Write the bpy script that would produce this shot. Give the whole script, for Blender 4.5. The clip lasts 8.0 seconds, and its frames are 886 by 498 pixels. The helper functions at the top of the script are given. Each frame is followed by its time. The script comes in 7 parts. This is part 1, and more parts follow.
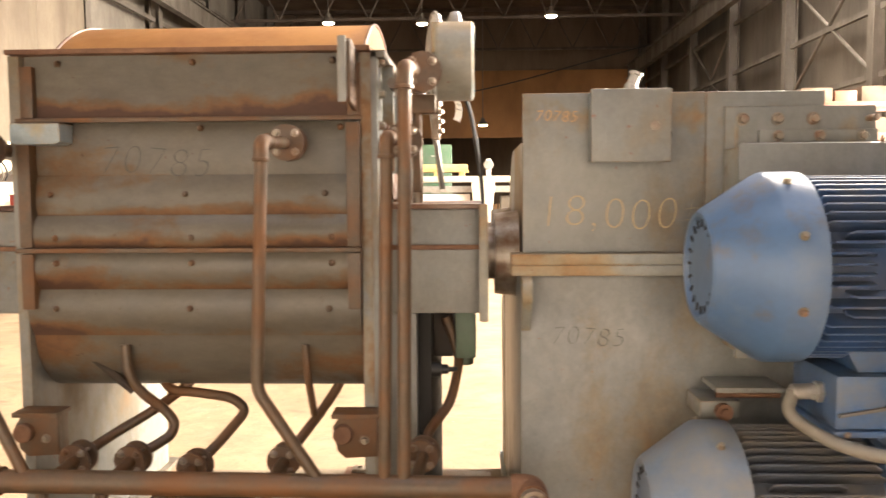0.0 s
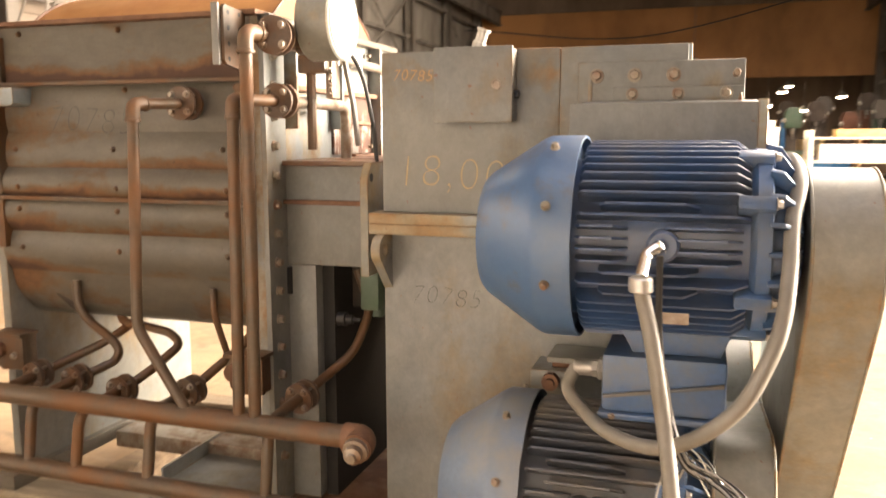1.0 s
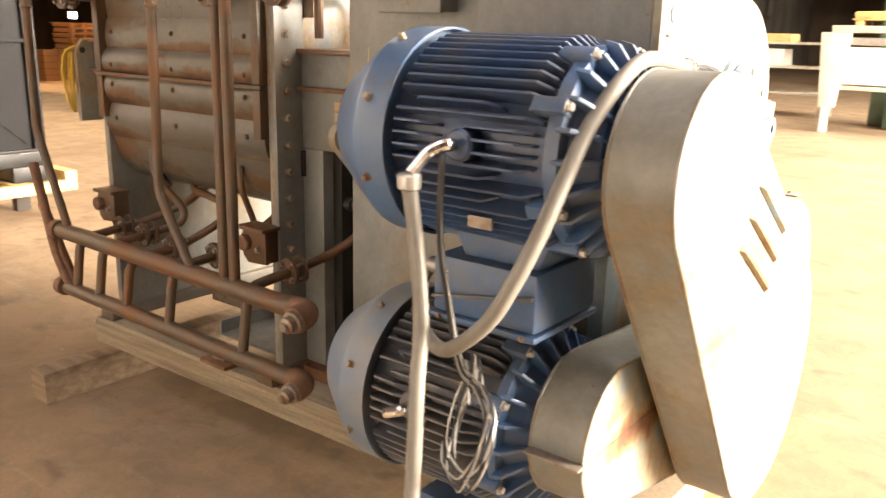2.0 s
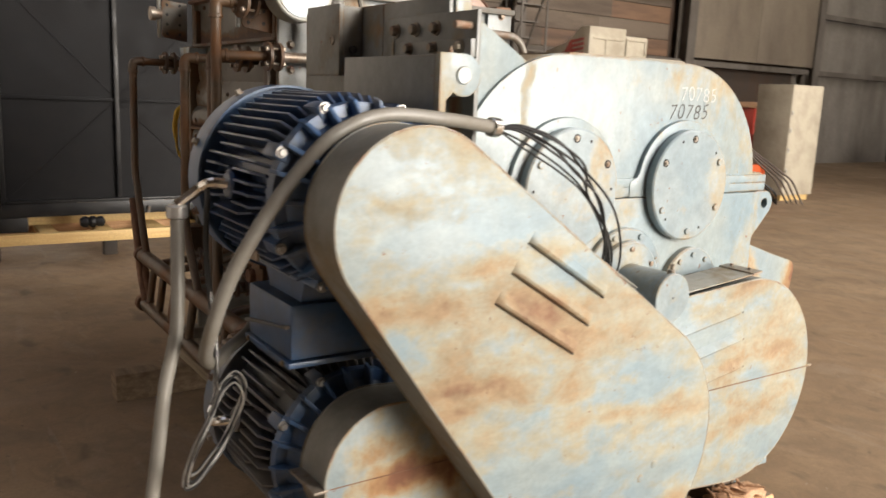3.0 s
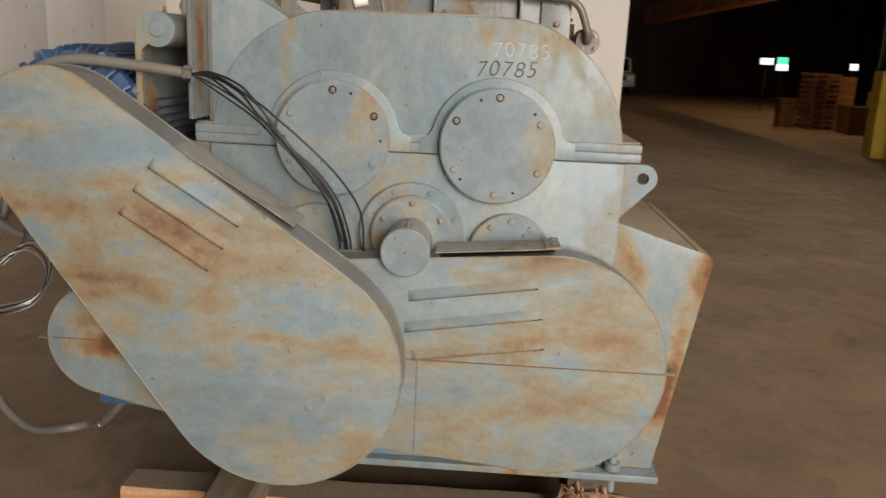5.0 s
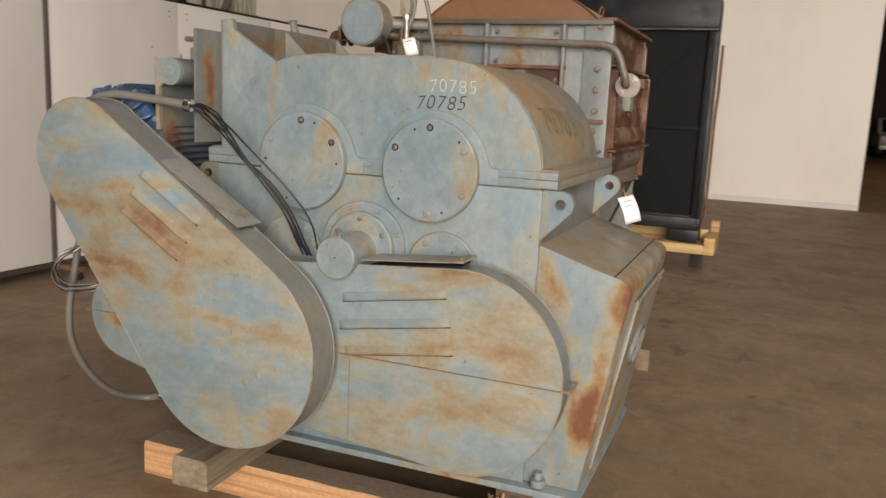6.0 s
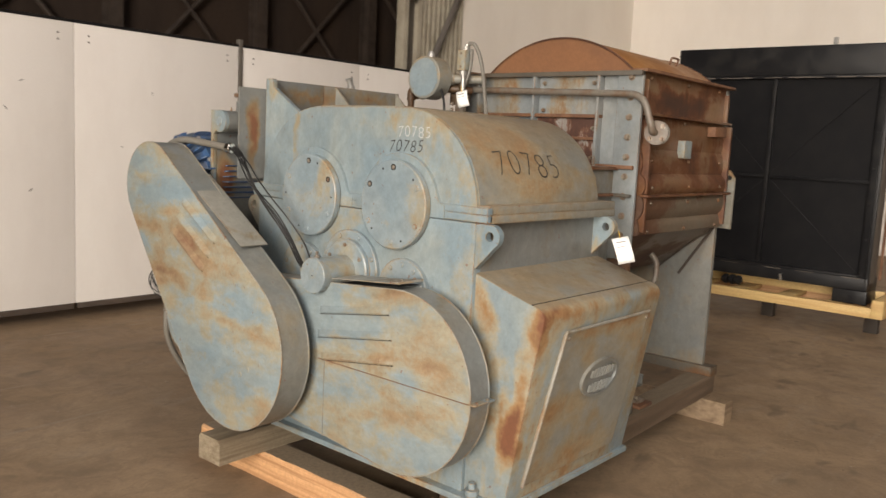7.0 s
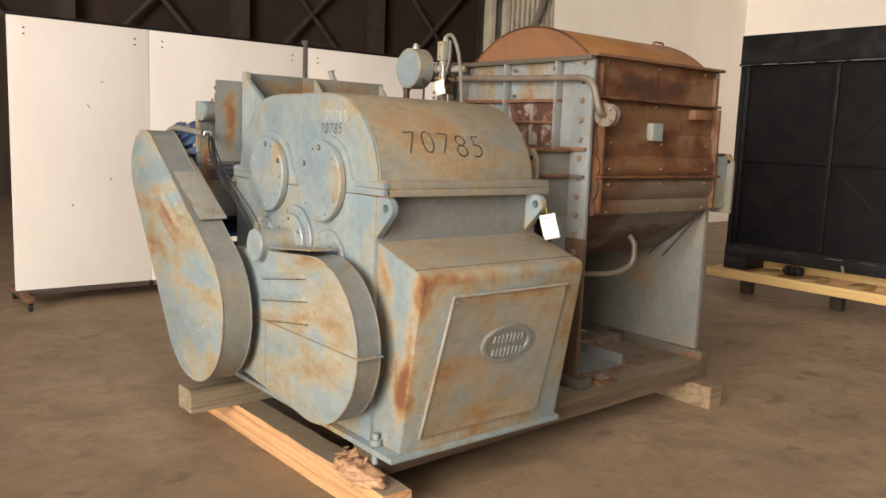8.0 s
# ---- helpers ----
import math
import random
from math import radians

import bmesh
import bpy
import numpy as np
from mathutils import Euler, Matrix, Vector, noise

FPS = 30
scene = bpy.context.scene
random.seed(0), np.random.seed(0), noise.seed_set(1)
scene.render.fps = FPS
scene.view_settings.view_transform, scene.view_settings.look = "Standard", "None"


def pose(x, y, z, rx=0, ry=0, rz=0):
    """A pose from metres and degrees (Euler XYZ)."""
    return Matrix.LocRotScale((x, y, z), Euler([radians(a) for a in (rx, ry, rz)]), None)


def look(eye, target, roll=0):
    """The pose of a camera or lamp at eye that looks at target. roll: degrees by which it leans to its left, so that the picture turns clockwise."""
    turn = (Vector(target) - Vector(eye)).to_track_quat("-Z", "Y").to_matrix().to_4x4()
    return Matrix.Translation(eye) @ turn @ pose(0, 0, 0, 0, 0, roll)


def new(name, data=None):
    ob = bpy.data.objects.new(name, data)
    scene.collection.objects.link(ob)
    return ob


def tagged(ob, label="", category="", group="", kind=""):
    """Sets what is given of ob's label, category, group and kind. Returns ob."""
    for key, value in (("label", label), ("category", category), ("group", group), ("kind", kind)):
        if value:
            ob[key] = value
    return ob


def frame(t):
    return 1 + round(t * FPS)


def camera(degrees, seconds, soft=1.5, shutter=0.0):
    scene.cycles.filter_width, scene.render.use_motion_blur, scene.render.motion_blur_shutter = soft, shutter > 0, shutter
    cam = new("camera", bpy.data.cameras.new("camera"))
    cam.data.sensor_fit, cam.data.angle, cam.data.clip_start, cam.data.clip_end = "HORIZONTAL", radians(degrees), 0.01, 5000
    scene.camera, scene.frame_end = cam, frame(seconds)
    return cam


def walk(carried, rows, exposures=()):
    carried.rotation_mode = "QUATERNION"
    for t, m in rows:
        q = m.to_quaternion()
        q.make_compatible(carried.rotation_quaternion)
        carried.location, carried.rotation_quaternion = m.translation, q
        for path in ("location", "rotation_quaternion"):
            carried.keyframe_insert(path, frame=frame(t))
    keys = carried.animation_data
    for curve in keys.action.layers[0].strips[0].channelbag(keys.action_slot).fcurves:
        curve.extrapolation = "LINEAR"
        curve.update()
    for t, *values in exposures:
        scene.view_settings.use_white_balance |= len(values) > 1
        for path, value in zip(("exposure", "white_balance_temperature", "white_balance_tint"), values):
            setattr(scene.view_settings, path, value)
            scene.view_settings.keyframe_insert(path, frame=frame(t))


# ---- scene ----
cam = camera(57.5, 8.0, 1.5, 0.3)
PATH = [
    (0, (-1.089, -3.068, 1.552), (-1.167, -1.075, 1.41), -0.4),
    (0.5, (-0.539, -3.014, 1.566), (-0.79, -1.035, 1.419), -0.3),
    (1, (-0.029, -2.936, 1.596), (-0.629, -1.049, 1.318), -0.1),
    (1.5, (0.413, -2.722, 1.602), (-0.492, -1.004, 1.125), 1.3),
    (1.7, (0.589, -2.64, 1.578), (-0.425, -0.994, 1.069), 1.5),
    (2.8, (1.531, -2.003, 1.614), (-0.017, -0.807, 1.2), 1.9),
    (3, (1.696, -1.838, 1.586), (0.068, -0.738, 1.213), 2.4),
    (3.5, (2.046, -1.374, 1.604), (0.253, -0.563, 1.246), 2.3),
    (4, (2.195, -0.835, 1.625), (0.293, -0.333, 1.265), 3.1),
    (4.5, (2.383, -0.269, 1.612), (0.435, -0.096, 1.194), 1.9),
    (4.7, (2.412, -0.095, 1.61), (0.465, -0.019, 1.157), 2.3),
    (5.8, (2.55, 1.133, 1.568), (0.68, 0.531, 1.193), 2.6),
    (6, (2.526, 1.33, 1.564), (0.698, 0.599, 1.21), 2.7),
    (6.5, (2.414, 1.858, 1.594), (0.721, 0.842, 1.279), 3.1),
    (7, (2.275, 2.449, 1.579), (0.76, 1.168, 1.323), 2.9),
    (7.5, (1.994, 2.912, 1.558), (0.66, 1.446, 1.294), 2.2),
    (8, (1.798, 3.324, 1.549), (0.544, 1.791, 1.274), 2.2),
]

# ---- light ----
EXPOSURES = [(0.0, 3.08, 7050, 13), (1.0, 3.04, 7450, 15), (1.5, 3.08, 7500, 15), (1.7, 3.08, 7450, 15), (2.8, 1.2, 6600, 12), (3.0, 0.8, 6500, 12), (3.5, 0.1, 6500, 13), (4.0, -0.14, 6500, 14), (4.5, -0.33, 6450, 13), (6.0, -0.13, 6500, 13), (6.5, -0.03, 6550, 13), (7.0, 0.1, 6650, 13), (7.5, 0.2, 6700, 13), (8.0, 0.4, 6750, 13)]
walk(cam, [(t, look(eye, target, roll)) for t, eye, target, roll in PATH], EXPOSURES)

world = bpy.data.worlds.new("world")
scene.world = world
world.use_nodes = True
wn = world.node_tree
sky = wn.nodes.new("ShaderNodeTexSky")
sky.sky_type = "NISHITA"
sky.sun_disc = False
sky.sun_elevation = radians(38)
sky.sun_rotation = radians(70)
wn.links.new(sky.outputs[0], wn.nodes["Background"].inputs[0])
wn.nodes["Background"].inputs[1].default_value = 0.12


def area_lamp(name, at, target, sx, sy, watts, colour):
    d = bpy.data.lights.new(name, "AREA")
    d.shape, d.size, d.size_y, d.energy, d.color = "RECTANGLE", sx, sy, watts, colour
    ob = new(name, d)
    ob.matrix_world = look(at, target)
    return ob


area_lamp("door_daylight", (15.8, 8.2, 4.8), (0, 8.2, 4.8), 11.3, 9.2, 5200, (1.0, 0.93, 0.82))
# weak warm fill added from above the south side, no known source
area_lamp("south_fill_light", (-1.0, -4.3, 12.1), (-1.0, -4.3, 0), 11.8, 5.4, 55, (1.0, 0.82, 0.60))
# two lamps added out of view to brighten the dark bay
for bay_x, bay_y in ((-21.0, 9.5), (-29.0, 12.5)):
    area_lamp("bay_fill_light", (bay_x, bay_y, 6.8), (bay_x, bay_y, 0), 0.4, 0.4, 150, (1.0, 0.62, 0.30))
# fill light added over the hall, behind an added roof opening
area_lamp("hall_fill_light", (7.5, 13.0, 12.1), (7.5, 13.0, 0), 13.8, 15.8, 2000, (1.0, 0.90, 0.76))


# ---- materials ----
def material(name, base, rough=0.6, metal=0.0, second=None, amount=0.5, scale=6.0, streak=(1, 1, 1), grain=0.06,
             grain_scale=60.0, bump=0.15, third=None, third_amount=0.4, third_scale=1.5, contrast=0.12, spec=0.5, dust=None):
    """Two patchy layers of stain over a base, with fine grain and bump, in metres."""
    m = bpy.data.materials.new(name)
    m.use_nodes = True
    nt = m.node_tree
    nodes, links = nt.nodes, nt.links
    b = nodes["Principled BSDF"]
    co = nodes.new("ShaderNodeTexCoord")
    geo = nodes.new("ShaderNodeNewGeometry")
    mp = nodes.new("ShaderNodeMapping")
    mp.inputs["Scale"].default_value = streak
    links.new(geo.outputs["Position"], mp.inputs["Vector"])

    def noise_tex(sc, detail, rgh, vec):
        n = nodes.new("ShaderNodeTexNoise")
        n.inputs["Scale"].default_value, n.inputs["Detail"].default_value, n.inputs["Roughness"].default_value = sc, detail, rgh
        links.new(vec, n.inputs["Vector"])
        return n

    def ramp(src, lo, hi):
        r = nodes.new("ShaderNodeMapRange")
        r.inputs["From Min"].default_value, r.inputs["From Max"].default_value = lo, hi
        links.new(src, r.inputs["Value"])
        return r.outputs[0]

    def mix(fac, a, c, mode="MIX"):
        x = nodes.new("ShaderNodeMix")
        x.data_type, x.blend_type = "RGBA", mode
        links.new(fac, x.inputs[0])
        for k, v in ((6, a), (7, c)):
            if isinstance(v, tuple):
                x.inputs[k].default_value = (*v, 1)
            else:
                links.new(v, x.inputs[k])
        return x.outputs[2]

    fine = noise_tex(grain_scale, 4, 0.6, geo.outputs["Position"])
    dark = tuple(c * (1 - grain * 3) for c in base)
    lite = tuple(min(1, c * (1 + grain * 2)) for c in base)
    colour = mix(ramp(fine.outputs[0], 0.3, 0.7), dark, lite)
    rough_out = None
    if second:
        n2 = noise_tex(scale, 6, 0.62, mp.outputs["Vector"])
        f2 = ramp(n2.outputs[0], 0.5 + 0.25 * (0.5 - amount) - contrast + 0.02, 0.5 + 0.25 * (0.5 - amount) + contrast + 0.02)
        colour = mix(f2, colour, second)
        rough_out = f2
    if third:
        n3 = noise_tex(third_scale, 8, 0.66, mp.outputs["Vector"])
        colour = mix(ramp(n3.outputs[0], 0.62 - 0.2 * third_amount, 0.80 - 0.2 * third_amount), colour, third)
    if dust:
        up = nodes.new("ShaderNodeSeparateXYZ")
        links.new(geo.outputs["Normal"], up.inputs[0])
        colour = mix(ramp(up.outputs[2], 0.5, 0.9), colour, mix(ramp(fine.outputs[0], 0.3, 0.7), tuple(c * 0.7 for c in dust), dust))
    links.new(colour, b.inputs["Base Color"])
    b.inputs["Metallic"].default_value = metal
    b.inputs["Specular IOR Level"].default_value = spec
    rv = nodes.new("ShaderNodeMapRange")
    rv.inputs["To Min"].default_value, rv.inputs["To Max"].default_value = max(0.03, rough - 0.1), min(1, rough + 0.12)
    links.new(rough_out if rough_out is not None else fine.outputs[0], rv.inputs["Value"])
    links.new(rv.outputs[0], b.inputs["Roughness"])
    bp = nodes.new("ShaderNodeBump")
    bp.inputs["Strength"].default_value, bp.inputs["Distance"].default_value = bump, 0.003
    links.new(fine.outputs[0], bp.inputs["Height"])
    links.new(bp.outputs[0], b.inputs["Normal"])
    return m


def rusty_paint(name, paint, paint2, tan, orange, dark, stretch=(1, 1, 1), scale=2.6, start=0.53, step=0.055, rough=0.5, bump=0.12, edge=0.1, drip=0.0, chips=0.70, bands=(), spots=(), dust=None):
    """Old paint that turns by soft steps into tan wash, orange rust and dark rust cores, with worn edges, drips and chips."""
    m = bpy.data.materials.new(name)
    m.use_nodes = True
    nt = m.node_tree
    nodes, links = nt.nodes, nt.links
    b = nodes["Principled BSDF"]
    b.inputs["Specular IOR Level"].default_value = 0.5
    paint, paint2, tan, orange = (tuple(0.87 * c for c in col) for col in (paint, paint2, tan, orange))
    geo = nodes.new("ShaderNodeNewGeometry")
    pos = geo.outputs["Position"]

    def mapped(sc):
        n = nodes.new("ShaderNodeMapping")
        n.inputs["Scale"].default_value = sc
        links.new(pos, n.inputs["Vector"])
        return n.outputs["Vector"]

    def tex(sc, detail, rgh, vec, twist=0.0):
        n = nodes.new("ShaderNodeTexNoise")
        n.inputs["Scale"].default_value, n.inputs["Detail"].default_value, n.inputs["Roughness"].default_value = sc, detail, rgh
        n.inputs["Distortion"].default_value = twist
        links.new(vec, n.inputs["Vector"])
        return n.outputs[0]

    def math_node(op, x, y):
        n = nodes.new("ShaderNodeMath")
        n.operation = op
        for k, v in enumerate((x, y)):
            if isinstance(v, float):
                n.inputs[k].default_value = v
            else:
                links.new(v, n.inputs[k])
        return n.outputs[0]

    def remap(src, lo, hi, to_lo=0.0, to_hi=1.0):
        n = nodes.new("ShaderNodeMapRange")
        n.inputs["From Min"].default_value, n.inputs["From Max"].default_value = lo, hi
        n.inputs["To Min"].default_value, n.inputs["To Max"].default_value = to_lo, to_hi
        links.new(src, n.inputs["Value"])
        return n.outputs[0]

    def blend(fac, x, y, mode="MIX"):
        n = nodes.new("ShaderNodeMix")
        n.data_type, n.blend_type = "RGBA", mode
        if isinstance(fac, float):
            n.inputs[0].default_value = fac
        else:
            links.new(fac, n.inputs[0])
        for k, v in ((6, x), (7, y)):
            if isinstance(v, tuple):
                n.inputs[k].default_value = (*v, 1)
            else:
                links.new(v, n.inputs[k])
        return n.outputs[2]

    flow = mapped(stretch)
    broad = tex(scale, 3, 0.5, flow, 0.5)
    half = mapped(tuple((c + 1) / 2 for c in stretch))
    mid = tex(scale * 3.6, 4, 0.62, half, 0.4)
    small = tex(scale * 13, 4, 0.65, pos)
    fine = tex(90, 4, 0.6, pos)
    value = math_node("ADD", math_node("MULTIPLY", broad, 0.66), math_node("ADD", math_node("MULTIPLY", mid, 0.27), math_node("MULTIPLY", small, 0.12)))
    value = math_node("SUBTRACT", value, 0.025)
    if edge:
        bev = nodes.new("ShaderNodeBevel")
        bev.samples = 4
        bev.inputs["Radius"].default_value = 0.009
        dot = nodes.new("ShaderNodeVectorMath")
        dot.operation = "DOT_PRODUCT"
        links.new(bev.outputs[0], dot.inputs[0])
        links.new(geo.outputs["Normal"], dot.inputs[1])
        wear = math_node("MULTIPLY", remap(dot.outputs["Value"], 0.995, 0.80), remap(tex(9, 4, 0.6, pos), 0.40, 0.60))
        value = math_node("ADD", value, math_node("MULTIPLY", wear, edge * 1.8))
    if drip:
        run = math_node("MULTIPLY", remap(tex(1.0, 3, 0.6, mapped((13, 13, 0.8))), 0.5, 0.75), remap(tex(2.2, 2, 0.5, pos), 0.42, 0.6))
        value = math_node("ADD", value, math_node("MULTIPLY", run, drip))
    if bands:
        sep = nodes.new("ShaderNodeSeparateXYZ")
        links.new(pos, sep.inputs[0])
        ragged = math_node("ADD", sep.outputs[2], math_node("MULTIPLY", math_node("SUBTRACT", tex(4.5, 4, 0.6, pos, 0.5), 0.5), 0.10))
        for z0, high, amount in bands:
            above = math_node("GREATER_THAN", sep.outputs[2], z0)
            value = math_node("ADD", value, math_node("MULTIPLY", math_node("MULTIPLY", above, remap(ragged, z0, z0 + high, 1.0, 0.0)), amount))
    if spots:
        stir = nodes.new("ShaderNodeTexNoise")
        stir.inputs["Scale"].default_value, stir.inputs["Detail"].default_value, stir.inputs["Roughness"].default_value = 7.0, 4, 0.58
        links.new(pos, stir.inputs["Vector"])
        shift = nodes.new("ShaderNodeVectorMath")
        shift.operation = "MULTIPLY_ADD"
        links.new(stir.outputs["Color"], shift.inputs[0])
        shift.inputs[1].default_value, shift.inputs[2].default_value = (0.09, 0.09, 0.09), (-0.045, -0.045, -0.045)
        ragged_pos = nodes.new("ShaderNodeVectorMath")
        links.new(pos, ragged_pos.inputs[0])
        links.new(shift.outputs[0], ragged_pos.inputs[1])
        for centre, radii, turn, amount in spots:
            local = nodes.new("ShaderNodeMapping")
            local.vector_type = "TEXTURE"
            local.inputs["Location"].default_value, local.inputs["Scale"].default_value = centre, radii
            local.inputs["Rotation"].default_value = (radians(turn), 0, 0)
            links.new(ragged_pos.outputs[0], local.inputs["Vector"])
            far = nodes.new("ShaderNodeVectorMath")
            far.operation = "LENGTH"
            links.new(local.outputs[0], far.inputs[0])
            value = math_node("ADD", value, math_node("MULTIPLY", remap(far.outputs["Value"], 1.5, 0.15), amount))
    paint_mix = blend(remap(tex(3.4, 5, 0.6, pos, 0.8), 0.36, 0.64), paint, paint2)
    ramp = nodes.new("ShaderNodeValToRGB")
    e = ramp.color_ramp.elements
    e[0].position, e[0].color = start, (*tan, 0)
    e[1].position, e[1].color = start + step * 1.0, (*tan, 0.9)
    for k, c in ((2.0, orange), (3.3, dark)):
        n = e.new(min(0.99, start + step * k))
        n.color = (*c, 1)
    links.new(value, ramp.inputs[0])
    colour = blend(ramp.outputs[1], paint_mix, ramp.outputs[0])
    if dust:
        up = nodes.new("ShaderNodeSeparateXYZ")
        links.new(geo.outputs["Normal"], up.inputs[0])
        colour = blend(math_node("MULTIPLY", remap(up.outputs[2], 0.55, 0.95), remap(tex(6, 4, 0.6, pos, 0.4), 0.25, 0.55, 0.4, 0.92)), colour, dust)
    chip = remap(tex(44, 3, 0.55, pos, 0.3), chips, chips + 0.035)
    colour = blend(math_node("MULTIPLY", chip, 0.75), colour, dark)
    grime = math_node("MULTIPLY", remap(tex(7.5, 6, 0.7, flow, 0.6), 0.30, 0.70, 0.88, 1.15), remap(tex(26, 4, 0.65, half, 0.4), 0.34, 0.66, 0.93, 1.10))
    grain = math_node("MULTIPLY", grime, remap(fine, 0.3, 0.7, 0.94, 1.05))
    colour = blend(1.0, colour, grain, "MULTIPLY")
    links.new(colour, b.inputs["Base Color"])
    links.new(remap(ramp.outputs[1], 0, 1, rough - 0.06, min(1.0, rough + 0.25)), b.inputs["Roughness"])
    dents = nodes.new("ShaderNodeBump")
    dents.inputs["Strength"].default_value, dents.inputs["Distance"].default_value = 0.35, 0.012
    links.new(tex(5.0, 2, 0.4, pos), dents.inputs["Height"])
    bp = nodes.new("ShaderNodeBump")
    bp.inputs["Strength"].default_value, bp.inputs["Distance"].default_value = bump, 0.004
    links.new(small, bp.inputs["Height"])
    links.new(dents.outputs[0], bp.inputs["Normal"])
    links.new(bp.outputs[0], b.inputs["Normal"])
    return m


def floor_material(name):
    """Worn brown concrete with broad mottling, oil spots and dusty scuffs."""
    m = bpy.data.materials.new(name)
    m.use_nodes = True
    nodes, links = m.node_tree.nodes, m.node_tree.links
    b = nodes["Principled BSDF"]
    geo = nodes.new("ShaderNodeNewGeometry")

    def tex(sc, detail, rgh, twist=0.0, scale=(1, 1, 1)):
        mp = nodes.new("ShaderNodeMapping")
        mp.inputs["Scale"].default_value = scale
        links.new(geo.outputs["Position"], mp.inputs["Vector"])
        n = nodes.new("ShaderNodeTexNoise")
        n.inputs["Scale"].default_value, n.inputs["Detail"].default_value, n.inputs["Roughness"].default_value = sc, detail, rgh
        n.inputs["Distortion"].default_value = twist
        links.new(mp.outputs[0], n.inputs["Vector"])
        return n.outputs[0]

    def remap(src, lo, hi, to_lo=0.0, to_hi=1.0):
        n = nodes.new("ShaderNodeMapRange")
        n.inputs["From Min"].default_value, n.inputs["From Max"].default_value = lo, hi
        n.inputs["To Min"].default_value, n.inputs["To Max"].default_value = to_lo, to_hi
        links.new(src, n.inputs["Value"])
        return n.outputs[0]

    def blend(fac, x, y, mode="MIX"):
        n = nodes.new("ShaderNodeMix")
        n.data_type, n.blend_type = "RGBA", mode
        links.new(fac, n.inputs[0])
        for k, v in ((6, x), (7, y)):
            if isinstance(v, tuple):
                n.inputs[k].default_value = (*v, 1)
            else:
                links.new(v, n.inputs[k])
        return n.outputs[2]

    colour = blend(remap(tex(0.45, 4, 0.55, 0.4), 0.36, 0.64), (0.252, 0.171, 0.10), (0.328, 0.234, 0.146))
    colour = blend(remap(tex(2.3, 6, 0.65, 0.6), 0.42, 0.70, 0, 0.75), colour, (0.175, 0.122, 0.078))
    colour = blend(remap(tex(1.5, 5, 0.6, 0.8, (1, 2.2, 1)), 0.57, 0.72, 0, 0.55), colour, (0.29, 0.232, 0.172))
    colour = blend(remap(tex(2.4, 4, 0.55, 0.5, (0.35, 3.2, 1)), 0.62, 0.70, 0, 0.35), colour, (0.33, 0.275, 0.21))
    colour = blend(remap(tex(2.9, 3, 0.5, 0.3, (1, 1.7, 1)), 0.63, 0.72, 0, 0.5), colour, (0.07, 0.052, 0.04))
    colour = blend(remap(tex(16, 3, 0.55, 0.2), 0.70, 0.74, 0, 0.6), colour, (0.07, 0.055, 0.045))
    colour = blend(remap(tex(23, 2, 0.5), 0.735, 0.76, 0, 0.5), colour, (0.42, 0.37, 0.31))
    colour = blend(remap(tex(5.5, 6, 0.7, 1.2), 0.46, 0.62, 0, 0.4), colour, (0.155, 0.112, 0.072))
    colour = blend(remap(tex(0.9, 5, 0.65, 1.5, (1, 0.6, 1)), 0.54, 0.66, 0, 0.35), colour, (0.30, 0.225, 0.145))
    fine = tex(55, 4, 0.6)
    colour = blend(remap(fine, 0.3, 0.7, 0, 0.22), colour, (0.11, 0.085, 0.064))
    links.new(colour, b.inputs["Base Color"])
    links.new(remap(tex(1.8, 5, 0.6, 0.5), 0.3, 0.7, 0.55, 0.82), b.inputs["Roughness"])
    b.inputs["Specular IOR Level"].default_value = 0.28
    bp = nodes.new("ShaderNodeBump")
    bp.inputs["Strength"].default_value, bp.inputs["Distance"].default_value = 0.15, 0.004
    links.new(fine, bp.inputs["Height"])
    links.new(bp.outputs[0], b.inputs["Normal"])
    return m


M = {}
BG, BG2 = (0.196, 0.260, 0.294), (0.248, 0.288, 0.287)
TAN, ORANGE, DARK = (0.29, 0.26, 0.175), (0.31, 0.20, 0.095), (0.155, 0.064, 0.03)
# rust patches of the guards: (y, z, half width, half height, turn, amount)
SLANTED_RUST = ((-1.0, 1.37, 0.09, 0.035, 0, 0.13), (-0.97, 1.14, 0.12, 0.03, 0, 0.16), (-0.885, 1.01, 0.07, 0.05, 0, 0.22), (-0.70, 1.16, 0.08, 0.03, -32, 0.18), (-0.66, 1.08, 0.10, 0.025, -32, 0.24),
                (-0.54, 1.055, 0.08, 0.03, -32, 0.18), (-0.80, 1.24, 0.16, 0.09, 0, 0.10), (-0.778, 0.943, 0.09, 0.04, 0, 0.22), (-0.60, 0.83, 0.30, 0.07, -6, 0.15), (-0.40, 0.80, 0.12, 0.035, -5, 0.2),
                (-0.20, 0.787, 0.16, 0.026, -4, 0.2), (-0.514, 0.90, 0.04, 0.14, 0, 0.14), (-0.52, 0.61, 0.08, 0.03, 0, 0.10), (-0.37, 0.53, 0.05, 0.03, 0, 0.1), (-0.10, 0.50, 0.03, 0.06, 0, 0.13), (-0.30, 0.40, 0.1, 0.04, 0, 0.07))
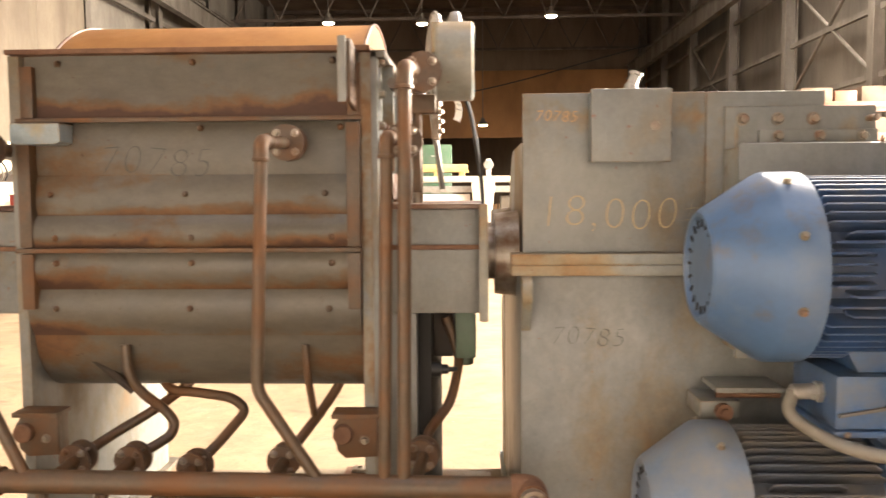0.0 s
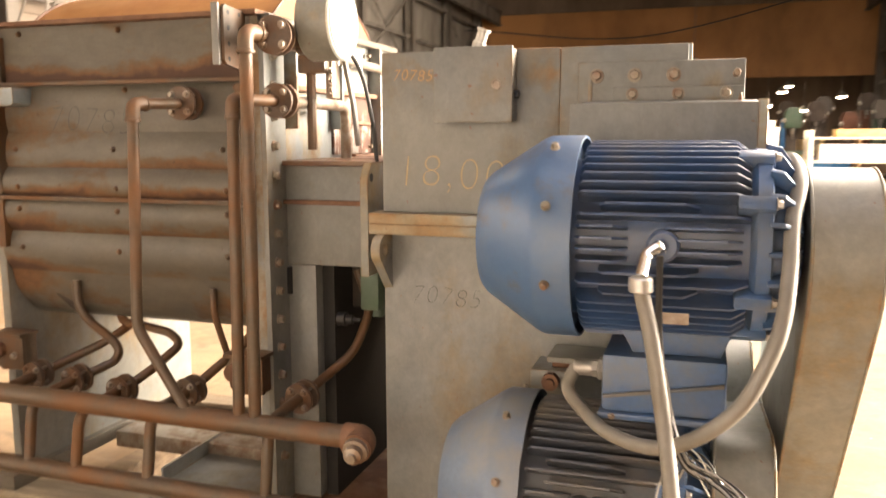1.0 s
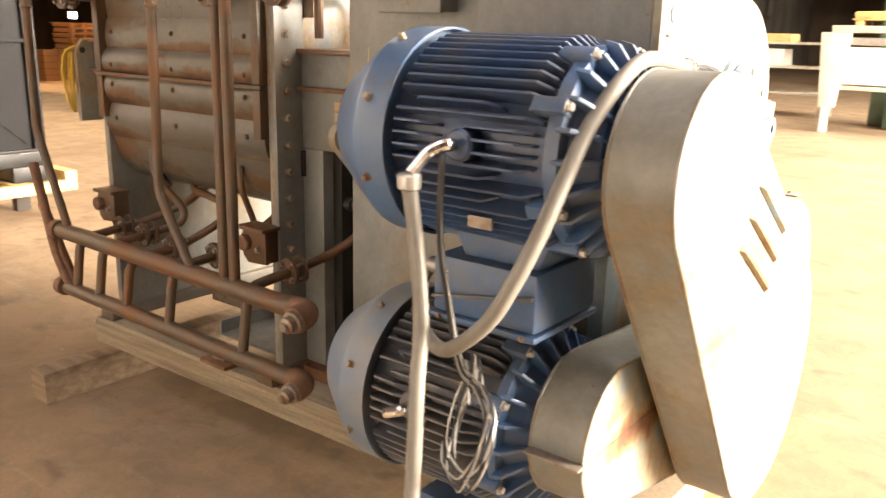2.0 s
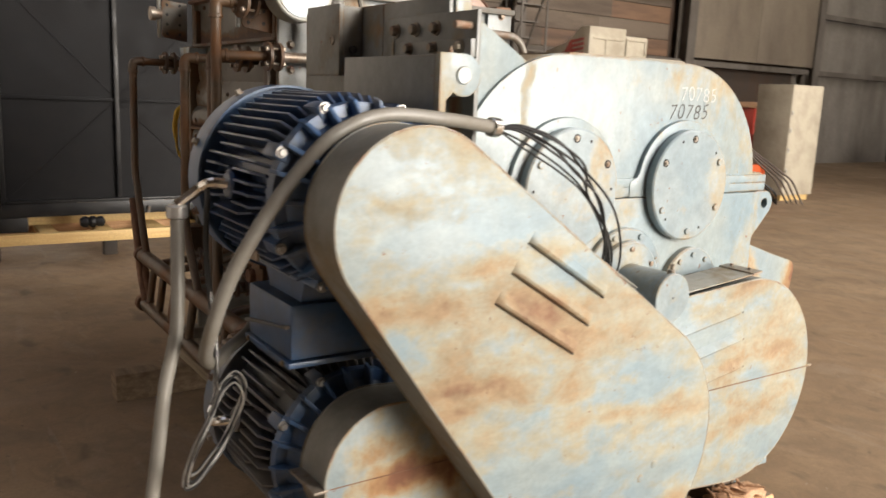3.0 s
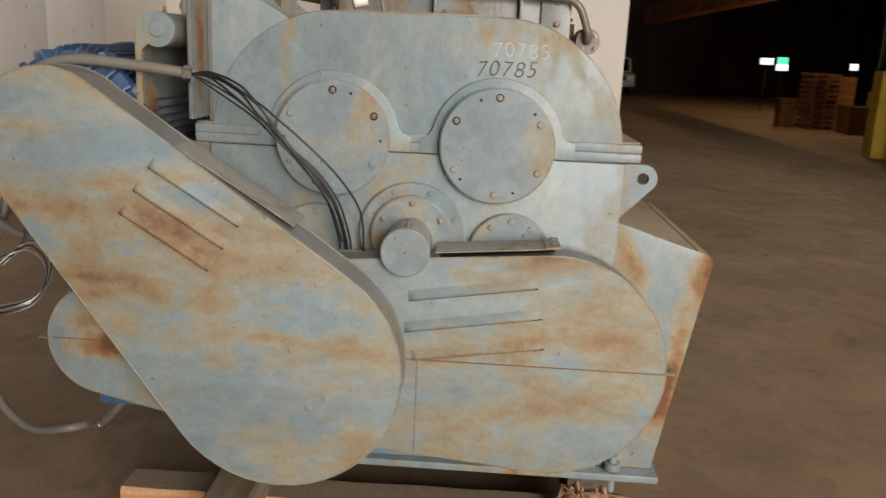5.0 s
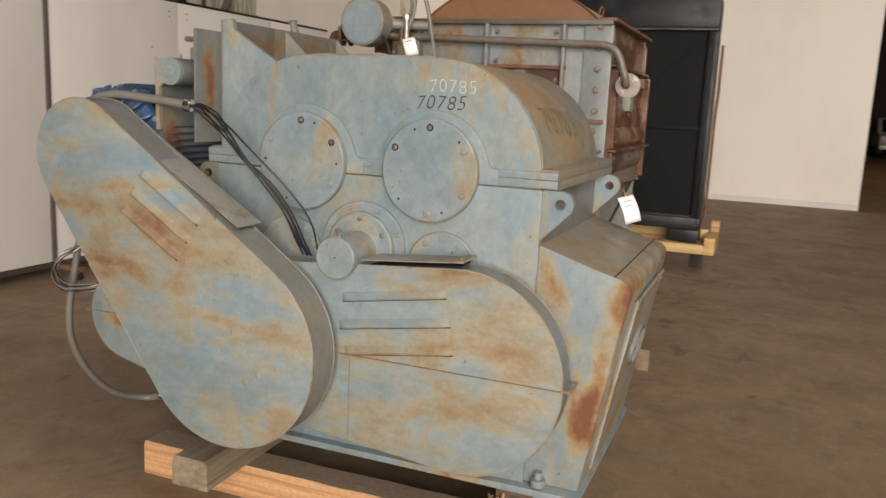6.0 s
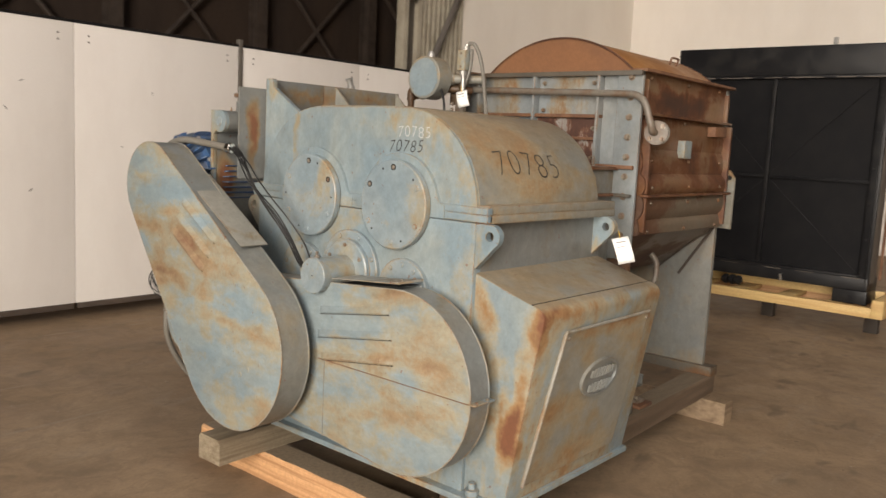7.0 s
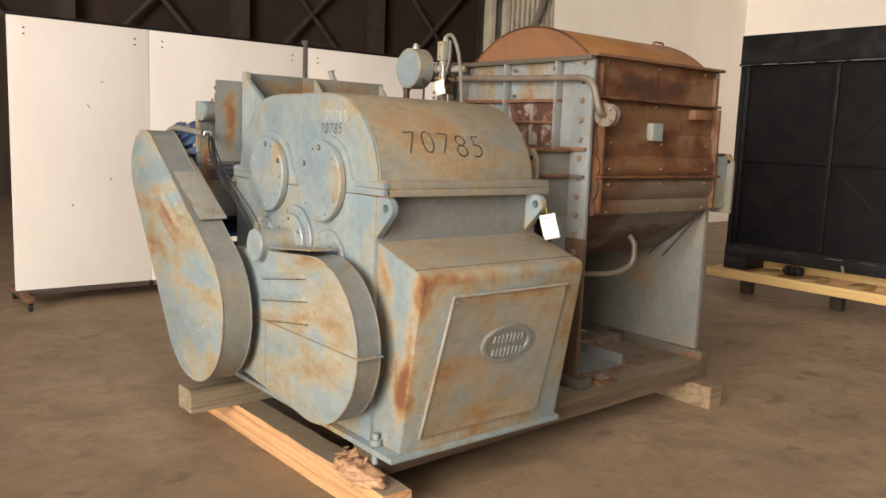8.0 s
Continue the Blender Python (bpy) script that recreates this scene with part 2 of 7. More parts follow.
BROAD_RUST = ((0.43, 1.02, 0.14, 0.03, 6, 0.25), (0.17, 0.98, 0.06, 0.035, 0, 0.12), (0.11, 0.82, 0.12, 0.03, 8, 0.16), (0.26, 0.765, 0.2, 0.04, 8, 0.21), (0.38, 0.80, 0.06, 0.05, 0, 0.12), (0.10, 0.70, 0.1, 0.02, 0, 0.15),
              (0.60, 0.83, 0.05, 0.10, 0, 0.12), (0.675, 0.77, 0.05, 0.08, 0, 0.14), (0.685, 0.633, 0.05, 0.05, 0, 0.13), (0.57, 0.61, 0.04, 0.09, 0, 0.13), (0.39, 0.607, 0.06, 0.10, 0, 0.08), (0.48, 0.466, 0.10, 0.09, 0, 0.1),
              (0.65, 0.44, 0.03, 0.03, 0, 0.13), (0.20, 0.47, 0.08, 0.06, 0, 0.06))
COVER_RUST = ((0.71, 1.0, 0.03, 0.07, 20, 0.24), (0.66, 1.06, 0.03, 0.04, 0, 0.12), (0.95, 0.945, 0.03, 0.05, 0, 0.36), (0.91, 0.87, 0.035, 0.09, -15, 0.22), (0.855, 0.60, 0.02, 0.10, -9, 0.2), (0.83, 0.52, 0.03, 0.07, -9, 0.36),
              (0.80, 0.42, 0.02, 0.08, -9, 0.15), (0.81, 0.82, 0.06, 0.08, 0, 0.05))


def patches(x, deep, rows):
    return [((x, y, z), (deep, w * 1.4, h * 1.4), turn, amount * 0.5) for y, z, w, h, turn, amount in rows]


M["guard_paint"] = rusty_paint("rust_streaked_blue_grey_paint", BG, BG2, (0.29, 0.262, 0.184), (0.272, 0.194, 0.112), (0.155, 0.08, 0.044), (1, 0.4, 1.3), 4.2, 0.474, 0.088, edge=0.10,
                               spots=patches(0.335, 0.09, SLANTED_RUST) + patches(0.14, 0.09, BROAD_RUST))
M["gear_paint"] = rusty_paint("blue_grey_machine_paint", BG, (0.245, 0.28, 0.275), (0.285, 0.25, 0.17), ORANGE, DARK, (1.2, 1.2, 0.6), 3.0, 0.53, 0.08, 0.45, edge=0.15, drip=0.11,
                              spots=patches(-0.05, 0.06, ((-0.40, 1.62, 0.02, 0.10, 0, 0.34), (-0.41, 1.46, 0.025, 0.12, 0, 0.2), (-0.56, 1.76, 0.05, 0.04, -30, 0.2), (0.08, 1.66, 0.16, 0.016, 0, 0.06), (0.0, 1.27, 0.035, 0.09, 0, 0.12), (0.60, 1.40, 0.03, 0.1, 0, 0.06), (0.52, 1.18, 0.05, 0.1, 0, 0.09), (-0.10, 1.33, 0.05, 0.02, 0, 0.12))))
# greyer and darker than gear_paint, for the casing body and mount plates
M["dull_gear_paint"] = rusty_paint("plain_grey_machine_paint", (0.163, 0.172, 0.168), (0.18, 0.18, 0.163), (0.19, 0.16, 0.115), (0.22, 0.145, 0.075), DARK, (1.2, 1.2, 0.7), 2.4, 0.53, 0.09, 0.45, edge=0.12, drip=0.06,
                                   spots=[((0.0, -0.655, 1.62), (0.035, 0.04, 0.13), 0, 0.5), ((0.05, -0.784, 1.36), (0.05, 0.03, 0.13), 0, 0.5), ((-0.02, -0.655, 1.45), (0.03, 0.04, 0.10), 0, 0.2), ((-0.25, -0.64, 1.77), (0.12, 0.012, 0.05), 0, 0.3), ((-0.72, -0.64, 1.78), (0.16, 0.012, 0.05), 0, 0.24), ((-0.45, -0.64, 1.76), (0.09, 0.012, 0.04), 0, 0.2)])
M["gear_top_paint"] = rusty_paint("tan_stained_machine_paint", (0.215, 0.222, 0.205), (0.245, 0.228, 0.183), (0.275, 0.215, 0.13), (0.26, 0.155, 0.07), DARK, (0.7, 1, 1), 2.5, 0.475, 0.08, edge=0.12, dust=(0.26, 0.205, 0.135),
                                  spots=[((-0.5, 0.945, 0.92), (0.36, 0.04, 0.035), 0, 0.13), ((-0.2, 0.88, 0.5), (0.05, 0.05, 0.16), 0, 0.06), ((-0.6, 0.87, 0.37), (0.3, 0.05, 0.05), 0, 0.07)])
M["cover_paint"] = rusty_paint("worn_blue_grey_cover_paint", (0.208, 0.268, 0.300), (0.26, 0.297, 0.303), (0.295, 0.265, 0.19), ORANGE, DARK, (1, 1, 1), 3.4, 0.515, 0.08, 0.36, edge=0.14)
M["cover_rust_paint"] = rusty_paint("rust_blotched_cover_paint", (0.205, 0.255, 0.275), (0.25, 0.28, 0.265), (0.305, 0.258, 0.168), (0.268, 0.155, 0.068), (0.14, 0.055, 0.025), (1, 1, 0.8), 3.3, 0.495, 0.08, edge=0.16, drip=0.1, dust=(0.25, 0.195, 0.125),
                                    spots=patches(-0.052, 0.05, COVER_RUST) + [((-0.5, 0.935, 1.0), (0.7, 0.06, 0.05), 0, 0.09), ((-0.93, 0.88, 0.6), (0.05, 0.08, 0.28), 0, 0.08), ((-0.07, 0.86, 0.6), (0.04, 0.03, 0.3), 0, 0.06),
                                                                                ((-0.5, 0.84, 0.31), (0.5, 0.04, 0.05), 0, 0.05), ((0.165, -0.90, 0.69), (0.06, 0.12, 0.035), 10, 0.22), ((0.165, -0.99, 0.765), (0.06, 0.06, 0.04), 0, 0.13), ((0.165, -0.75, 0.68), (0.06, 0.12, 0.04), 12, 0.13)])
M["frame_paint"] = rusty_paint("grey_blue_frame_paint", (0.205, 0.228, 0.235), (0.24, 0.245, 0.232), (0.24, 0.20, 0.14), (0.21, 0.115, 0.05), DARK, (1, 1, 0.5), 3.2, 0.53, 0.06, 0.42, edge=0.2, drip=0.12)
# dusty tan grey, darkened a little for the weaker light on guard sides
M["band_paint"] = rusty_paint("dusty_tan_grey_guard_band_paint", (0.185, 0.20, 0.197), (0.21, 0.203, 0.175), (0.225, 0.19, 0.13), ORANGE, DARK, (1, 1, 1), 2.8, 0.545, 0.09, edge=0.12)
M["strip_paint"] = rusty_paint("pale_dusty_sheet_paint", (0.27, 0.262, 0.225), (0.30, 0.29, 0.255), (0.25, 0.20, 0.13), ORANGE, DARK, (1, 1, 1), 4.0, 0.54, 0.07, edge=0.15)
M["trough_paint"] = rusty_paint("rusty_grey_trough_paint", (0.089, 0.081, 0.068), (0.105, 0.091, 0.07), (0.118, 0.075, 0.04), (0.13, 0.06, 0.022), (0.055, 0.024, 0.012), (0.5, 1, 1.6), 2.4, 0.525, 0.055, edge=0.12, bands=((1.785, 0.09, 0.36), (1.38, 0.07, 0.26), (1.25, 0.08, 0.28), (1.485, 0.05, 0.13), (1.10, 0.06, 0.13), (0.9, 0.2, 0.06)))
M["trough_rust"] = rusty_paint("brown_rusted_trough_side", (0.15, 0.068, 0.03), (0.135, 0.082, 0.046), (0.12, 0.046, 0.019), (0.075, 0.028, 0.013), (0.04, 0.018, 0.011), (0.7, 1, 1.5), 3.0, 0.46, 0.07, 0.40, edge=0.2, drip=0.12,
                               spots=[((-1.80, 0.55, 1.85), (0.42, 0.08, 0.06), 0, 0.22), ((-1.7, 0.57, 1.50), (0.35, 0.08, 0.04), 0, 0.1), ((-2.1, 0.57, 1.6), (0.12, 0.08, 0.1), 0, 0.1)])
M["trough_low"] = rusty_paint("brown_stained_grey_jacket", (0.128, 0.108, 0.082), (0.112, 0.076, 0.05), (0.105, 0.054, 0.029), (0.085, 0.04, 0.022), (0.045, 0.022, 0.014), (0.6, 1, 1.7), 2.5, 0.48, 0.06, 0.42)
M["rust"] = material("red_brown_rust", (0.165, 0.08, 0.04), 0.75, 0, (0.10, 0.046, 0.025), 0.5, 9, (1, 1, 1), 0.06, 60, 0.3)
M["lid_rust"] = material("orange_rusted_lid_steel", (0.335, 0.165, 0.058), 0.42, 0, (0.25, 0.108, 0.04), 0.4, 2.2, (1, 1, 1), 0.03, 60, 0.12)
M["lid_end"] = material("brown_rusted_lid_end", (0.205, 0.10, 0.052), 0.4, 0, (0.15, 0.072, 0.038), 0.45, 2.6, (1, 1, 1), 0.04, 60, 0.15)
M["flange_rust_and_shade"] = material("dark_rusted_flange_and_shade", (0.085, 0.056, 0.038), 0.6, 0.1, (0.12, 0.058, 0.026), 0.4, 14)
M["pipe"] = material("rusted_steel_pipe", (0.072, 0.047, 0.027), 0.55, 0.05, (0.125, 0.052, 0.016), 0.42, 6, (1, 1, 1), 0.06, 70, 0.3)
M["flange_steel"] = material("dull_steel", (0.27, 0.235, 0.195), 0.45, 0.5, (0.16, 0.085, 0.045), 0.35, 14, (1, 1, 1), 0.05, 90, 0.25)
M["bolt"] = material("worn_bolt_steel", (0.235, 0.205, 0.16), 0.5, 0.25, (0.17, 0.09, 0.05), 0.4, 22, (1, 1, 1), 0.05, 120, 0.2)
M["motor_blue"] = material("faded_blue_motor_paint", (0.04, 0.092, 0.20), 0.42, 0, (0.085, 0.105, 0.135), 0.4, 9, (1, 1, 1), 0.04, 60, 0.12)
M["dusty_cowl"] = material("dusty_grey_blue_cowl_paint", (0.10, 0.145, 0.215), 0.48, 0, (0.185, 0.185, 0.18), 0.4, 5, (1, 1, 1), 0.03, 60, 0.1)
M["dusty_fin"] = material("dust_caked_blue_paint", (0.06, 0.068, 0.085), 0.5, 0, (0.115, 0.10, 0.082), 0.5, 7, (1, 1, 1), 0.05, 70, 0.12)
M["fin_blue"] = material("dusty_dark_blue_paint", (0.026, 0.056, 0.128), 0.38, 0, (0.06, 0.072, 0.098), 0.32, 7, (1, 1, 1), 0.05, 70, 0.12)
M["cowl_blue"] = material("pale_blue_cowl_paint", (0.052, 0.108, 0.212), 0.44, 0, (0.105, 0.145, 0.205), 0.34, 4, (1, 1, 1), 0.02, 60, 0.08, (0.09, 0.078, 0.066), 0.35, 7)
M["wood"] = material("orange_brown_pine_timber", (0.56, 0.33, 0.165), 0.7, 0, (0.33, 0.17, 0.075), 0.42, 5, (3, 0.2, 9), 0.06, 70, 0.3)
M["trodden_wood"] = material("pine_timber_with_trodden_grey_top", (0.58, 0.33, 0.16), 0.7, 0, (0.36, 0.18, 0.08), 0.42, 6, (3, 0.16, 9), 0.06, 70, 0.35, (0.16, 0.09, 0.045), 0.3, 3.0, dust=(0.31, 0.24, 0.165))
M["grey_wood"] = material("grey_green_weathered_timber", (0.265, 0.215, 0.145), 0.85, 0, (0.165, 0.125, 0.08), 0.5, 6, (0.3, 3, 7), 0.06, 70, 0.4)
M["raw_wood"] = material("torn_raw_orange_wood", (0.50, 0.30, 0.17), 0.8, 0, (0.30, 0.17, 0.10), 0.5, 14, (3, 1, 6), 0.08, 90, 0.6)
M["old_wood"] = material("brown_weathered_timber", (0.225, 0.158, 0.096), 0.8, 0, (0.135, 0.092, 0.056), 0.5, 6, (0.3, 3, 6), 0.05, 70, 0.35)
# dark on the sides, paler on upward faces
M["dark_wood"] = material("dark_brown_timber", (0.085, 0.057, 0.036), 0.75, 0, (0.14, 0.098, 0.065), 0.4, 6, (0.3, 3, 8), 0.06, 70, 0.4, dust=(0.20, 0.155, 0.105))
M["grey_pipe"] = material("brown_grey_painted_pipe", (0.155, 0.138, 0.115), 0.45, 0, (0.12, 0.072, 0.042), 0.4, 9)
M["scraped"] = rusty_paint("scraped_pale_and_rust_panel", (0.30, 0.285, 0.265), (0.22, 0.185, 0.16), (0.16, 0.09, 0.06), (0.11, 0.045, 0.025), (0.06, 0.025, 0.015), (1, 1.6, 0.6), 7.0, 0.47, 0.03, edge=0.15, drip=0.12)
M["floor"] = floor_material("brown_grey_concrete")
M["white_panel"] = material("white_painted_panel", (0.71, 0.675, 0.635), 0.55, 0, (0.65, 0.61, 0.57), 0.35, 1.5, (1, 1, 0.4), 0.005, 60, 0.03)
M["white_wall"] = material("off_white_sheet_wall", (0.84, 0.785, 0.71), 0.7, 0, (0.78, 0.72, 0.645), 0.4, 0.7, (1, 1, 0.4), 0.005, 30, 0.03)
M["cardboard"] = material("brown_cardboard", (0.095, 0.06, 0.036), 0.8, 0, (0.065, 0.042, 0.026), 0.5, 3)
M["dim_orange"] = material("dull_orange_steel", (0.15, 0.05, 0.02), 0.6, 0, (0.10, 0.034, 0.015), 0.5, 2)
M["green"] = material("faded_green_enamel", (0.05, 0.10, 0.06), 0.5, 0, (0.08, 0.11, 0.08), 0.4, 4)
M["soot_and_shade"] = material("oily_black_brown_steel_and_shade", (0.026, 0.019, 0.014), 0.7, 0, (0.04, 0.026, 0.017), 0.5, 5)
M["black"] = material("black_enamel", (0.009, 0.009, 0.010), 0.45, 0, (0.014, 0.013, 0.012), 0.3, 6, (1, 1, 1), 0.08, 60, 0.1, spec=0.28)
M["core"] = material("black_radiator_core", (0.007, 0.007, 0.008), 0.5, 0, (0.011, 0.0105, 0.011), 0.4, 5, (1, 1, 1), 0.15, 160, 0.9, spec=0.10)
M["zinc"] = material("galvanised_steel", (0.40, 0.39, 0.37), 0.4, 0.6, (0.30, 0.285, 0.26), 0.4, 12, (1, 1, 1), 0.03, 90, 0.1)
M["hose_grey"] = material("grey_plastic_coated_hose", (0.175, 0.165, 0.145), 0.5, 0, (0.145, 0.13, 0.105), 0.4, 8, (1, 1, 1), 0.02, 60, 0.05)
M["chrome"] = material("bright_metal", (0.7, 0.68, 0.64), 0.22, 1.0, None, 0, 1, (1, 1, 1), 0.03, 80, 0.05)
M["rubber"] = material("black_cable_rubber", (0.016, 0.016, 0.016), 0.5, 0, None, 0, 1, (1, 1, 1), 0.05, 90, 0.1)
M["concrete"] = material("stained_concrete_panel", (0.19, 0.17, 0.145), 0.85, 0, (0.12, 0.105, 0.088), 0.5, 0.8, (1, 1, 0.4), 0.05, 12, 0.15)
# brown rusty panels, darkened as well for the weaker light near them
M["brown_concrete"] = material("rust_stained_brown_wall_panel", (0.040, 0.030, 0.023), 0.85, 0, (0.066, 0.038, 0.023), 0.45, 0.7, (1, 1, 0.5), 0.05, 12, 0.15, (0.05, 0.038, 0.03), 0.4, 1.8)
M["dusty_cream"] = material("dusty_cream_enamel", (0.39, 0.35, 0.275), 0.5, 0, (0.29, 0.255, 0.195), 0.45, 3, (1, 1, 1), 0.03, 40, 0.08)
M["dark_steel"] = material("dark_brown_structural_steel", (0.075, 0.055, 0.042), 0.7, 0, (0.05, 0.036, 0.028), 0.5, 2, (1, 1, 1), 0.05, 30, 0.15)
M["grey_steel"] = material("dusty_grey_structural_steel", (0.115, 0.10, 0.085), 0.7, 0, (0.07, 0.058, 0.046), 0.5, 1.2, (1, 1, 0.4), 0.05, 30, 0.15)
M["siding"] = material("dusty_tan_wall_siding", (0.105, 0.088, 0.07), 0.75, 0, (0.06, 0.05, 0.04), 0.5, 0.6, (1, 1, 0.3), 0.04, 15, 0.1)
# paler than dark_siding, with the far hall's haze mixed into the colour
M["gable_siding"] = material("hazed_brown_roof_siding", (0.13, 0.092, 0.064), 0.85, 0, (0.085, 0.06, 0.043), 0.5, 0.6, (1, 1, 0.3), 0.04, 15, 0.1)
M["dark_siding"] = material("sooty_brown_siding", (0.056, 0.035, 0.023), 0.85, 0, (0.034, 0.022, 0.016), 0.5, 0.6, (1, 1, 0.3), 0.04, 15, 0.1)
M["orange_siding"] = material("rust_orange_siding", (0.33, 0.155, 0.052), 0.8, 0, (0.19, 0.095, 0.042), 0.55, 0.3, (1, 1, 0.5), 0.04, 15, 0.1)
M["girder_orange"] = material("bright_orange_girder_paint", (0.72, 0.32, 0.07), 0.6, 0, (0.52, 0.21, 0.05), 0.45, 1.2)
M["yellow"] = material("safety_yellow_paint", (0.70, 0.47, 0.045), 0.5, 0, (0.5, 0.32, 0.05), 0.35, 3, (1, 1, 1), 0.03, 40, 0.1)
M["cream"] = material("cream_machine_enamel", (0.50, 0.465, 0.385), 0.4, 0, (0.42, 0.38, 0.305), 0.35, 3, (1, 1, 1), 0.02, 40, 0.08)
M["red"] = material("red_machine_enamel", (0.32, 0.038, 0.025), 0.4, 0, (0.22, 0.026, 0.018), 0.35, 3, (1, 1, 1), 0.03, 40, 0.1)
M["grey_door"] = material("grey_green_cabinet_enamel", (0.20, 0.20, 0.165), 0.5, 0, (0.15, 0.145, 0.115), 0.4, 4, (1, 1, 1), 0.03, 40, 0.08)
M["old_yellow"] = material("flaking_old_yellow_paint", (0.42, 0.30, 0.10), 0.65, 0, (0.16, 0.10, 0.05), 0.5, 1.6, (1, 1, 0.4), 0.04, 30, 0.12)
M["wall_board"] = material("smoky_brown_wall_board", (0.15, 0.115, 0.085), 0.75, 0, (0.075, 0.055, 0.042), 0.55, 0.8, (1, 0.3, 2), 0.05, 30, 0.15)
M["rust_board"] = material("red_brown_wall_board", (0.19, 0.11, 0.065), 0.75, 0, (0.085, 0.055, 0.04), 0.55, 0.8, (1, 0.3, 2), 0.05, 30, 0.15)
M["tan_panel"] = material("dusty_tan_cladding_sheet", (0.165, 0.135, 0.10), 0.75, 0, (0.10, 0.078, 0.058), 0.5, 0.7, (1, 1, 0.35), 0.05, 25, 0.12)
M["orange_red"] = material("orange_red_enamel", (0.55, 0.10, 0.028), 0.4, 0, (0.42, 0.07, 0.02), 0.35, 3, (1, 1, 1), 0.03, 40, 0.1)
M["blue"] = material("blue_bin_plastic", (0.04, 0.20, 0.45), 0.4)
M["tag"] = material("white_paper_tag", (0.82, 0.82, 0.80), 0.7, grain=0.01)
M["ink"] = material("black_marker_ink", (0.032, 0.03, 0.028), 0.3)
M["faint_ink"] = material("faded_marker_ink", (0.045, 0.042, 0.038), 0.6)
M["chalk"] = material("white_paint_marker", (0.43, 0.445, 0.435), 0.7)
M["yellow_ink"] = material("yellow_paint_marker", (0.385, 0.30, 0.165), 0.7)
M["orange_ink"] = material("orange_paint_marker", (0.36, 0.22, 0.11), 0.7)
M["hole_and_shade"] = material("dark_hole_and_shade", (0.012, 0.011, 0.01), 0.8)


def glow(name, colour, strength):
    m = bpy.data.materials.new(name)
    m.use_nodes = True
    b = m.node_tree.nodes["Principled BSDF"]
    b.inputs["Base Color"].default_value = (*colour, 1)
    b.inputs["Emission Color"].default_value = (*colour, 1)
    b.inputs["Emission Strength"].default_value = strength
    return m


M["lamp_glow"] = glow("lit_lamp", (1.0, 0.86, 0.66), 14)


# ---- mesh helpers ----
def box(x0, x1, y0, y1, z0, z1, bevel=0.0):
    bm = bmesh.new()
    bmesh.ops.create_cube(bm, size=1)
    for v in bm.verts:
        v.co = ((x0 + x1) / 2 + v.co.x * (x1 - x0), (y0 + y1) / 2 + v.co.y * (y1 - y0), (z0 + z1) / 2 + v.co.z * (z1 - z0))
    if bevel:
        bmesh.ops.bevel(bm, geom=bm.edges[:], offset=bevel, segments=2, affect="EDGES", profile=0.6)
    return bm


def frame_of(d):
    d = Vector(d).normalized()
    a = Vector((0, 0, 1)) if abs(d.z) < 0.9 else Vector((1, 0, 0))
    u = d.cross(a).normalized()
    return d, u, d.cross(u)


def turned(p, d, profile, seg=24):
    """A turned solid: profile of (distance along d from p, radius), closed at both ends."""
    bm = bmesh.new()
    d, u, w = frame_of(d)
    p = Vector(p)
    rings = []
    for s, r in profile:
        rings.append([bm.verts.new(p + d * s + (u * math.cos(a) + w * math.sin(a)) * r) for a in (2 * math.pi * k / seg for k in range(seg))])
    for a, b in zip(rings, rings[1:]):
        for k in range(seg):
            bm.faces.new((a[k], a[(k + 1) % seg], b[(k + 1) % seg], b[k]))
    bm.faces.new(rings[0][::-1])
    bm.faces.new(rings[-1])
    bmesh.ops.recalc_face_normals(bm, faces=bm.faces[:])
    return bm


def cyl(p, q, r, seg=20, chamfer=0.0):
    p, q = Vector(p), Vector(q)
    n = (q - p).length
    c = chamfer
    prof = [(0, r - c), (c, r), (n - c, r), (n, r - c)] if c else [(0, r), (n, r)]
    return turned(p, q - p, prof, seg)


def rounded_path(points, bend, steps=6):
    pts = [Vector(p) for p in points]
    out = [pts[0]]
    for a, b, c in zip(pts, pts[1:], pts[2:]):
        r = min(bend, (a - b).length * 0.49, (c - b).length * 0.49)
        s, e = b + (a - b).normalized() * r, b + (c - b).normalized() * r
        for k in range(steps + 1):
            t = k / steps
            out.append(s * (1 - t) ** 2 + b * 2 * t * (1 - t) + e * t * t)
    out.append(pts[-1])
    return out


def tube(points, r, bend=0.06, seg=12):
    pts = rounded_path(points, bend) if bend else [Vector(p) for p in points]
    bm = bmesh.new()
    d, u, w = frame_of(pts[1] - pts[0])
    rings = []
    for i, p in enumerate(pts):
        d = (pts[min(i + 1, len(pts) - 1)] - pts[max(i - 1, 0)]).normalized()
        u = (u - d * u.dot(d)).normalized()
        w = d.cross(u)
        rings.append([bm.verts.new(p + (u * math.cos(a) + w * math.sin(a)) * r) for a in (2 * math.pi * k / seg for k in range(seg))])
    for a, b in zip(rings, rings[1:]):
        for k in range(seg):
            bm.faces.new((a[k], a[(k + 1) % seg], b[(k + 1) % seg], b[k]))
    bm.faces.new(rings[0][::-1])
    bm.faces.new(rings[-1])
    bmesh.ops.recalc_face_normals(bm, faces=bm.faces[:])
    return bm


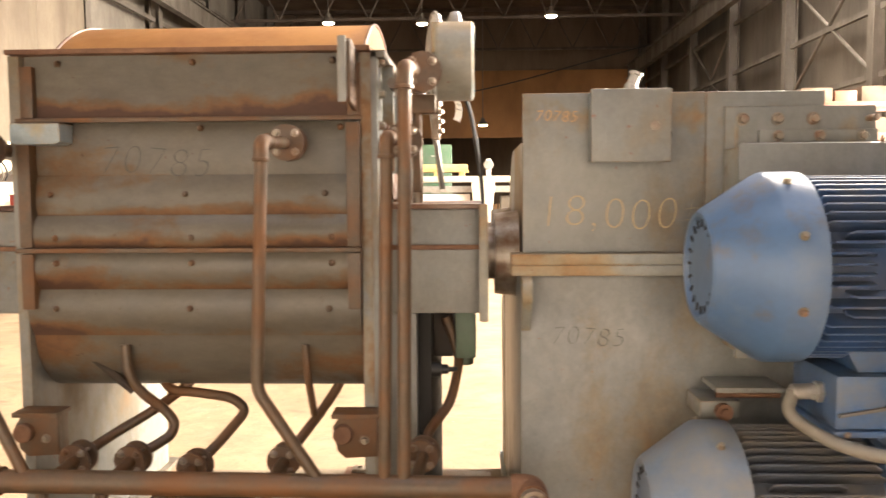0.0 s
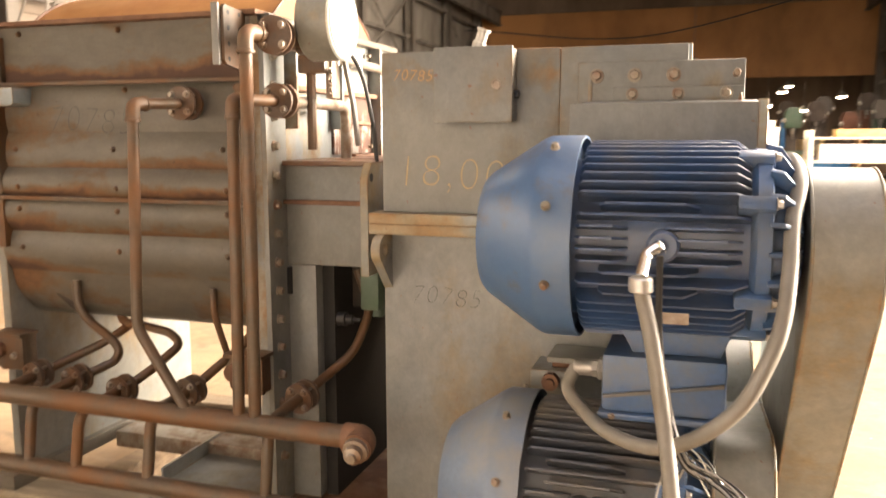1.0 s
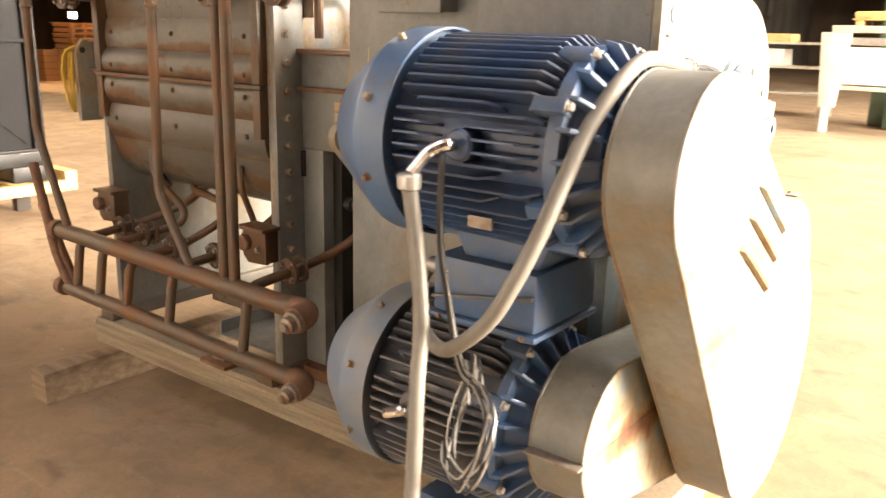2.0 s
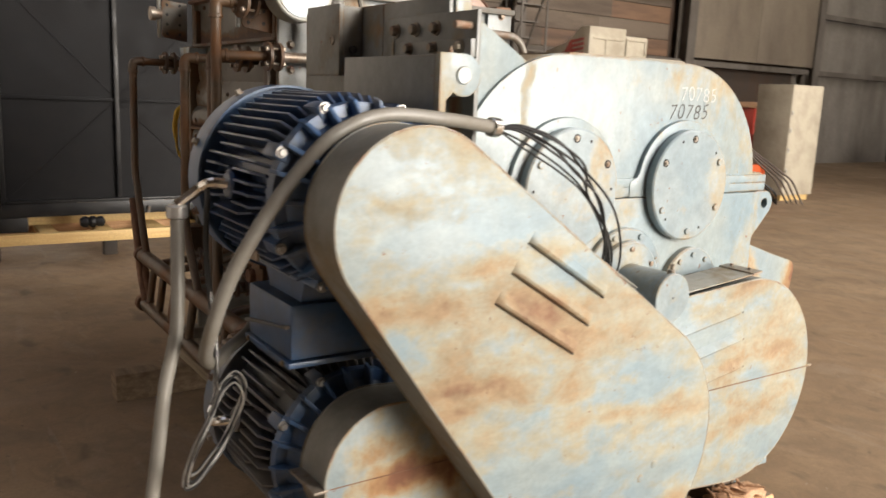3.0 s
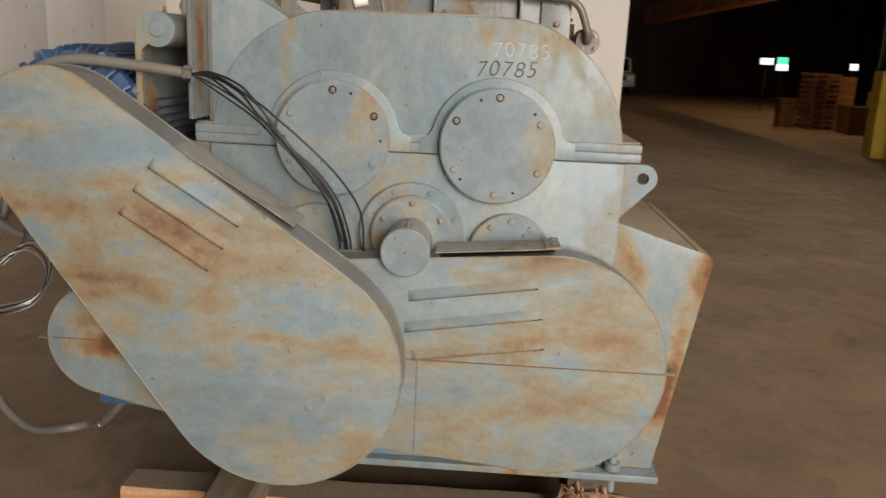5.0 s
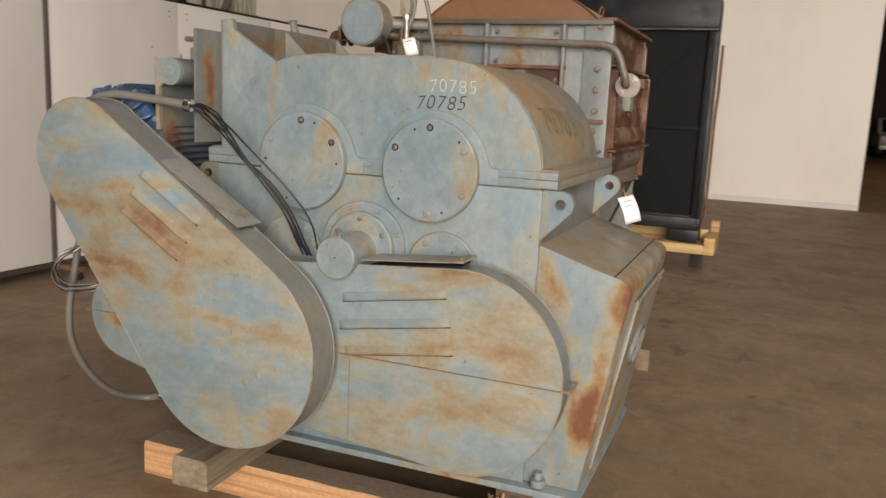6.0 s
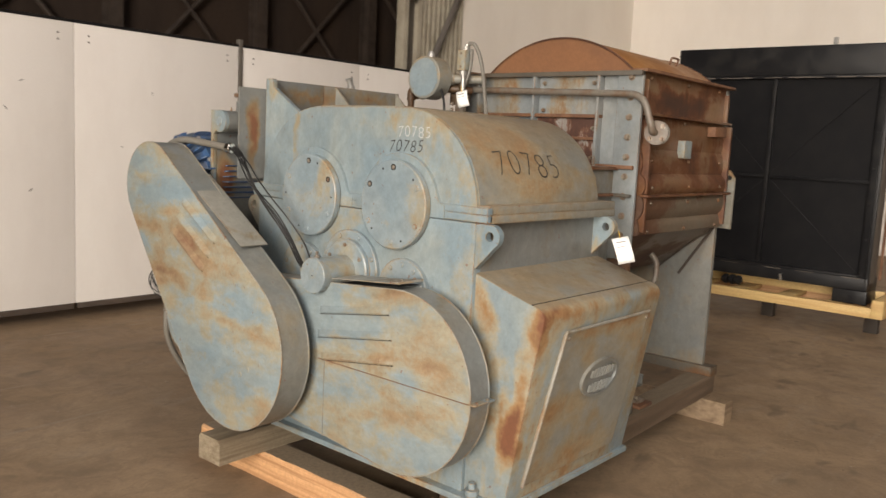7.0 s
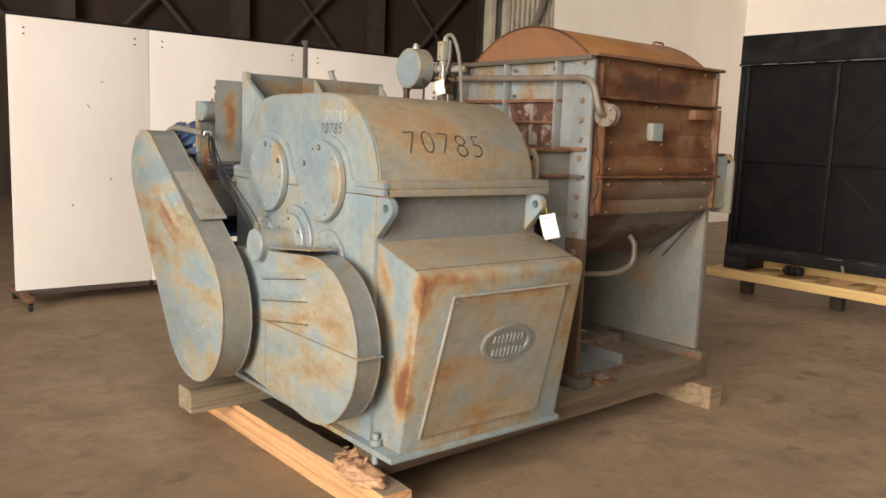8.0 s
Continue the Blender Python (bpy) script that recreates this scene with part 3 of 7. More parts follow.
def hang(points, r, seg=8, n=28):
    """A smooth cable or hose through the points."""
    pts = [Vector(p) for p in points]
    ext = [pts[0] * 2 - pts[1], *pts, pts[-1] * 2 - pts[-2]]
    out = []
    per = max(3, n // (len(pts) - 1))
    for a, b, c, d in zip(ext, ext[1:], ext[2:], ext[3:]):
        for k in range(per):
            t = k / per
            out.append(0.5 * (2 * b + (c - a) * t + (2 * a - 5 * b + 4 * c - d) * t * t + (3 * b - a - 3 * c + d) * t ** 3))
    out.append(pts[-1])
    return tube(out, r, 0, seg)


def prism(profile, x0, x1, axis="x", bevel=0.0):
    """A flat outline of (u, v) pushed from x0 to x1 along the axis: x takes (y, z), y takes (x, z), z takes (x, y)."""
    bm = bmesh.new()

    def at(u, v, s):
        return {"x": (s, u, v), "y": (u, s, v), "z": (u, v, s)}[axis]

    a = [bm.verts.new(at(u, v, x0)) for u, v in profile]
    b = [bm.verts.new(at(u, v, x1)) for u, v in profile]
    fa, fb = bm.faces.new(a), bm.faces.new(b)
    n = len(profile)
    for k in range(n):
        bm.faces.new((a[k], a[(k + 1) % n], b[(k + 1) % n], b[k]))
    bmesh.ops.recalc_face_normals(bm, faces=bm.faces[:])
    if bevel:
        edges = list(set(fa.edges[:] + fb.edges[:]))
        bmesh.ops.bevel(bm, geom=edges, offset=bevel, segments=2, affect="EDGES", profile=0.6)
    return bm


def shell(profile, x0, x1, axis="x", wall=0.004):
    """A closed outline as a thin band along the axis (a hoop of sheet)."""
    bm = bmesh.new()
    n = len(profile)
    cu, cv = sum(p[0] for p in profile) / n, sum(p[1] for p in profile) / n
    inner = []
    for u, v in profile:
        d = math.hypot(u - cu, v - cv)
        inner.append((u - (u - cu) / d * wall, v - (v - cv) / d * wall))

    def at(u, v, s):
        return {"x": (s, u, v), "y": (u, s, v), "z": (u, v, s)}[axis]

    rows = [[bm.verts.new(at(u, v, s)) for u, v in prof] for prof, s in ((profile, x0), (profile, x1), (inner, x1), (inner, x0))]
    for i in range(4):
        a, b = rows[i], rows[(i + 1) % 4]
        for k in range(n):
            bm.faces.new((a[k], a[(k + 1) % n], b[(k + 1) % n], b[k]))
    bmesh.ops.recalc_face_normals(bm, faces=bm.faces[:])
    return bm


def arc(cu, cv, r, a0, a1, n):
    return [(cu + r * math.cos(radians(a0 + (a1 - a0) * k / n)), cv + r * math.sin(radians(a0 + (a1 - a0) * k / n))) for k in range(n + 1)]


def belt_outline(a, ra, b, rb, n=18):
    """The outline of a band round two circles."""
    a, b = Vector(a), Vector(b)
    d = b - a
    base = math.degrees(math.atan2(d.y, d.x))
    off = math.degrees(math.acos((ra - rb) / d.length))
    return arc(b.x, b.y, rb, base - off, base + off, n) + arc(a.x, a.y, ra, base + off, base + 360 - off, n)


def joined(*bms):
    out = bmesh.new()
    for b in bms:
        me = bpy.data.meshes.new("tmp")
        b.to_mesh(me)
        b.free()
        out.from_mesh(me)
        bpy.data.meshes.remove(me)
    return out


def mesh_of(name, bm, mat, smooth=True):
    me = bpy.data.meshes.new(name)
    if smooth:
        for f in bm.faces:
            f.smooth = True
        for e in bm.edges:
            if len(e.link_faces) == 2 and e.calc_face_angle(0) > radians(34):
                e.smooth = False
    bm.to_mesh(me)
    bm.free()
    me.materials.append(M[mat])
    return me


def thing(name, at, label, category, group="", kind=""):
    ob = new(name)
    ob.location = at
    ob.empty_display_size = 0.1
    return tagged(ob, label, category, group, kind)


def part(name, bm, mat, parent, label=""):
    """Link a bmesh as one mesh under a thing or a part; the mesh is given in world metres."""
    ob = new(name, mesh_of(name, bm, mat))
    ob.parent = parent
    at = Vector((0, 0, 0))
    o = parent
    while o is not None:
        at += o.location
        o = o.parent
    ob.location = -at
    if label:
        ob["label"] = label
    return ob


def solid(name, bm, mat, label, category, group="", kind=""):
    """A thing that is one mesh."""
    return tagged(new(name, mesh_of(name, bm, mat)), label, category, group, kind)


BOLTS = {}


def bolt(p, d, r, parent, mat="bolt", h=None, sides=6, name="bolt"):
    """A hexagon head on a washer, sharing one mesh per size."""
    h = h or r * 0.8
    key = (round(r, 4), mat, round(h, 4), sides)
    if key not in BOLTS:
        head = turned((0, 0, h * 0.2), (0, 0, 1), [(0, r), (h * 0.75, r), (h, r * 0.8)], sides)
        washer = turned((0, 0, 0), (0, 0, 1), [(0, r * 1.35), (h * 0.22, r * 1.3)], 14)
        BOLTS[key] = mesh_of("bolt", joined(head, washer), mat, False)
    ob = new(name, BOLTS[key])
    ob.parent = parent
    at = Vector((0, 0, 0))
    o = parent
    while o is not None:
        at += o.location
        o = o.parent
    ob.location = Vector(p) - at
    ob.rotation_euler = Vector(d).to_track_quat("Z", "Y").to_euler()
    return ob


def place(name, me, at, turn, parent):
    """A part on a shared mesh, at a place in the world."""
    ob = new(name, me)
    ob.parent = parent
    off = Vector((0, 0, 0))
    o = parent
    while o is not None:
        off += o.location
        o = o.parent
    ob.location = Vector(at) - off
    ob.rotation_euler = turn
    return ob


def letters(body, size, mat, origin, right, up, parent, bend=None, thin=0.0, shear=0.2, name="marking", label=""):
    """Marker writing laid on a surface; bend maps (u, v) to a place on a curved one."""
    cu = bpy.data.curves.new("text", "FONT")
    cu.body, cu.size, cu.shear, cu.offset = body, size, shear, -thin
    cu.space_character = 1.12
    ob = bpy.data.objects.new("text", cu)
    scene.collection.objects.link(ob)
    bpy.context.view_layer.update()
    me = bpy.data.meshes.new_from_object(ob.evaluated_get(bpy.context.evaluated_depsgraph_get()))
    bpy.data.objects.remove(ob)
    right, up, origin = Vector(right).normalized(), Vector(up).normalized(), Vector(origin)
    if bend:
        bm = bmesh.new()
        bm.from_mesh(me)
        bmesh.ops.triangulate(bm, faces=bm.faces[:])
        for _ in range(3):
            long = [e for e in bm.edges if e.calc_length() > size * 0.12]
            bmesh.ops.subdivide_edges(bm, edges=long, cuts=1)
            bmesh.ops.triangulate(bm, faces=bm.faces[:])
        bm.to_mesh(me)
        bm.free()
    for v in me.vertices:
        u, w = v.co.x, v.co.y
        w += 0.05 * size * math.sin(u / size * 2.1)
        v.co = bend(u, w) if bend else origin + right * u + up * w
    me.materials.clear()
    me.materials.append(M[mat])
    ob = new(name, me)
    ob.parent = parent
    off = Vector((0, 0, 0))
    o = parent
    while o is not None:
        off += o.location
        o = o.parent
    ob.location = -off
    if label:
        ob["label"] = label
    return ob


# ---- the mixer's gearbox ----
GX0, GX1 = -0.95, -0.05


def gearbox():
    g = thing("gearbox", (-0.5, 0, 0.25), "weathered blue-grey gearbox of an industrial mixer with round bolted covers", "gearbox")
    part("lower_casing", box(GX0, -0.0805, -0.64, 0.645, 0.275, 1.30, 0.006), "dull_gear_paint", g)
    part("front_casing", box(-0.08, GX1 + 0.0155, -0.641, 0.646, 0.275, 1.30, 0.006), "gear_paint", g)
    part("base_plate", box(-0.97, 0.0, -0.66, 0.85, 0.25, 0.275, 0.004), "gear_paint", g)
    for y0, y1 in ((-0.69, -0.405), (-0.085, 0.06), (0.405, 0.695)):
        part("flange_pad", box(GX1 - 0.02, -0.0385, y0, y1, 1.304, 1.3325, 0.004), "gear_paint", g)
        part("flange_pad", box(GX1 - 0.02, -0.0375, y0, y1, 1.3326, 1.360, 0.004), "gear_paint", g)
    for s, y0 in ((-1, -0.69), (1, 0.60)):
        part("lower_flange", box(-0.98, -0.055, y0, y0 + 0.095, 1.301, 1.3328, 0.004), "gear_top_paint", g)
        part("upper_flange", box(-0.98, -0.055, y0, y0 + 0.092, 1.3332, 1.366, 0.004), "gear_top_paint", g)

    prof = arc(0.25, 1.33, 0.386, 0, 90, 18) + arc(-0.25, 1.33, 0.386, 90, 180, 18) + [(-0.636, 1.30), (0.636, 1.30)]
    part("upper_casing", prism(prof, GX0 + 0.02, GX1 - 0.016, "x", 0.005), "gear_top_paint", g)
    part("front_plate", prism(prof, GX1 - 0.0155, GX1, "x", 0.004), "gear_paint", g)
    part("front_bead", tube([(GX1 - 0.016, y, z) for y, z in arc(0.25, 1.33, 0.385, 2, 90, 24) + arc(-0.25, 1.33, 0.385, 90, 178, 24)], 0.0035, 0, 6), "gear_paint", g)
    part("top_strip", box(-0.85, -0.06, -0.25, 0.24, 1.713, 1.722, 0.002), "gear_top_paint", g)
    for y in (-0.2525, 0.2525):
        prof = arc(y, 1.336, 0.205, 12, 168, 30) + [(y - 0.212, 1.362), (y - 0.24, 1.352), (y - 0.24, 1.302), (y + 0.24, 1.302), (y + 0.24, 1.352), (y + 0.212, 1.362)]
        part("cover_boss", prism(prof, GX1 - 0.01, GX1 + 0.016, "x", 0.006), "gear_paint", g)
        c = part("bearing_cover", turned((-0.032, y, 1.336), (1, 0, 0), [(0, 0.172), (0.004, 0.176), (0.028, 0.176), (0.032, 0.171)], 56), "cover_paint", g)
        for k in range(6):
            a = radians(90 + 60 * k)
            p = (0.0, y + 0.147 * math.cos(a), 1.336 + 0.147 * math.sin(a))
            if (k == 0) or (k == 5 and y < 0) or (k == 1 and y > 0):
                part("bolt_recess", turned(p, (1, 0, 0), [(0, 0.0125), (0.0015, 0.0125)], 16), "hole_and_shade", c)
                bolt((0.001, p[1], p[2]), (1, 0, 0), 0.0065, c, "flange_steel", 0.004)
            else:
                part("cap_screw", turned(p, (1, 0, 0), [(0, 0.0115), (0.004, 0.0115), (0.006, 0.009)], 14), "cover_paint", c)
        for k in (68, 0, 248, 180):
            a = radians(k if y < 0 else k + 44)
            part("tapped_hole", turned((0.0, y + 0.149 * math.cos(a), 1.336 + 0.149 * math.sin(a)), (1, 0, 0), [(0, 0.0045), (0.0006, 0.0045)], 10), "hole_and_shade", c)
    for y, z, r in ((0.31, 1.0, 0.13), (-0.30, 1.0, 0.13)):
        c = part("small_cover", turned((GX1 + 0.01, y, z), (1, 0, 0), [(0, r), (0.024, r), (0.028, r - 0.004)], 40), "cover_paint", g)
        for k in (18, 54, 90, 126, 162):
            part("cap_screw", turned((-0.012, y + 0.105 * math.cos(radians(k)), z + 0.105 * math.sin(radians(k))), (1, 0, 0), [(0, 0.0095), (0.004, 0.0095), (0.006, 0.007)], 12), "cover_paint", c)
    c = part("shaft_flange", turned((GX1, 0, 1.045), (1, 0, 0), [(0, 0.166), (0.03, 0.166), (0.034, 0.162), (0.034, 0.128), (0.052, 0.128), (0.057, 0.122)], 44),
             "cover_paint", g)
    for k in range(8):
        a = radians(22.5 + 45 * k)
        part("cap_screw", turned((-0.016, 0.146 * math.cos(a), 1.045 + 0.146 * math.sin(a)), (1, 0, 0), [(0, 0.0095), (0.005, 0.0095), (0.007, 0.007)], 12), "cover_paint", c)
    for k in range(6):
        a = radians(60 * k + 30)
        part("cap_screw", turned((0.007, 0.104 * math.cos(a), 1.045 + 0.104 * math.sin(a)), (1, 0, 0), [(0, 0.008), (0.005, 0.008), (0.006, 0.006)], 12), "bolt", c)
    c = part("shaft_cover", turned((-0.01, 0, 1.035), (1, 0, 0), [(0, 0.07), (0.175, 0.07), (0.175, 0.073), (0.187, 0.073), (0.19, 0.07)], 36), "cover_paint", g)
    part("set_screw", turned((0.16, 0.004, 1.103), (0.1, 0.1, 1), [(0, 0.011), (0.012, 0.011), (0.014, 0.006), (0.03, 0.006)], 12), "flange_steel", c)
    part("centre_mark", turned((0.18, 0, 1.035), (1, 0, 0), [(0, 0.003), (0.0005, 0.003)], 10), "hole_and_shade", c)
    # lifting lugs, bored
    for x, s, y0 in ((-0.07, 1, 0.645), (-0.91, 1, 0.645), (-0.08, -1, -0.64), (-0.95, -1, -0.64)):
        cy, cz = y0 + s * 0.062, 1.257
        outer = [(y0, 1.30), (y0 + s * 0.02, 1.302)] + [(cy + s * 0.044 * math.cos(radians(a)), cz + 0.044 * math.sin(radians(a))) for a in range(88, -61, -12)] + [(y0, 1.13)]
        bm = bmesh.new()
        outer = [(a[0] + (b[0] - a[0]) * k / 5, a[1] + (b[1] - a[1]) * k / 5) for a, b in zip(outer, outer[1:] + outer[:1]) for k in range(5)]
        n = len(outer)
        angs = [math.atan2(v - cz, u - cy) for u, v in outer]
        inner = [(cy + 0.018 * math.cos(a), cz + 0.018 * math.sin(a)) for a in angs]
        rows = [[bm.verts.new((xx, u, v)) for u, v in pr] for pr, xx in ((outer, x), (outer, x + 0.028), (inner, x + 0.028), (inner, x))]
        for i in range(4):
            a, b = rows[i], rows[(i + 1) % 4]
            for k in range(n):
                bm.faces.new((a[k], a[(k + 1) % n], b[(k + 1) % n], b[k]))
        bmesh.ops.recalc_face_normals(bm, faces=bm.faces[:])
        part("lifting_lug", bm, "gear_paint" if s > 0 else "gear_top_paint", g)
    # sloping side cover with its door and oval plate
    prof = [(0.64, 1.118)] + [(0.64 + 0.275 * k / 6, 1.118 - 0.085 * k / 6) for k in range(1, 6)] + arc(0.915, 0.992, 0.042, 68, -10, 6) + [(0.835, 0.275), (0.64, 0.275)]
    c = part("side_cover", prism(prof, -0.955, -0.052, "x", 0.012), "cover_rust_paint", g, "sloping side cover with rust-stained paint")
    part("top_seam", joined(box(-0.95, -0.056, 0.898, 0.903, 1.028, 1.0395)), "hole_and_shade", c)

    def on_face(x, z):
        return Vector((x, 0.835 + (z - 0.275) / (0.985 - 0.275) * 0.122, z))

    nrm = Vector((0, 0.985, -0.17)).normalized()
    bm = bmesh.new()
    for off, k in ((0.001, 0), (0.012, 1)):
        for x, z in ((-0.81, 0.33), (-0.135, 0.33), (-0.205, 0.93), (-0.86, 0.93)):
            bm.verts.new(on_face(x, z) + nrm * off)
    bm.verts.ensure_lookup_table()
    v = bm.verts
    for f in ((4, 5, 6, 7), (0, 1, 5, 4), (1, 2, 6, 5), (2, 3, 7, 6), (3, 0, 4, 7)):
        bm.faces.new([v[i] for i in f])
    bmesh.ops.recalc_face_normals(bm, faces=bm.faces[:])
    bmesh.ops.bevel(bm, geom=[e for e in bm.edges if len(e.link_faces) == 2], offset=0.006, segments=2, affect="EDGES")
    d = part("access_door", bm, "gear_top_paint", c, "raised access door")
    for (xa, za), (xb, zb) in (((-0.135, 0.33), (-0.205, 0.93)), ((-0.205, 0.93), (-0.86, 0.93))):
        part("door_lip", tube([on_face(xa, za) + nrm * 0.011, on_face(xb, zb) + nrm * 0.011], 0.0065, 0, 8), "strip_paint", d, "worn pale lip of the door")
    for x, z in ((-0.835, 0.905), (-0.225, 0.905)):
        bolt(on_face(x, z) + nrm * 0.012, nrm, 0.007, d)
    # oval plate with plain raised strokes
    ctr = on_face(-0.53, 0.70) + nrm * 0.012
    up = Vector((0, 0.17, 0.985)).normalized()
    bm = bmesh.new()
    rings = []
    for r, h in ((1.16, 0.0), (1.16, 0.013), (1.0, 0.013), (0.98, 0.005)):
        rings.append([bm.verts.new(ctr + Vector((-1, 0, 0)) * 0.122 * r * math.cos(a) + up * 0.070 * r * math.sin(a) + nrm * h) for a in (2 * math.pi * k / 36 for k in range(36))])
    for a, b in zip(rings, rings[1:]):
        for k in range(36):
            bm.faces.new((a[k], a[(k + 1) % 36], b[(k + 1) % 36], b[k]))
    bm.faces.new(rings[-1])
    bmesh.ops.recalc_face_normals(bm, faces=bm.faces[:])
    o = part("oval_plate", bm, "band_paint", c, "cast oval plate with raised strokes")
    for row in (0.024, -0.026):
        for k in range(8):
            x = -0.055 + 0.0155 * k
            hgt = 0.017 * (1 - (x / 0.1) ** 2) + 0.003
            q = ctr + Vector((-1, 0, 0)) * x * 1.45 + up * (row * 1.2 - 0.003) + nrm * 0.012
            bm = tube([q - up * hgt, q + up * hgt + Vector((-0.006, 0, 0))], 0.006, 0, 6)
            part("raised_stroke", bm, "band_paint", c)
    # numbers written on the casing
    letters("70785", 0.068, "ink", (-0.0488, 0.172, 1.538), (0, 1, 0.06), (0, -0.06, 1), g, thin=0.0011, shear=0.25, label="black marker number")
    letters("70785", 0.064, "chalk", (-0.0488, 0.222, 1.598), (0, 1, 0.03), (0, -0.03, 1), g, thin=0.0012, shear=0, label="white paint number")

    def on_arc(u, w):
        a = radians(21) + w / 0.3865
        return Vector((-0.205 - u, 0.25 + 0.3868 * math.cos(a), 1.33 + 0.3868 * math.sin(a)))

    letters("70785", 0.163, "ink", (0, 0, 0), (1, 0, 0), (0, 0, 1), g, bend=on_arc, thin=0.0046, shear=0.0, label="large black marker number")
    letters("70785", 0.082, "faint_ink", (-0.864, -0.6413, 1.085), (1, 0, 0), (0, 0, 1), g, thin=0.003, label="black marker number")
    part("foot_bolt", turned((0.0 - 0.03, 0.70, 0.20), (0, 0, 1), [(0, 0.014), (0.08, 0.014), (0.08, 0.026), (0.105, 0.026), (0.105, 0.014), (0.13, 0.014)], 12), "gear_paint", g)
    for yy in (-0.3, 0.2):
        part("shaft_seal", turned((-1.06, -0.2525 if yy < 0 else 0.2525, 1.336), (1, 0, 0), [(0, 0.09), (0.04, 0.09), (0.04, 0.14), (0.12, 0.15)], 30), "flange_steel", g)
    return g


gearbox()


# ---- motor mount ----
def motor_mount():
    g = thing("motor_mount", (-0.4, -0.66, 1.366), "blue-grey steel plates and hinge carrying the drive motor", "motor mount")
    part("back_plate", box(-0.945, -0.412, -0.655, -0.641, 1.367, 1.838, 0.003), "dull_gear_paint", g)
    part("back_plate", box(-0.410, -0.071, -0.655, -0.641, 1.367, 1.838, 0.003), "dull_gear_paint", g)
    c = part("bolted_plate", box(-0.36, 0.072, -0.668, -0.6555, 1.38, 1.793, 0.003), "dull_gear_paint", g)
    part("rust_run", box(-0.331, -0.321, -0.6705, -0.6675, 1.63, 1.745, 0.001), "gear_top_paint", c)
    d = part("bolted_strip", box(-0.265, 0.071, -0.684, -0.6685, 1.68, 1.724, 0.003), "dull_gear_paint", g)
    for x in (-0.309, -0.208, -0.107):
        bolt((x, -0.668, 1.756), (0, -1, 0), 0.0145, c, "bolt", 0.016)
    for x in (-0.212, -0.093, 0.027):
        bolt((x, -0.684, 1.705), (0, -1, 0), 0.0125, d, "bolt", 0.014)
    bolt((-0.318, -0.668, 1.63), (0, -1, 0), 0.0125, c, "bolt", 0.014)
    for z in (1.755,):
        part("stud", cyl((0.05, -0.72, z), (0.05, -0.66, z), 0.010, 10, 0.002), "bolt", g)
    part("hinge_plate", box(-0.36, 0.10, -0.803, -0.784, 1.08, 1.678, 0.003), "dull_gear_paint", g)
    part("side_flange", box(-0.36, -0.334, -0.7835, -0.6685, 1.10, 1.668, 0.003), "gear_top_paint", g)
    ear = [(-0.803, 1.10), (-0.785, 1.10), (-0.783, 1.575)] + [(-0.735 + 0.05 * math.cos(radians(k)), 1.634 + 0.05 * math.sin(radians(k))) for k in range(-125, 91, 15)] + [(-0.803, 1.684)]
    e = part("hinge_ear", prism(ear, 0.10, 0.122, "x", 0.003), "gear_paint", g)
    part("pin", cyl((0.09, -0.737, 1.634), (0.127, -0.737, 1.634), 0.021, 24, 0.002), "cover_paint", e)
    part("grease_nipple", turned((0.06, -0.735, 1.682), (0, 0, 1), [(0, 0.006), (0.01, 0.006), (0.012, 0.004), (0.02, 0.004)], 10), "bolt", e)
    part("hinge_bar", cyl((-0.333, -0.735, 1.634), (0.0995, -0.735, 1.634), 0.05, 24), "dull_gear_paint", g)
    prof = [(-0.64, 1.367), (-0.64, 1.84), (-0.598, 1.84), (-0.588, 1.80), (-0.40, 1.688), (-0.46, 1.6), (-0.56, 1.47), (-0.6, 1.367)]
    part("corner_gusset", prism(prof, -0.088, -0.062, "x", 0.003), "gear_paint", g)
    for x in (-0.5, -0.93):
        part("rib_gusset", prism([(-0.64, 1.70), (-0.64, 1.835), (-0.45, 1.66)], x, x + 0.014, "x", 0.002), "gear_top_paint", g)
    part("adjuster_bracket", box(-0.455, -0.345, -0.80, -0.655, 0.908, 0.957, 0.004), "dull_gear_paint", g)
    part("adjuster_bolt", turned((-0.395, -0.80, 0.933), (0, -1, 0), [(0, 0.013), (0.012, 0.013), (0.012, 0.024), (0.034, 0.024), (0.034, 0.013), (0.05, 0.013)], 10), "rust", g)
    part("adjuster_screw", cyl((-0.40, -0.76, 0.968), (-0.22, -0.76, 0.968), 0.011, 10), "rust", g)
    part("adjuster_plate", box(-0.41, -0.22, -0.80, -0.655, 0.980, 0.995, 0.002), "dull_gear_paint", g)
    letters("70785", 0.046, "orange_ink", (-0.911, -0.6562, 1.756), (1, 0, 0), (0, 0, 1), g, thin=0.0003, label="orange paint marker number")
    letters("18,000#", 0.138, "yellow_ink", (-0.905, -0.6562, 1.44), (1, 0, 0), (0, 0, 1), g, thin=0.0044, shear=0.1, label="yellow hand-painted weight")
    return g


motor_mount()


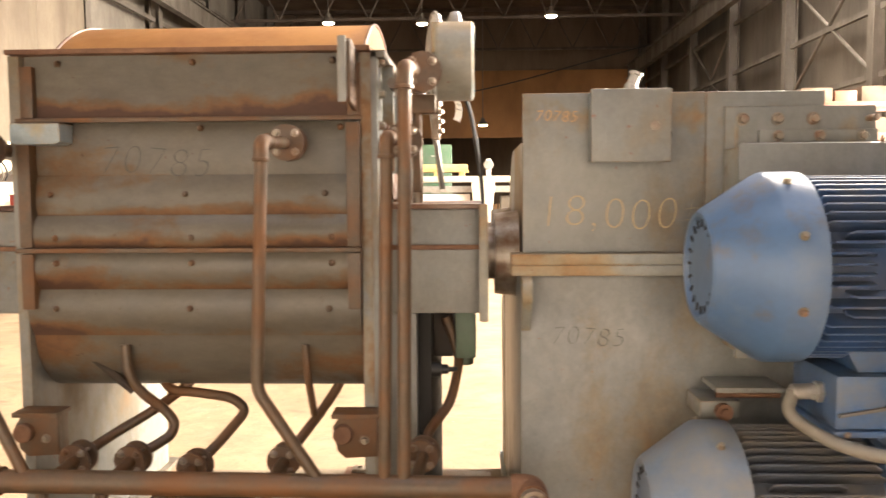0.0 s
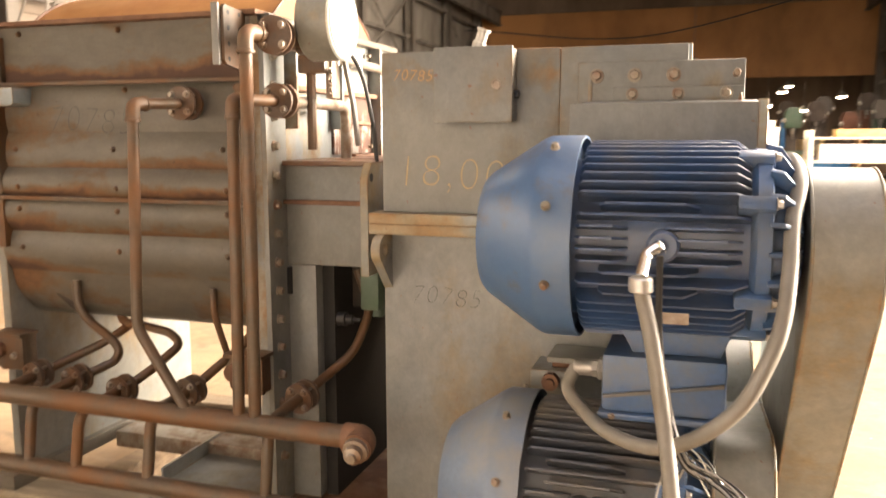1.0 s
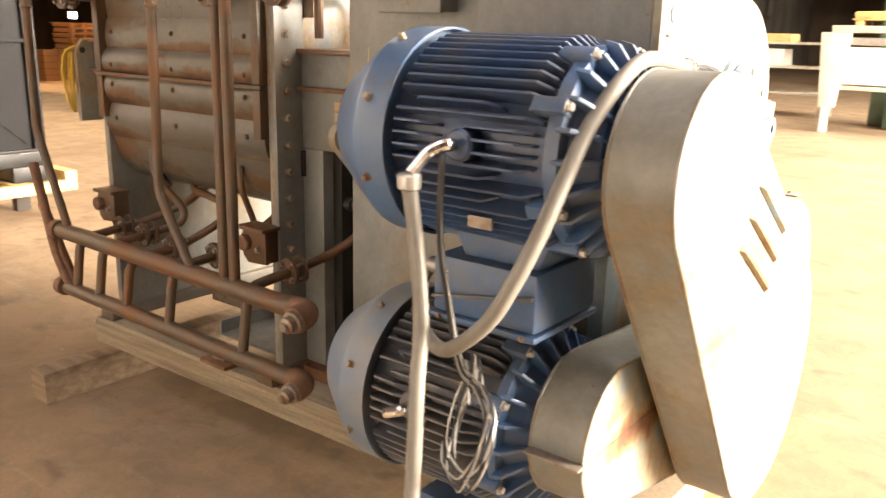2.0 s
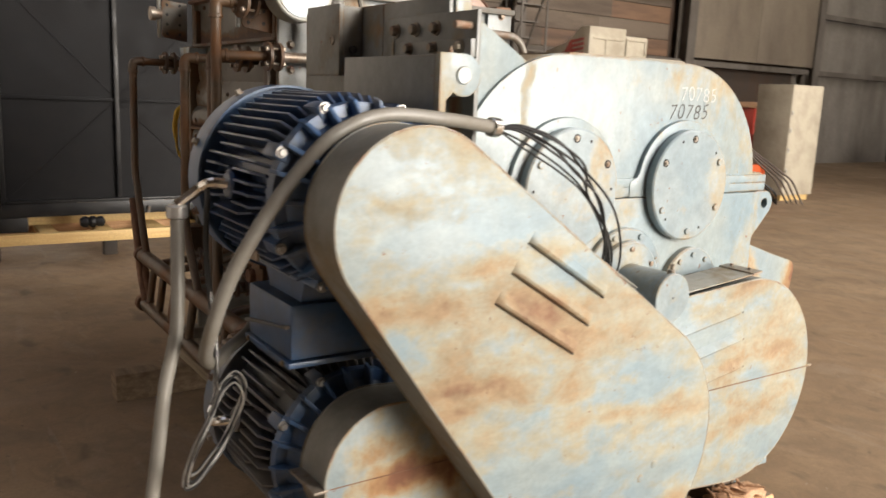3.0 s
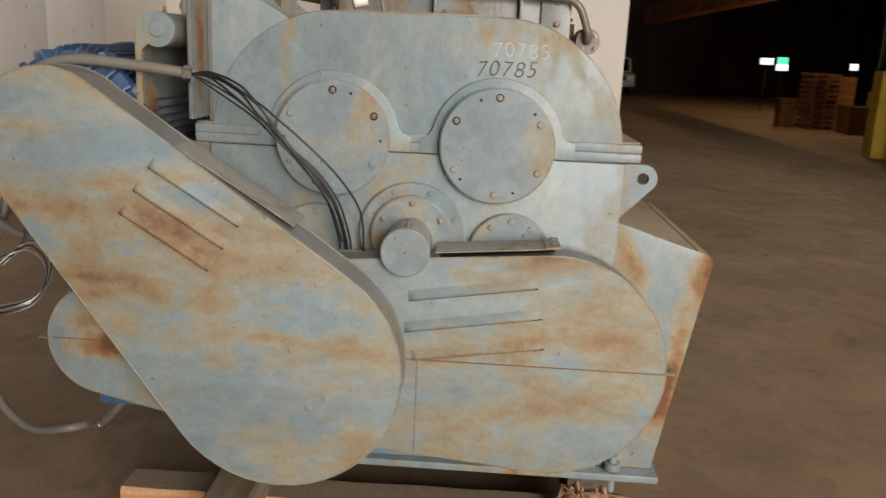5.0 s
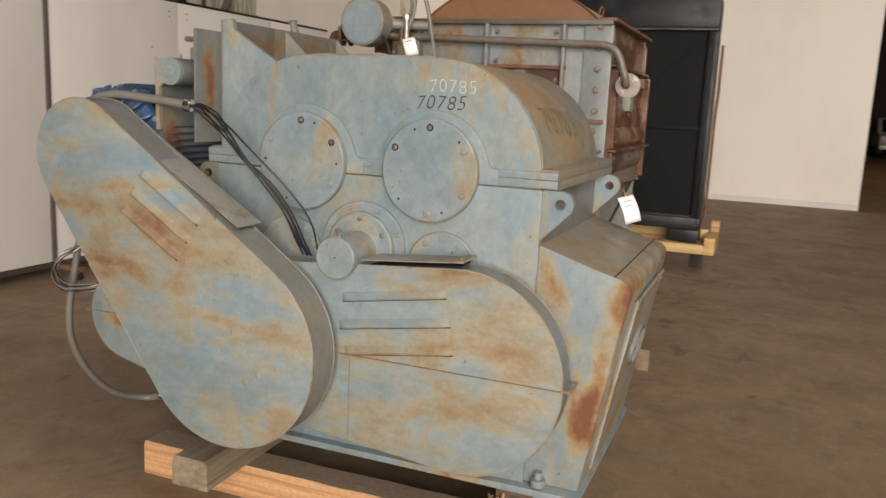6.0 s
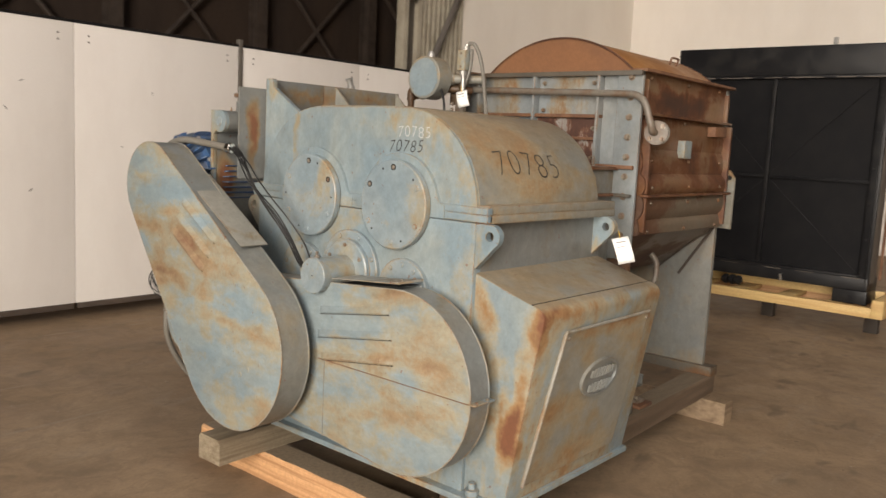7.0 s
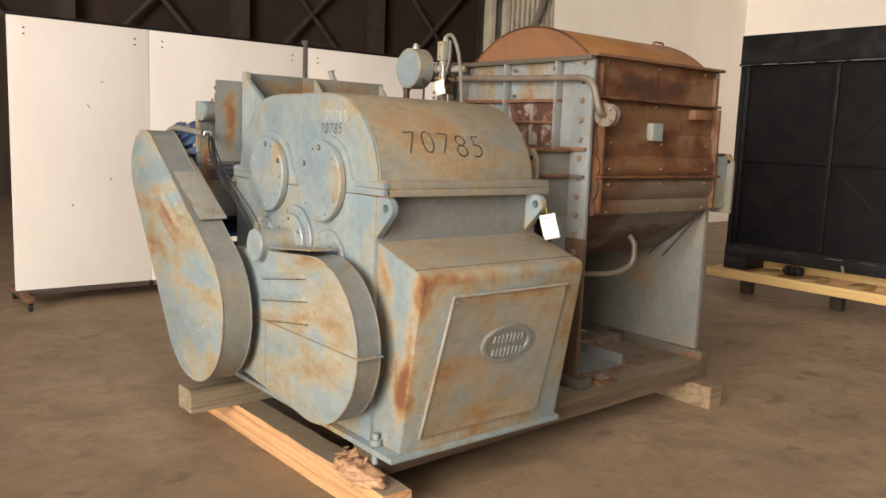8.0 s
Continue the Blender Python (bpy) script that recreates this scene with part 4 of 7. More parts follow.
def junction_box():
    j = thing("junction_box", (-0.642, -0.70, 1.63), "grey steel electrical junction box on the mount plate", "junction box")
    part("body", box(-0.752, -0.533, -0.722, -0.656, 1.636, 1.836, 0.004), "dull_gear_paint", j)
    part("lid", box(-0.756, -0.529, -0.737, -0.7225, 1.632, 1.84, 0.004), "dull_gear_paint", j)
    part("lock", turned((-0.574, -0.737, 1.735), (0, -1, 0), [(0, 0.014), (0.003, 0.014), (0.004, 0.01), (0.002, 0.009)], 16), "flange_steel", j)
    part("knockout", turned((-0.532, -0.692, 1.71), (1, 0, 0), [(0, 0.012), (0.012, 0.012), (0.014, 0.008)], 14), "rubber", j)
    part("conduit_fitting", turned((-0.64, -0.69, 1.835), (0.35, 0, 1), [(0, 0.02), (0.02, 0.02), (0.022, 0.016), (0.05, 0.016), (0.052, 0.02), (0.06, 0.02)], 14), "zinc", j)


junction_box()


# ---- belt guards ----
def belt_guard(front, back, a, ra, b, rb, label, paint="guard_paint"):
    g = thing("belt_guard", (back, b[0], b[1] - rb), label, "belt guard", "belt guards")
    out = belt_outline(a, ra, b, rb, 26)
    part("front_panel", prism(out, front - 0.007, front, "x", 0.003), paint, g)
    part("side_band", shell(out, back, front - 0.007, "x"), "band_paint", g)
    part("back_panel", prism(out, back - 0.004, back, "x"), "band_paint", g)
    part("edge_bead", tube([(front - 0.003, u, v) for u, v in out + out[:1]], 0.0032, 0, 6), "strip_paint", g, "worn weld bead along the edge")
    part("rear_bead", tube([(back, u, v) for u, v in out + out[:1]], 0.003, 0, 6), "band_paint", g)
    return g




def louver(p, q, front, parent, side=1):
    """A pressed slot in sheet: a tapered ridge with a dark opening along it."""
    p, q = Vector((front, *p)), Vector((front, *q))
    d = (q - p).normalized()
    n = Vector((0, -d.z, d.y)) * side
    bm = bmesh.new()
    rows = []
    for s in (0.0, 0.03, 0.07, 0.5, 0.90, 0.96, 1.0):
        c = p.lerp(q, s)
        hgt = 0.015 * (0.06 if s in (0.0, 1.0) else 0.7 if s in (0.03, 0.96) else 1)
        rows.append([bm.verts.new(c + n * w + Vector((h * hgt, 0, 0))) for w, h in ((0.000, 0.05), (0.003, 0.8), (0.009, 1.0), (0.018, 0.72), (0.032, 0.0))])
    for a, b in zip(rows, rows[1:]):
        for k in range(4):
            bm.faces.new((a[k], a[k + 1], b[k + 1], b[k]))
    bmesh.ops.recalc_face_normals(bm, faces=bm.faces[:])
    l = part("louver", bm, "guard_paint", parent)
    u = [p - n * 0.002, p + n * 0.002, q + n * 0.002, q - n * 0.002]
    bm = bmesh.new()
    lo = [bm.verts.new(c + Vector((0.0002, 0, 0))) for c in u]
    hi = [bm.verts.new(c + Vector((0.0012, 0, 0))) for c in u]
    bm.faces.new(hi)
    for k in range(4):
        bm.faces.new((lo[k], lo[(k + 1) % 4], hi[(k + 1) % 4], hi[k]))
    bmesh.ops.recalc_face_normals(bm, faces=bm.faces[:])
    part("slot", bm, "hole_and_shade", parent)
    return l


def slanted_plate(p, q, x0, x1, thick, lift0, lift1):
    """A flat strip lying along a sloping edge from p to q in (y, z), raised at its two ends."""
    p, q = Vector((0, *p)), Vector((0, *q))
    d = (q - p).normalized()
    n = Vector((0, -d.z, d.y))
    if n.z < 0:
        n = -n
    a, b = p + n * lift0, q + n * lift1
    prof = [(a.y, a.z), (b.y, b.z), (b.y + n.y * thick, b.z + n.z * thick), (a.y + n.y * thick, a.z + n.z * thick)]
    return prism(prof, x0, x1, "x", 0.001)


guard_a = belt_guard(0.335, 0.195, (-0.965, 1.325), 0.2, (-0.335, 0.70), 0.35, "large slanting blue-grey belt guard streaked with rust")
for p, q in (((-0.69, 1.271), (-0.443, 1.119)), ((-0.733, 1.206), (-0.4865, 1.054)), ((-0.775, 1.141), (-0.53, 0.989))):
    louver(p, q, 0.335, guard_a)
c = part("top_cover", slanted_plate((-0.735, 1.388), (-0.315, 1.098), 0.172, 0.308, 0.0035, 0.006, 0.030), "strip_paint", guard_a, "loose sheet strip lifted over a dark gap")
part("hinge_strip", slanted_plate((-0.765, 1.409), (-0.735, 1.388), 0.185, 0.318, 0.007, 0.003, 0.005), "strip_paint", guard_a)
# black strip painted for the shade under the lifted cover
part("gap_shade", slanted_plate((-0.725, 1.381), (-0.325, 1.105), 0.20, 0.3265, 0.001, 0.0006, 0.0006), "hole_and_shade", guard_a)
for x in (0.225, 0.315):
    bolt((x, -0.752, 1.408), (0, 0.57, 0.82), 0.007, guard_a, "bolt", 0.008)
for y, z in ((-0.20, 0.63), (-0.25, 0.60)):
    part("dent", turned((0.3345, y, z), (1, 0, 0), [(0, 0.012), (0.002, 0.01), (0.003, 0.005)], 14), "guard_paint", guard_a)

guard_b = belt_guard(0.14, 0.03, (-0.34, 0.70), 0.28, (0.45, 0.69), 0.35, "broad rounded belt guard in rust-streaked blue-grey paint")
for p, q in (((0.014, 0.878), (0.397, 0.938)), ((0.005, 0.779), (0.413, 0.844)), ((0.03, 0.690), (0.429, 0.75))):
    louver(p, q, 0.14, guard_b)
part("seam", box(0.1395, 0.1415, 0.005, 0.80, 0.6905, 0.6935), "rust", guard_b)
part("seam_lip", box(0.03, 0.142, 0.795, 0.826, 0.690, 0.697, 0.001), "guard_paint", guard_b)
for x in (0.06, 0.12):
    bolt((x, 0.815, 0.697), (0, 0, 1), 0.006, guard_b)
part("top_cover", slanted_plate((0.09, 1.012), (0.455, 1.052), 0.02, 0.152, 0.0035, 0.020, 0.012), "strip_paint", guard_b, "loose sheet strip lifted over a dark gap")
part("top_hinge", slanted_plate((0.41, 1.046), (0.455, 1.05), 0.02, 0.155, 0.005, 0.017, 0.017), "strip_paint", guard_b)
# shade below this cover, likewise drawn as a black strip
part("gap_shade", slanted_plate((0.10, 1.013), (0.44, 1.05), 0.035, 0.13, 0.001, 0.0006, 0.0006), "hole_and_shade", guard_b)
for x in (0.05, 0.12):
    bolt((x, 0.435, 1.072), (0, 0, 1), 0.006, guard_b)
part("vertical_seam", box(0.1395, 0.142, 0.045, 0.048, 0.37, 0.69), "band_paint", guard_b)

guard_c = belt_guard(0.165, 0.03, (-0.92, 0.70), 0.175, (-0.30, 0.60), 0.22, "small low belt guard with dark rust patches", "cover_rust_paint")
part("seam", box(0.1645, 0.1662, -1.085, -0.3, 0.699, 0.7015), "rust", guard_c)
part("seam_lip", box(0.03, 0.168, -1.125, -1.09, 0.696, 0.702, 0.001), "flange_steel", guard_c)


# ---- motors ----
def motor(axis_y, axis_z, r, x_front, x_cowl, x_fin, x_end, gland, gland_x, label, cowl_mat="cowl_blue", fin_mat="fin_blue"):
    m = thing("electric_motor", ((x_front + x_end) / 2, axis_y, axis_z - r), label, "electric motor", "belt drive motors")
    c = (x_front, axis_y, axis_z)
    L = x_cowl - x_front
    cowl = part("fan_cowl", turned(c, (1, 0, 0), [(0.012, 0.02), (0.012, r * 0.5), (0.0, r * 0.54), (0.0, r * 0.58), (0.012, r * 0.63), (L * 0.60, r * 0.975), (L * 0.66, r), (L, r), (L, r * 0.975),
                                              (L * 0.9, r * 0.96)], 48), cowl_mat, m)
    for k in range(20):
        a = 2 * math.pi * k / 20
        bm = box(-0.004, 0.006, -0.0035, 0.0035, r * 0.42, r * 0.53)
        bm.transform(Matrix.Translation((x_front + 0.012, axis_y, axis_z)) @ Matrix.Rotation(a, 4, "X"))
        part("intake_slot", bm, "hole_and_shade", cowl)
    for k in (118, 158, 200, 62, 20, 300):
        a = radians(k)
        p = Vector((x_front + L * 0.76, axis_y + r * math.cos(a), axis_z + r * math.sin(a)))
        bolt(p, (0, math.cos(a), math.sin(a)), 0.0085, cowl, "bolt", 0.011)
    part("body", cyl((x_cowl - 0.02, axis_y, axis_z), (x_fin + 0.03, axis_y, axis_z), r * 0.77, 40), fin_mat, m)
    # long cooling fins with chamfered tips
    x0, x1 = x_cowl + 0.006, x_fin

    def fin_mesh(xa, xb, top):
        prof = [(xa, r * 0.75), (xb, r * 0.75), (xb, r * 0.86), (xb - 0.03, r * top), (xa + 0.012, r * top), (xa, r * 0.9)]
        return mesh_of("fin", prism([(u, v) for u, v in prof], -0.003, 0.003, "y", 0.0012), fin_mat)

    full, short, left, rightm = fin_mesh(x0, x1, 0.955), fin_mesh(x0 + 0.05, x1 - 0.10, 0.95), fin_mesh(x0, x0 + 0.11, 0.955), fin_mesh(x1 - 0.17, x1 - 0.015, 0.955)
    n = 56
    for k in range(n):
        a = 2 * math.pi * k / n
        # Rotation about x carries +z towards -y
        deg = math.degrees(a) % 360
        near = abs((deg - gland + 180) % 360 - 180)
        if near < 13:
            place("fin", left, (0, axis_y, axis_z), (a, 0, 0), m)
            place("fin", rightm, (0, axis_y, axis_z), (a, 0, 0), m)
        elif 14 < abs((deg - gland + 180) % 360 - 180) < 32 and k % 2 == 0:
            place("fin", short, (0, axis_y, axis_z), (a, 0, 0), m)
        else:
            place("fin", full, (0, axis_y, axis_z), (a, 0, 0), m)
    # drive-end bell with ribs and four bolted lugs
    w = x_end - x_fin
    bell = part("end_bell", turned((x_fin, axis_y, axis_z), (1, 0, 0), [(0, r * 0.80), (0.012, r * 0.88), (w * 0.35, r * 0.87), (w * 0.4, r * 0.76), (w * 0.85, r * 0.62), (w, r * 0.3)], 40), "motor_blue", m)
    rib = mesh_of("rib", prism([(x_fin + w * 0.3, r * 0.4), (x_fin + w * 0.95, r * 0.4), (x_fin + w * 0.9, r * 0.66), (x_fin + w * 0.55, r * 0.9), (x_fin + w * 0.3, r * 0.93)], -0.005, 0.005, "y", 0.003), "motor_blue")
    for k in range(22):
        place("rib", rib, (0, axis_y, axis_z), (2 * math.pi * (k + 0.5) / 22, 0, 0), bell)
    for deg in (26, 62, 118, 154, 206, 242, 298, 334):
        a = radians(deg)
        bm = box(x_fin - 0.028, x_fin + w * 0.40, -0.016, 0.016, r * 0.76, r * 0.94, 0.006)
        bm.transform(Matrix.Translation((0, axis_y, axis_z)) @ Matrix.Rotation(a, 4, "X"))
        lug = part("lug", bm, "motor_blue", bell)
        bolt((x_fin + w * 0.40, axis_y - r * 0.9 * math.sin(a), axis_z + r * 0.9 * math.cos(a)), (1, 0, 0), 0.0095, bell, "zinc", 0.010)
    part("shaft", cyl((x_end - 0.03, axis_y, axis_z), (x_end + 0.05, axis_y, axis_z), 0.03, 16), "flange_steel", m)
    g = radians(gland)
    d = Vector((0, -math.sin(g), math.cos(g)))
    xg = x_cowl + gland_x
    boss = part("cable_boss", cyl(Vector((xg, axis_y, axis_z)) + d * r * 0.74, Vector((xg, axis_y, axis_z)) + d * r * 0.97, 0.034, 20, 0.006), fin_mat, m)
    return m, Vector((xg, axis_y, axis_z)) + d * r * 0.97


motor_a, gland_a = motor(-0.995, 1.356, 0.24, -0.522, -0.288, 0.075, 0.19, 87, 0.191, "large blue finned electric motor with a pale cowl")
motor_b, gland_b = motor(-0.92, 0.682, 0.247, -0.64, -0.412, -0.07, 0.03, 80, 0.142, "smaller dusty blue finned electric motor mounted low", "dusty_cowl", "dusty_fin")
box_a = part("terminal_box", box(-0.225, 0.045, -1.13, -0.86, 0.972, 1.105, 0.012), "motor_blue", motor_a, "blue terminal box under the motor")
part("foot", prism([(-0.16, 1.106), (0.03, 1.106), (0.06, 1.18), (-0.20, 1.18)], -1.10, -0.82, "y", 0.006), "motor_blue", motor_a)
part("box_lid", box(-0.232, 0.052, -1.139, -0.86, 0.956, 0.9715, 0.006), "motor_blue", box_a)
part("box_ledge", prism([(-0.22, 1.005), (0.04, 1.05), (0.04, 1.058), (-0.22, 1.013)], -1.142, -1.1295, "y", 0.002), "dusty_fin", box_a, "dusty ledge across the box")
for x in (-0.20, 0.02):
    bolt((x, -1.139, 0.964), (0, -1, 0), 0.006, box_a)
part("gland_nut", turned((-0.226, -1.046, 1.047), (-1, 0, 0), [(0, 0.028), (0.014, 0.028), (0.016, 0.022), (0.03, 0.022)], 6), "zinc", box_a)
part("name_plate", box(-0.10, -0.04, -1.178, -1.172, 1.195, 1.22), "flange_steel", motor_a, "small blank metal rating plate")
part("foot", box(-0.32, -0.05, -0.86, -0.62, 0.58, 0.80, 0.006), "motor_blue", motor_b)
part("terminal_box", box(-0.30, -0.10, -1.08, -0.90, 0.36, 0.452, 0.01), "motor_blue", motor_b, "blue terminal box under the motor")


# ---- trough ----
TX0, TX1 = -2.545, -1.405


def trough():
    t = thing("mixer_trough", (-1.95, 0, 0.25), "rust-stained grey double-arm mixer trough with a jacketed body", "mixing trough")
    seams = [(0.548, 1.77, 0.010), (0.553, 1.61, 0.012), (0.566, 1.485, 0.026), (0.578, 1.375, 0.024), (0.566, 1.25, 0.022), (0.548, 1.10, 0.0)]
    side = [(0.0, 1.985), (0.545, 1.985), (0.545, 1.775)]
    for (ya, za, bulge), (yb, zb, _) in zip(seams, seams[1:]):
        side += [(ya + (yb - ya) * k / 6 + bulge * math.sin(math.pi * k / 6) ** 0.7, za + (zb - za) * k / 6) for k in range(6)]
    cut = len(side) - 12
    side += [(0.548, 1.10), (0.543, 1.075), (0.53, 1.03), (0.50, 0.98), (0.455, 0.935), (0.41, 0.91), (0.35, 0.90), (0.25, 0.90), (0.14, 0.93), (0.0, 1.02)]
    part("side_jacket", prism([(-y, z) for y, z in side], TX0 + 0.04, TX1 - 0.04, "x"), "trough_paint", t)
    part("side_jacket", prism(side[:cut] + [(0.578, 1.3752), (0.0, 1.3752)], TX0 + 0.04, TX1 - 0.04, "x"), "trough_rust", t, "brown rusted upper side of the jacket")
    slope = [p for p in side[cut:] if p[1] > 1.16] + [(0.535, 1.16), (0.505, 1.125), (0.22, 0.905), (0.14, 0.93), (0.0, 1.02)]
    part("side_jacket", prism([(0.0, 1.3748)] + slope, TX0 + 0.04, TX1 - 0.04, "x"), "trough_low", t, "grey-brown lower side of the jacket")
    # end plates with a flanged strip and bolts
    for x0, x1 in ((TX1 - 0.035, TX1), (TX0, TX0 + 0.035)):
        # the far plate's duller paint holds both its dirt and its shade
        part("end_plate", box(x0, x1, -0.565, 0.55, 0.31, 1.982, 0.003), "frame_paint" if x0 > -2 else "dull_gear_paint", t)
        part("foot_plate", box(x0 - 0.03, x1 + 0.03, -0.64, 0.62, 0.252, 0.31, 0.004), "trough_paint", t)
    e = part("end_frame", joined(box(TX1, TX1 + 0.02, 0.44, 0.575, 1.05, 1.982, 0.003)), "frame_paint", t)
    # the frame's foot is coloured dark brown for the shade it stands in
    part("lower_frame", box(TX1, TX1 + 0.02, 0.44, 0.575, 0.31, 1.0495, 0.003), "flange_rust_and_shade", t, "brown foot of the end frame, darkened for the shade there")
    for k in range(13):
        bolt((TX1 + 0.02, 0.513, 1.955 - 0.098 * k), (1, 0, 0), 0.0135, e, "bolt", 0.014)
    e = part("end_frame", joined(box(TX1, TX1 + 0.02, -0.575, -0.44, 0.31, 1.982, 0.003)), "dull_gear_paint", t)
    for k in range(16):
        bolt((TX1 + 0.02, -0.525, 1.955 - 0.098 * k), (1, 0, 0), 0.0135, e, "bolt", 0.016)
    part("end_rail", box(TX1, TX1 + 0.045, -0.575, 0.575, 1.962, 1.986, 0.003), "trough_paint", t)
    for y in (-0.05, 0.34, -0.42):
        part("end_rib", box(TX1, TX1 + 0.055, y, y + 0.014, 1.50 if y > 0.1 else 1.62, 1.962, 0.002), "frame_paint", t)
    part("end_rail", box(TX1, TX1 + 0.04, -0.44, 0.355, 1.752, 1.77, 0.003), "rust", t)
    part("end_rail", box(TX1, TX1 + 0.04, 0.10, 0.56, 1.503, 1.522, 0.003), "rust", t)
    part("end_rail", box(TX1, TX1 + 0.05, 0.10, 0.56, 1.365, 1.38, 0.003), "trough_paint", t)
    part("scraped_panel", box(TX1, TX1 + 0.012, -0.04, 0.335, 1.523, 1.75, 0.003), "scraped", t, "scabby rust-pitted panel")
    part("panel_rail", box(TX1, TX1 + 0.03, -0.04, 0.335, 1.64, 1.655, 0.003), "rust", t)
    for y, z in ((0.0, 1.93), (0.30, 1.93), (0.0, 1.79), (0.31, 1.70), (0.31, 1.55), (0.05, 1.70)):
        bolt((TX1 + 0.012, y, z), (1, 0, 0), 0.009, t, "bolt", 0.012)
    # lid
    lid = arc(0.04, 1.52, 0.65, 45, 135, 30)
    l = part("lid", prism(lid, TX0 + 0.05, TX1 - 0.05, "x", 0.004), "lid_rust", t, "domed rust-orange lid")
    for x in (TX0 + 0.045, TX1 - 0.05):
        part("lid_end", prism(lid, x, x + 0.005, "x"), "lid_end", l, "brown rusted end of the lid")
    for x in (TX0 + 0.05, TX1 - 0.045):
        part("lid_edge", tube([(x, y, z) for y, z in lid], 0.006, 0, 6), "trough_rust", l)
    part("handle", tube([(-2.16, 0.33, 2.09), (-2.16, 0.345, 2.14), (-2.25, 0.345, 2.14), (-2.25, 0.33, 2.09)], 0.006, 0.015, 8), "rust", l)
    for y0 in (-0.585, 0.50):
        part("rim", box(TX0, TX1, y0, y0 + 0.085, 1.984, 2.0, 0.003), "rust", t)
    # ribs, edge straps and studs of the two long sides
    for s in (-1, 1):
        mat = "trough_rust" if s > 0 else "pipe"
        for z, y in ((1.782, 0.545), (1.375, 0.577)):
            part("rib", box(TX0 + 0.02, TX1 - 0.03, min(s * y, s * (y + 0.028)), max(s * y, s * (y + 0.045)), z - 0.007, z + 0.007, 0.003), mat, t)
        for x0 in (TX0 + 0.036, TX1 - 0.075):
            for z0, z1 in ((1.79, 1.95), (1.385, 1.765), (1.19, 1.365)):
                y = 0.556 if z0 > 1.5 else 0.59
                part("edge_strap", box(x0, x0 + (0.04 if s < 0 else 0.02), min(s * 0.54, s * (y + 0.012)), max(s * 0.54, s * (y + 0.012)), z0, z1, 0.003), mat, t)
        for x in (-2.40, -1.97, -1.53):
            for z, y in ((1.96, 0.545), (1.755, 0.553), (1.55, 0.570), (1.415, 0.594), (1.335, 0.594), (1.19, 0.578)):
                part("stud", turned((x + 0.03 * math.sin(z * 40), s * y, z), (0, s, 0), [(0, 0.011), (0.006, 0.010), (0.012, 0.005)], 10), "pipe", t)
    # bearing saddles at both ends
    for sx, x0, x1 in ((1, TX1 + 0.001, -1.06), (-1, -2.80, TX0 - 0.001)):
        b = part("bearing_saddle", box(x0, x1, -0.45, 0.45, 1.155, 1.495, 0.004), "dull_gear_paint", t)
        part("saddle_ledge", box(x0, x1, -0.475, 0.475, 1.496, 1.512, 0.003), "trough_rust", b)
        for s in (-1, 1):
            part("saddle_rib", box(x0, x1, min(s * 0.45, s * 0.475), max(s * 0.45, s * 0.475), 1.365, 1.38, 0.003), "rust", b)
            xe = x1 if sx > 0 else x0
            prof = [(s * 0.40, 1.14), (s * 0.535, 1.14), (s * 0.535, 1.46), (s * 0.50, 1.51), (s * 0.40, 1.51)]
            lug = part("saddle_lug", prism(prof, xe - 0.014, xe + 0.014, "x", 0.004), "gear_top_paint", b)
            for q in (-1, 1):
                part("lug_hole", turned((xe + q * 0.0145, s * 0.505, 1.462), (q, 0, 0), [(0, 0.014), (0.0006, 0.014)], 16), "hole_and_shade", b)
    sp = part("saddle_side_plate", box(-2.845, -2.55, 0.476, 0.496, 1.17, 1.495, 0.012), "gear_paint", t)
    part("lug_hole", turned((-2.80, 0.4965, 1.45), (0, 1, 0), [(0, 0.016), (0.0008, 0.016)], 16), "hole_and_shade", t)
    part("column", box(TX1 + 0.001, -1.28, -0.45, 0.45, 0.31, 1.154, 0.004), "dull_gear_paint", t)
    part("column_foot", box(-1.38, -1.02, -0.48, 0.48, 0.252, 0.30, 0.004), "trough_rust", t)
    # black sheet added for the shade on the column's inner face
    part("column_shade", box(-1.2795, -1.235, -0.40, 0.44, 0.301, 1.15, 0.002), "hole_and_shade", t, "black sheet standing in for shade on the inner column face")
    part("gland_housing", box(-1.2345, -1.165, -0.25, 0.25, 0.97, 1.154, 0.006), "soot_and_shade", t)
    part("gland_cap", joined(box(-1.155, -1.085, -0.36, -0.20, 0.985, 1.154, 0.01), cyl((-1.12, -0.28, 0.95), (-1.12, -0.28, 0.99), 0.026, 12, 0.004)), "green", t, "faded green gland cap")
    part("drain_cock", turned((-1.2345, -0.37, 0.952), (1, 0, 0), [(0, 0.026), (0.03, 0.026), (0.032, 0.017), (0.055, 0.017), (0.057, 0.009), (0.085, 0.008)], 12), "rubber", t, "black drain cock")
    part("pad_hole", box(-1.40, -1.37, -0.462, -0.449, 1.05, 1.145), "hole_and_shade", t)
    # clevis bracket and side box
    # drilled hinge brackets at both upper corners
    for x0, mat in ((-1.462, "pipe"), (-2.61, "trough_paint")):
        pad = part("hinge_pad", box(x0 - 0.022, x0 + 0.003, -0.716, -0.701, 1.815, 2.005, 0.005), "dull_gear_paint", t)
        br = part("drilled_bracket", prism([(-0.70, 1.83), (-0.69, 1.818), (-0.575, 1.80), (-0.575, 1.99), (-0.69, 2.0), (-0.70, 1.99)], x0, x0 + 0.014, "x", 0.002), mat, t, "rusty bracket plate with two rows of holes")
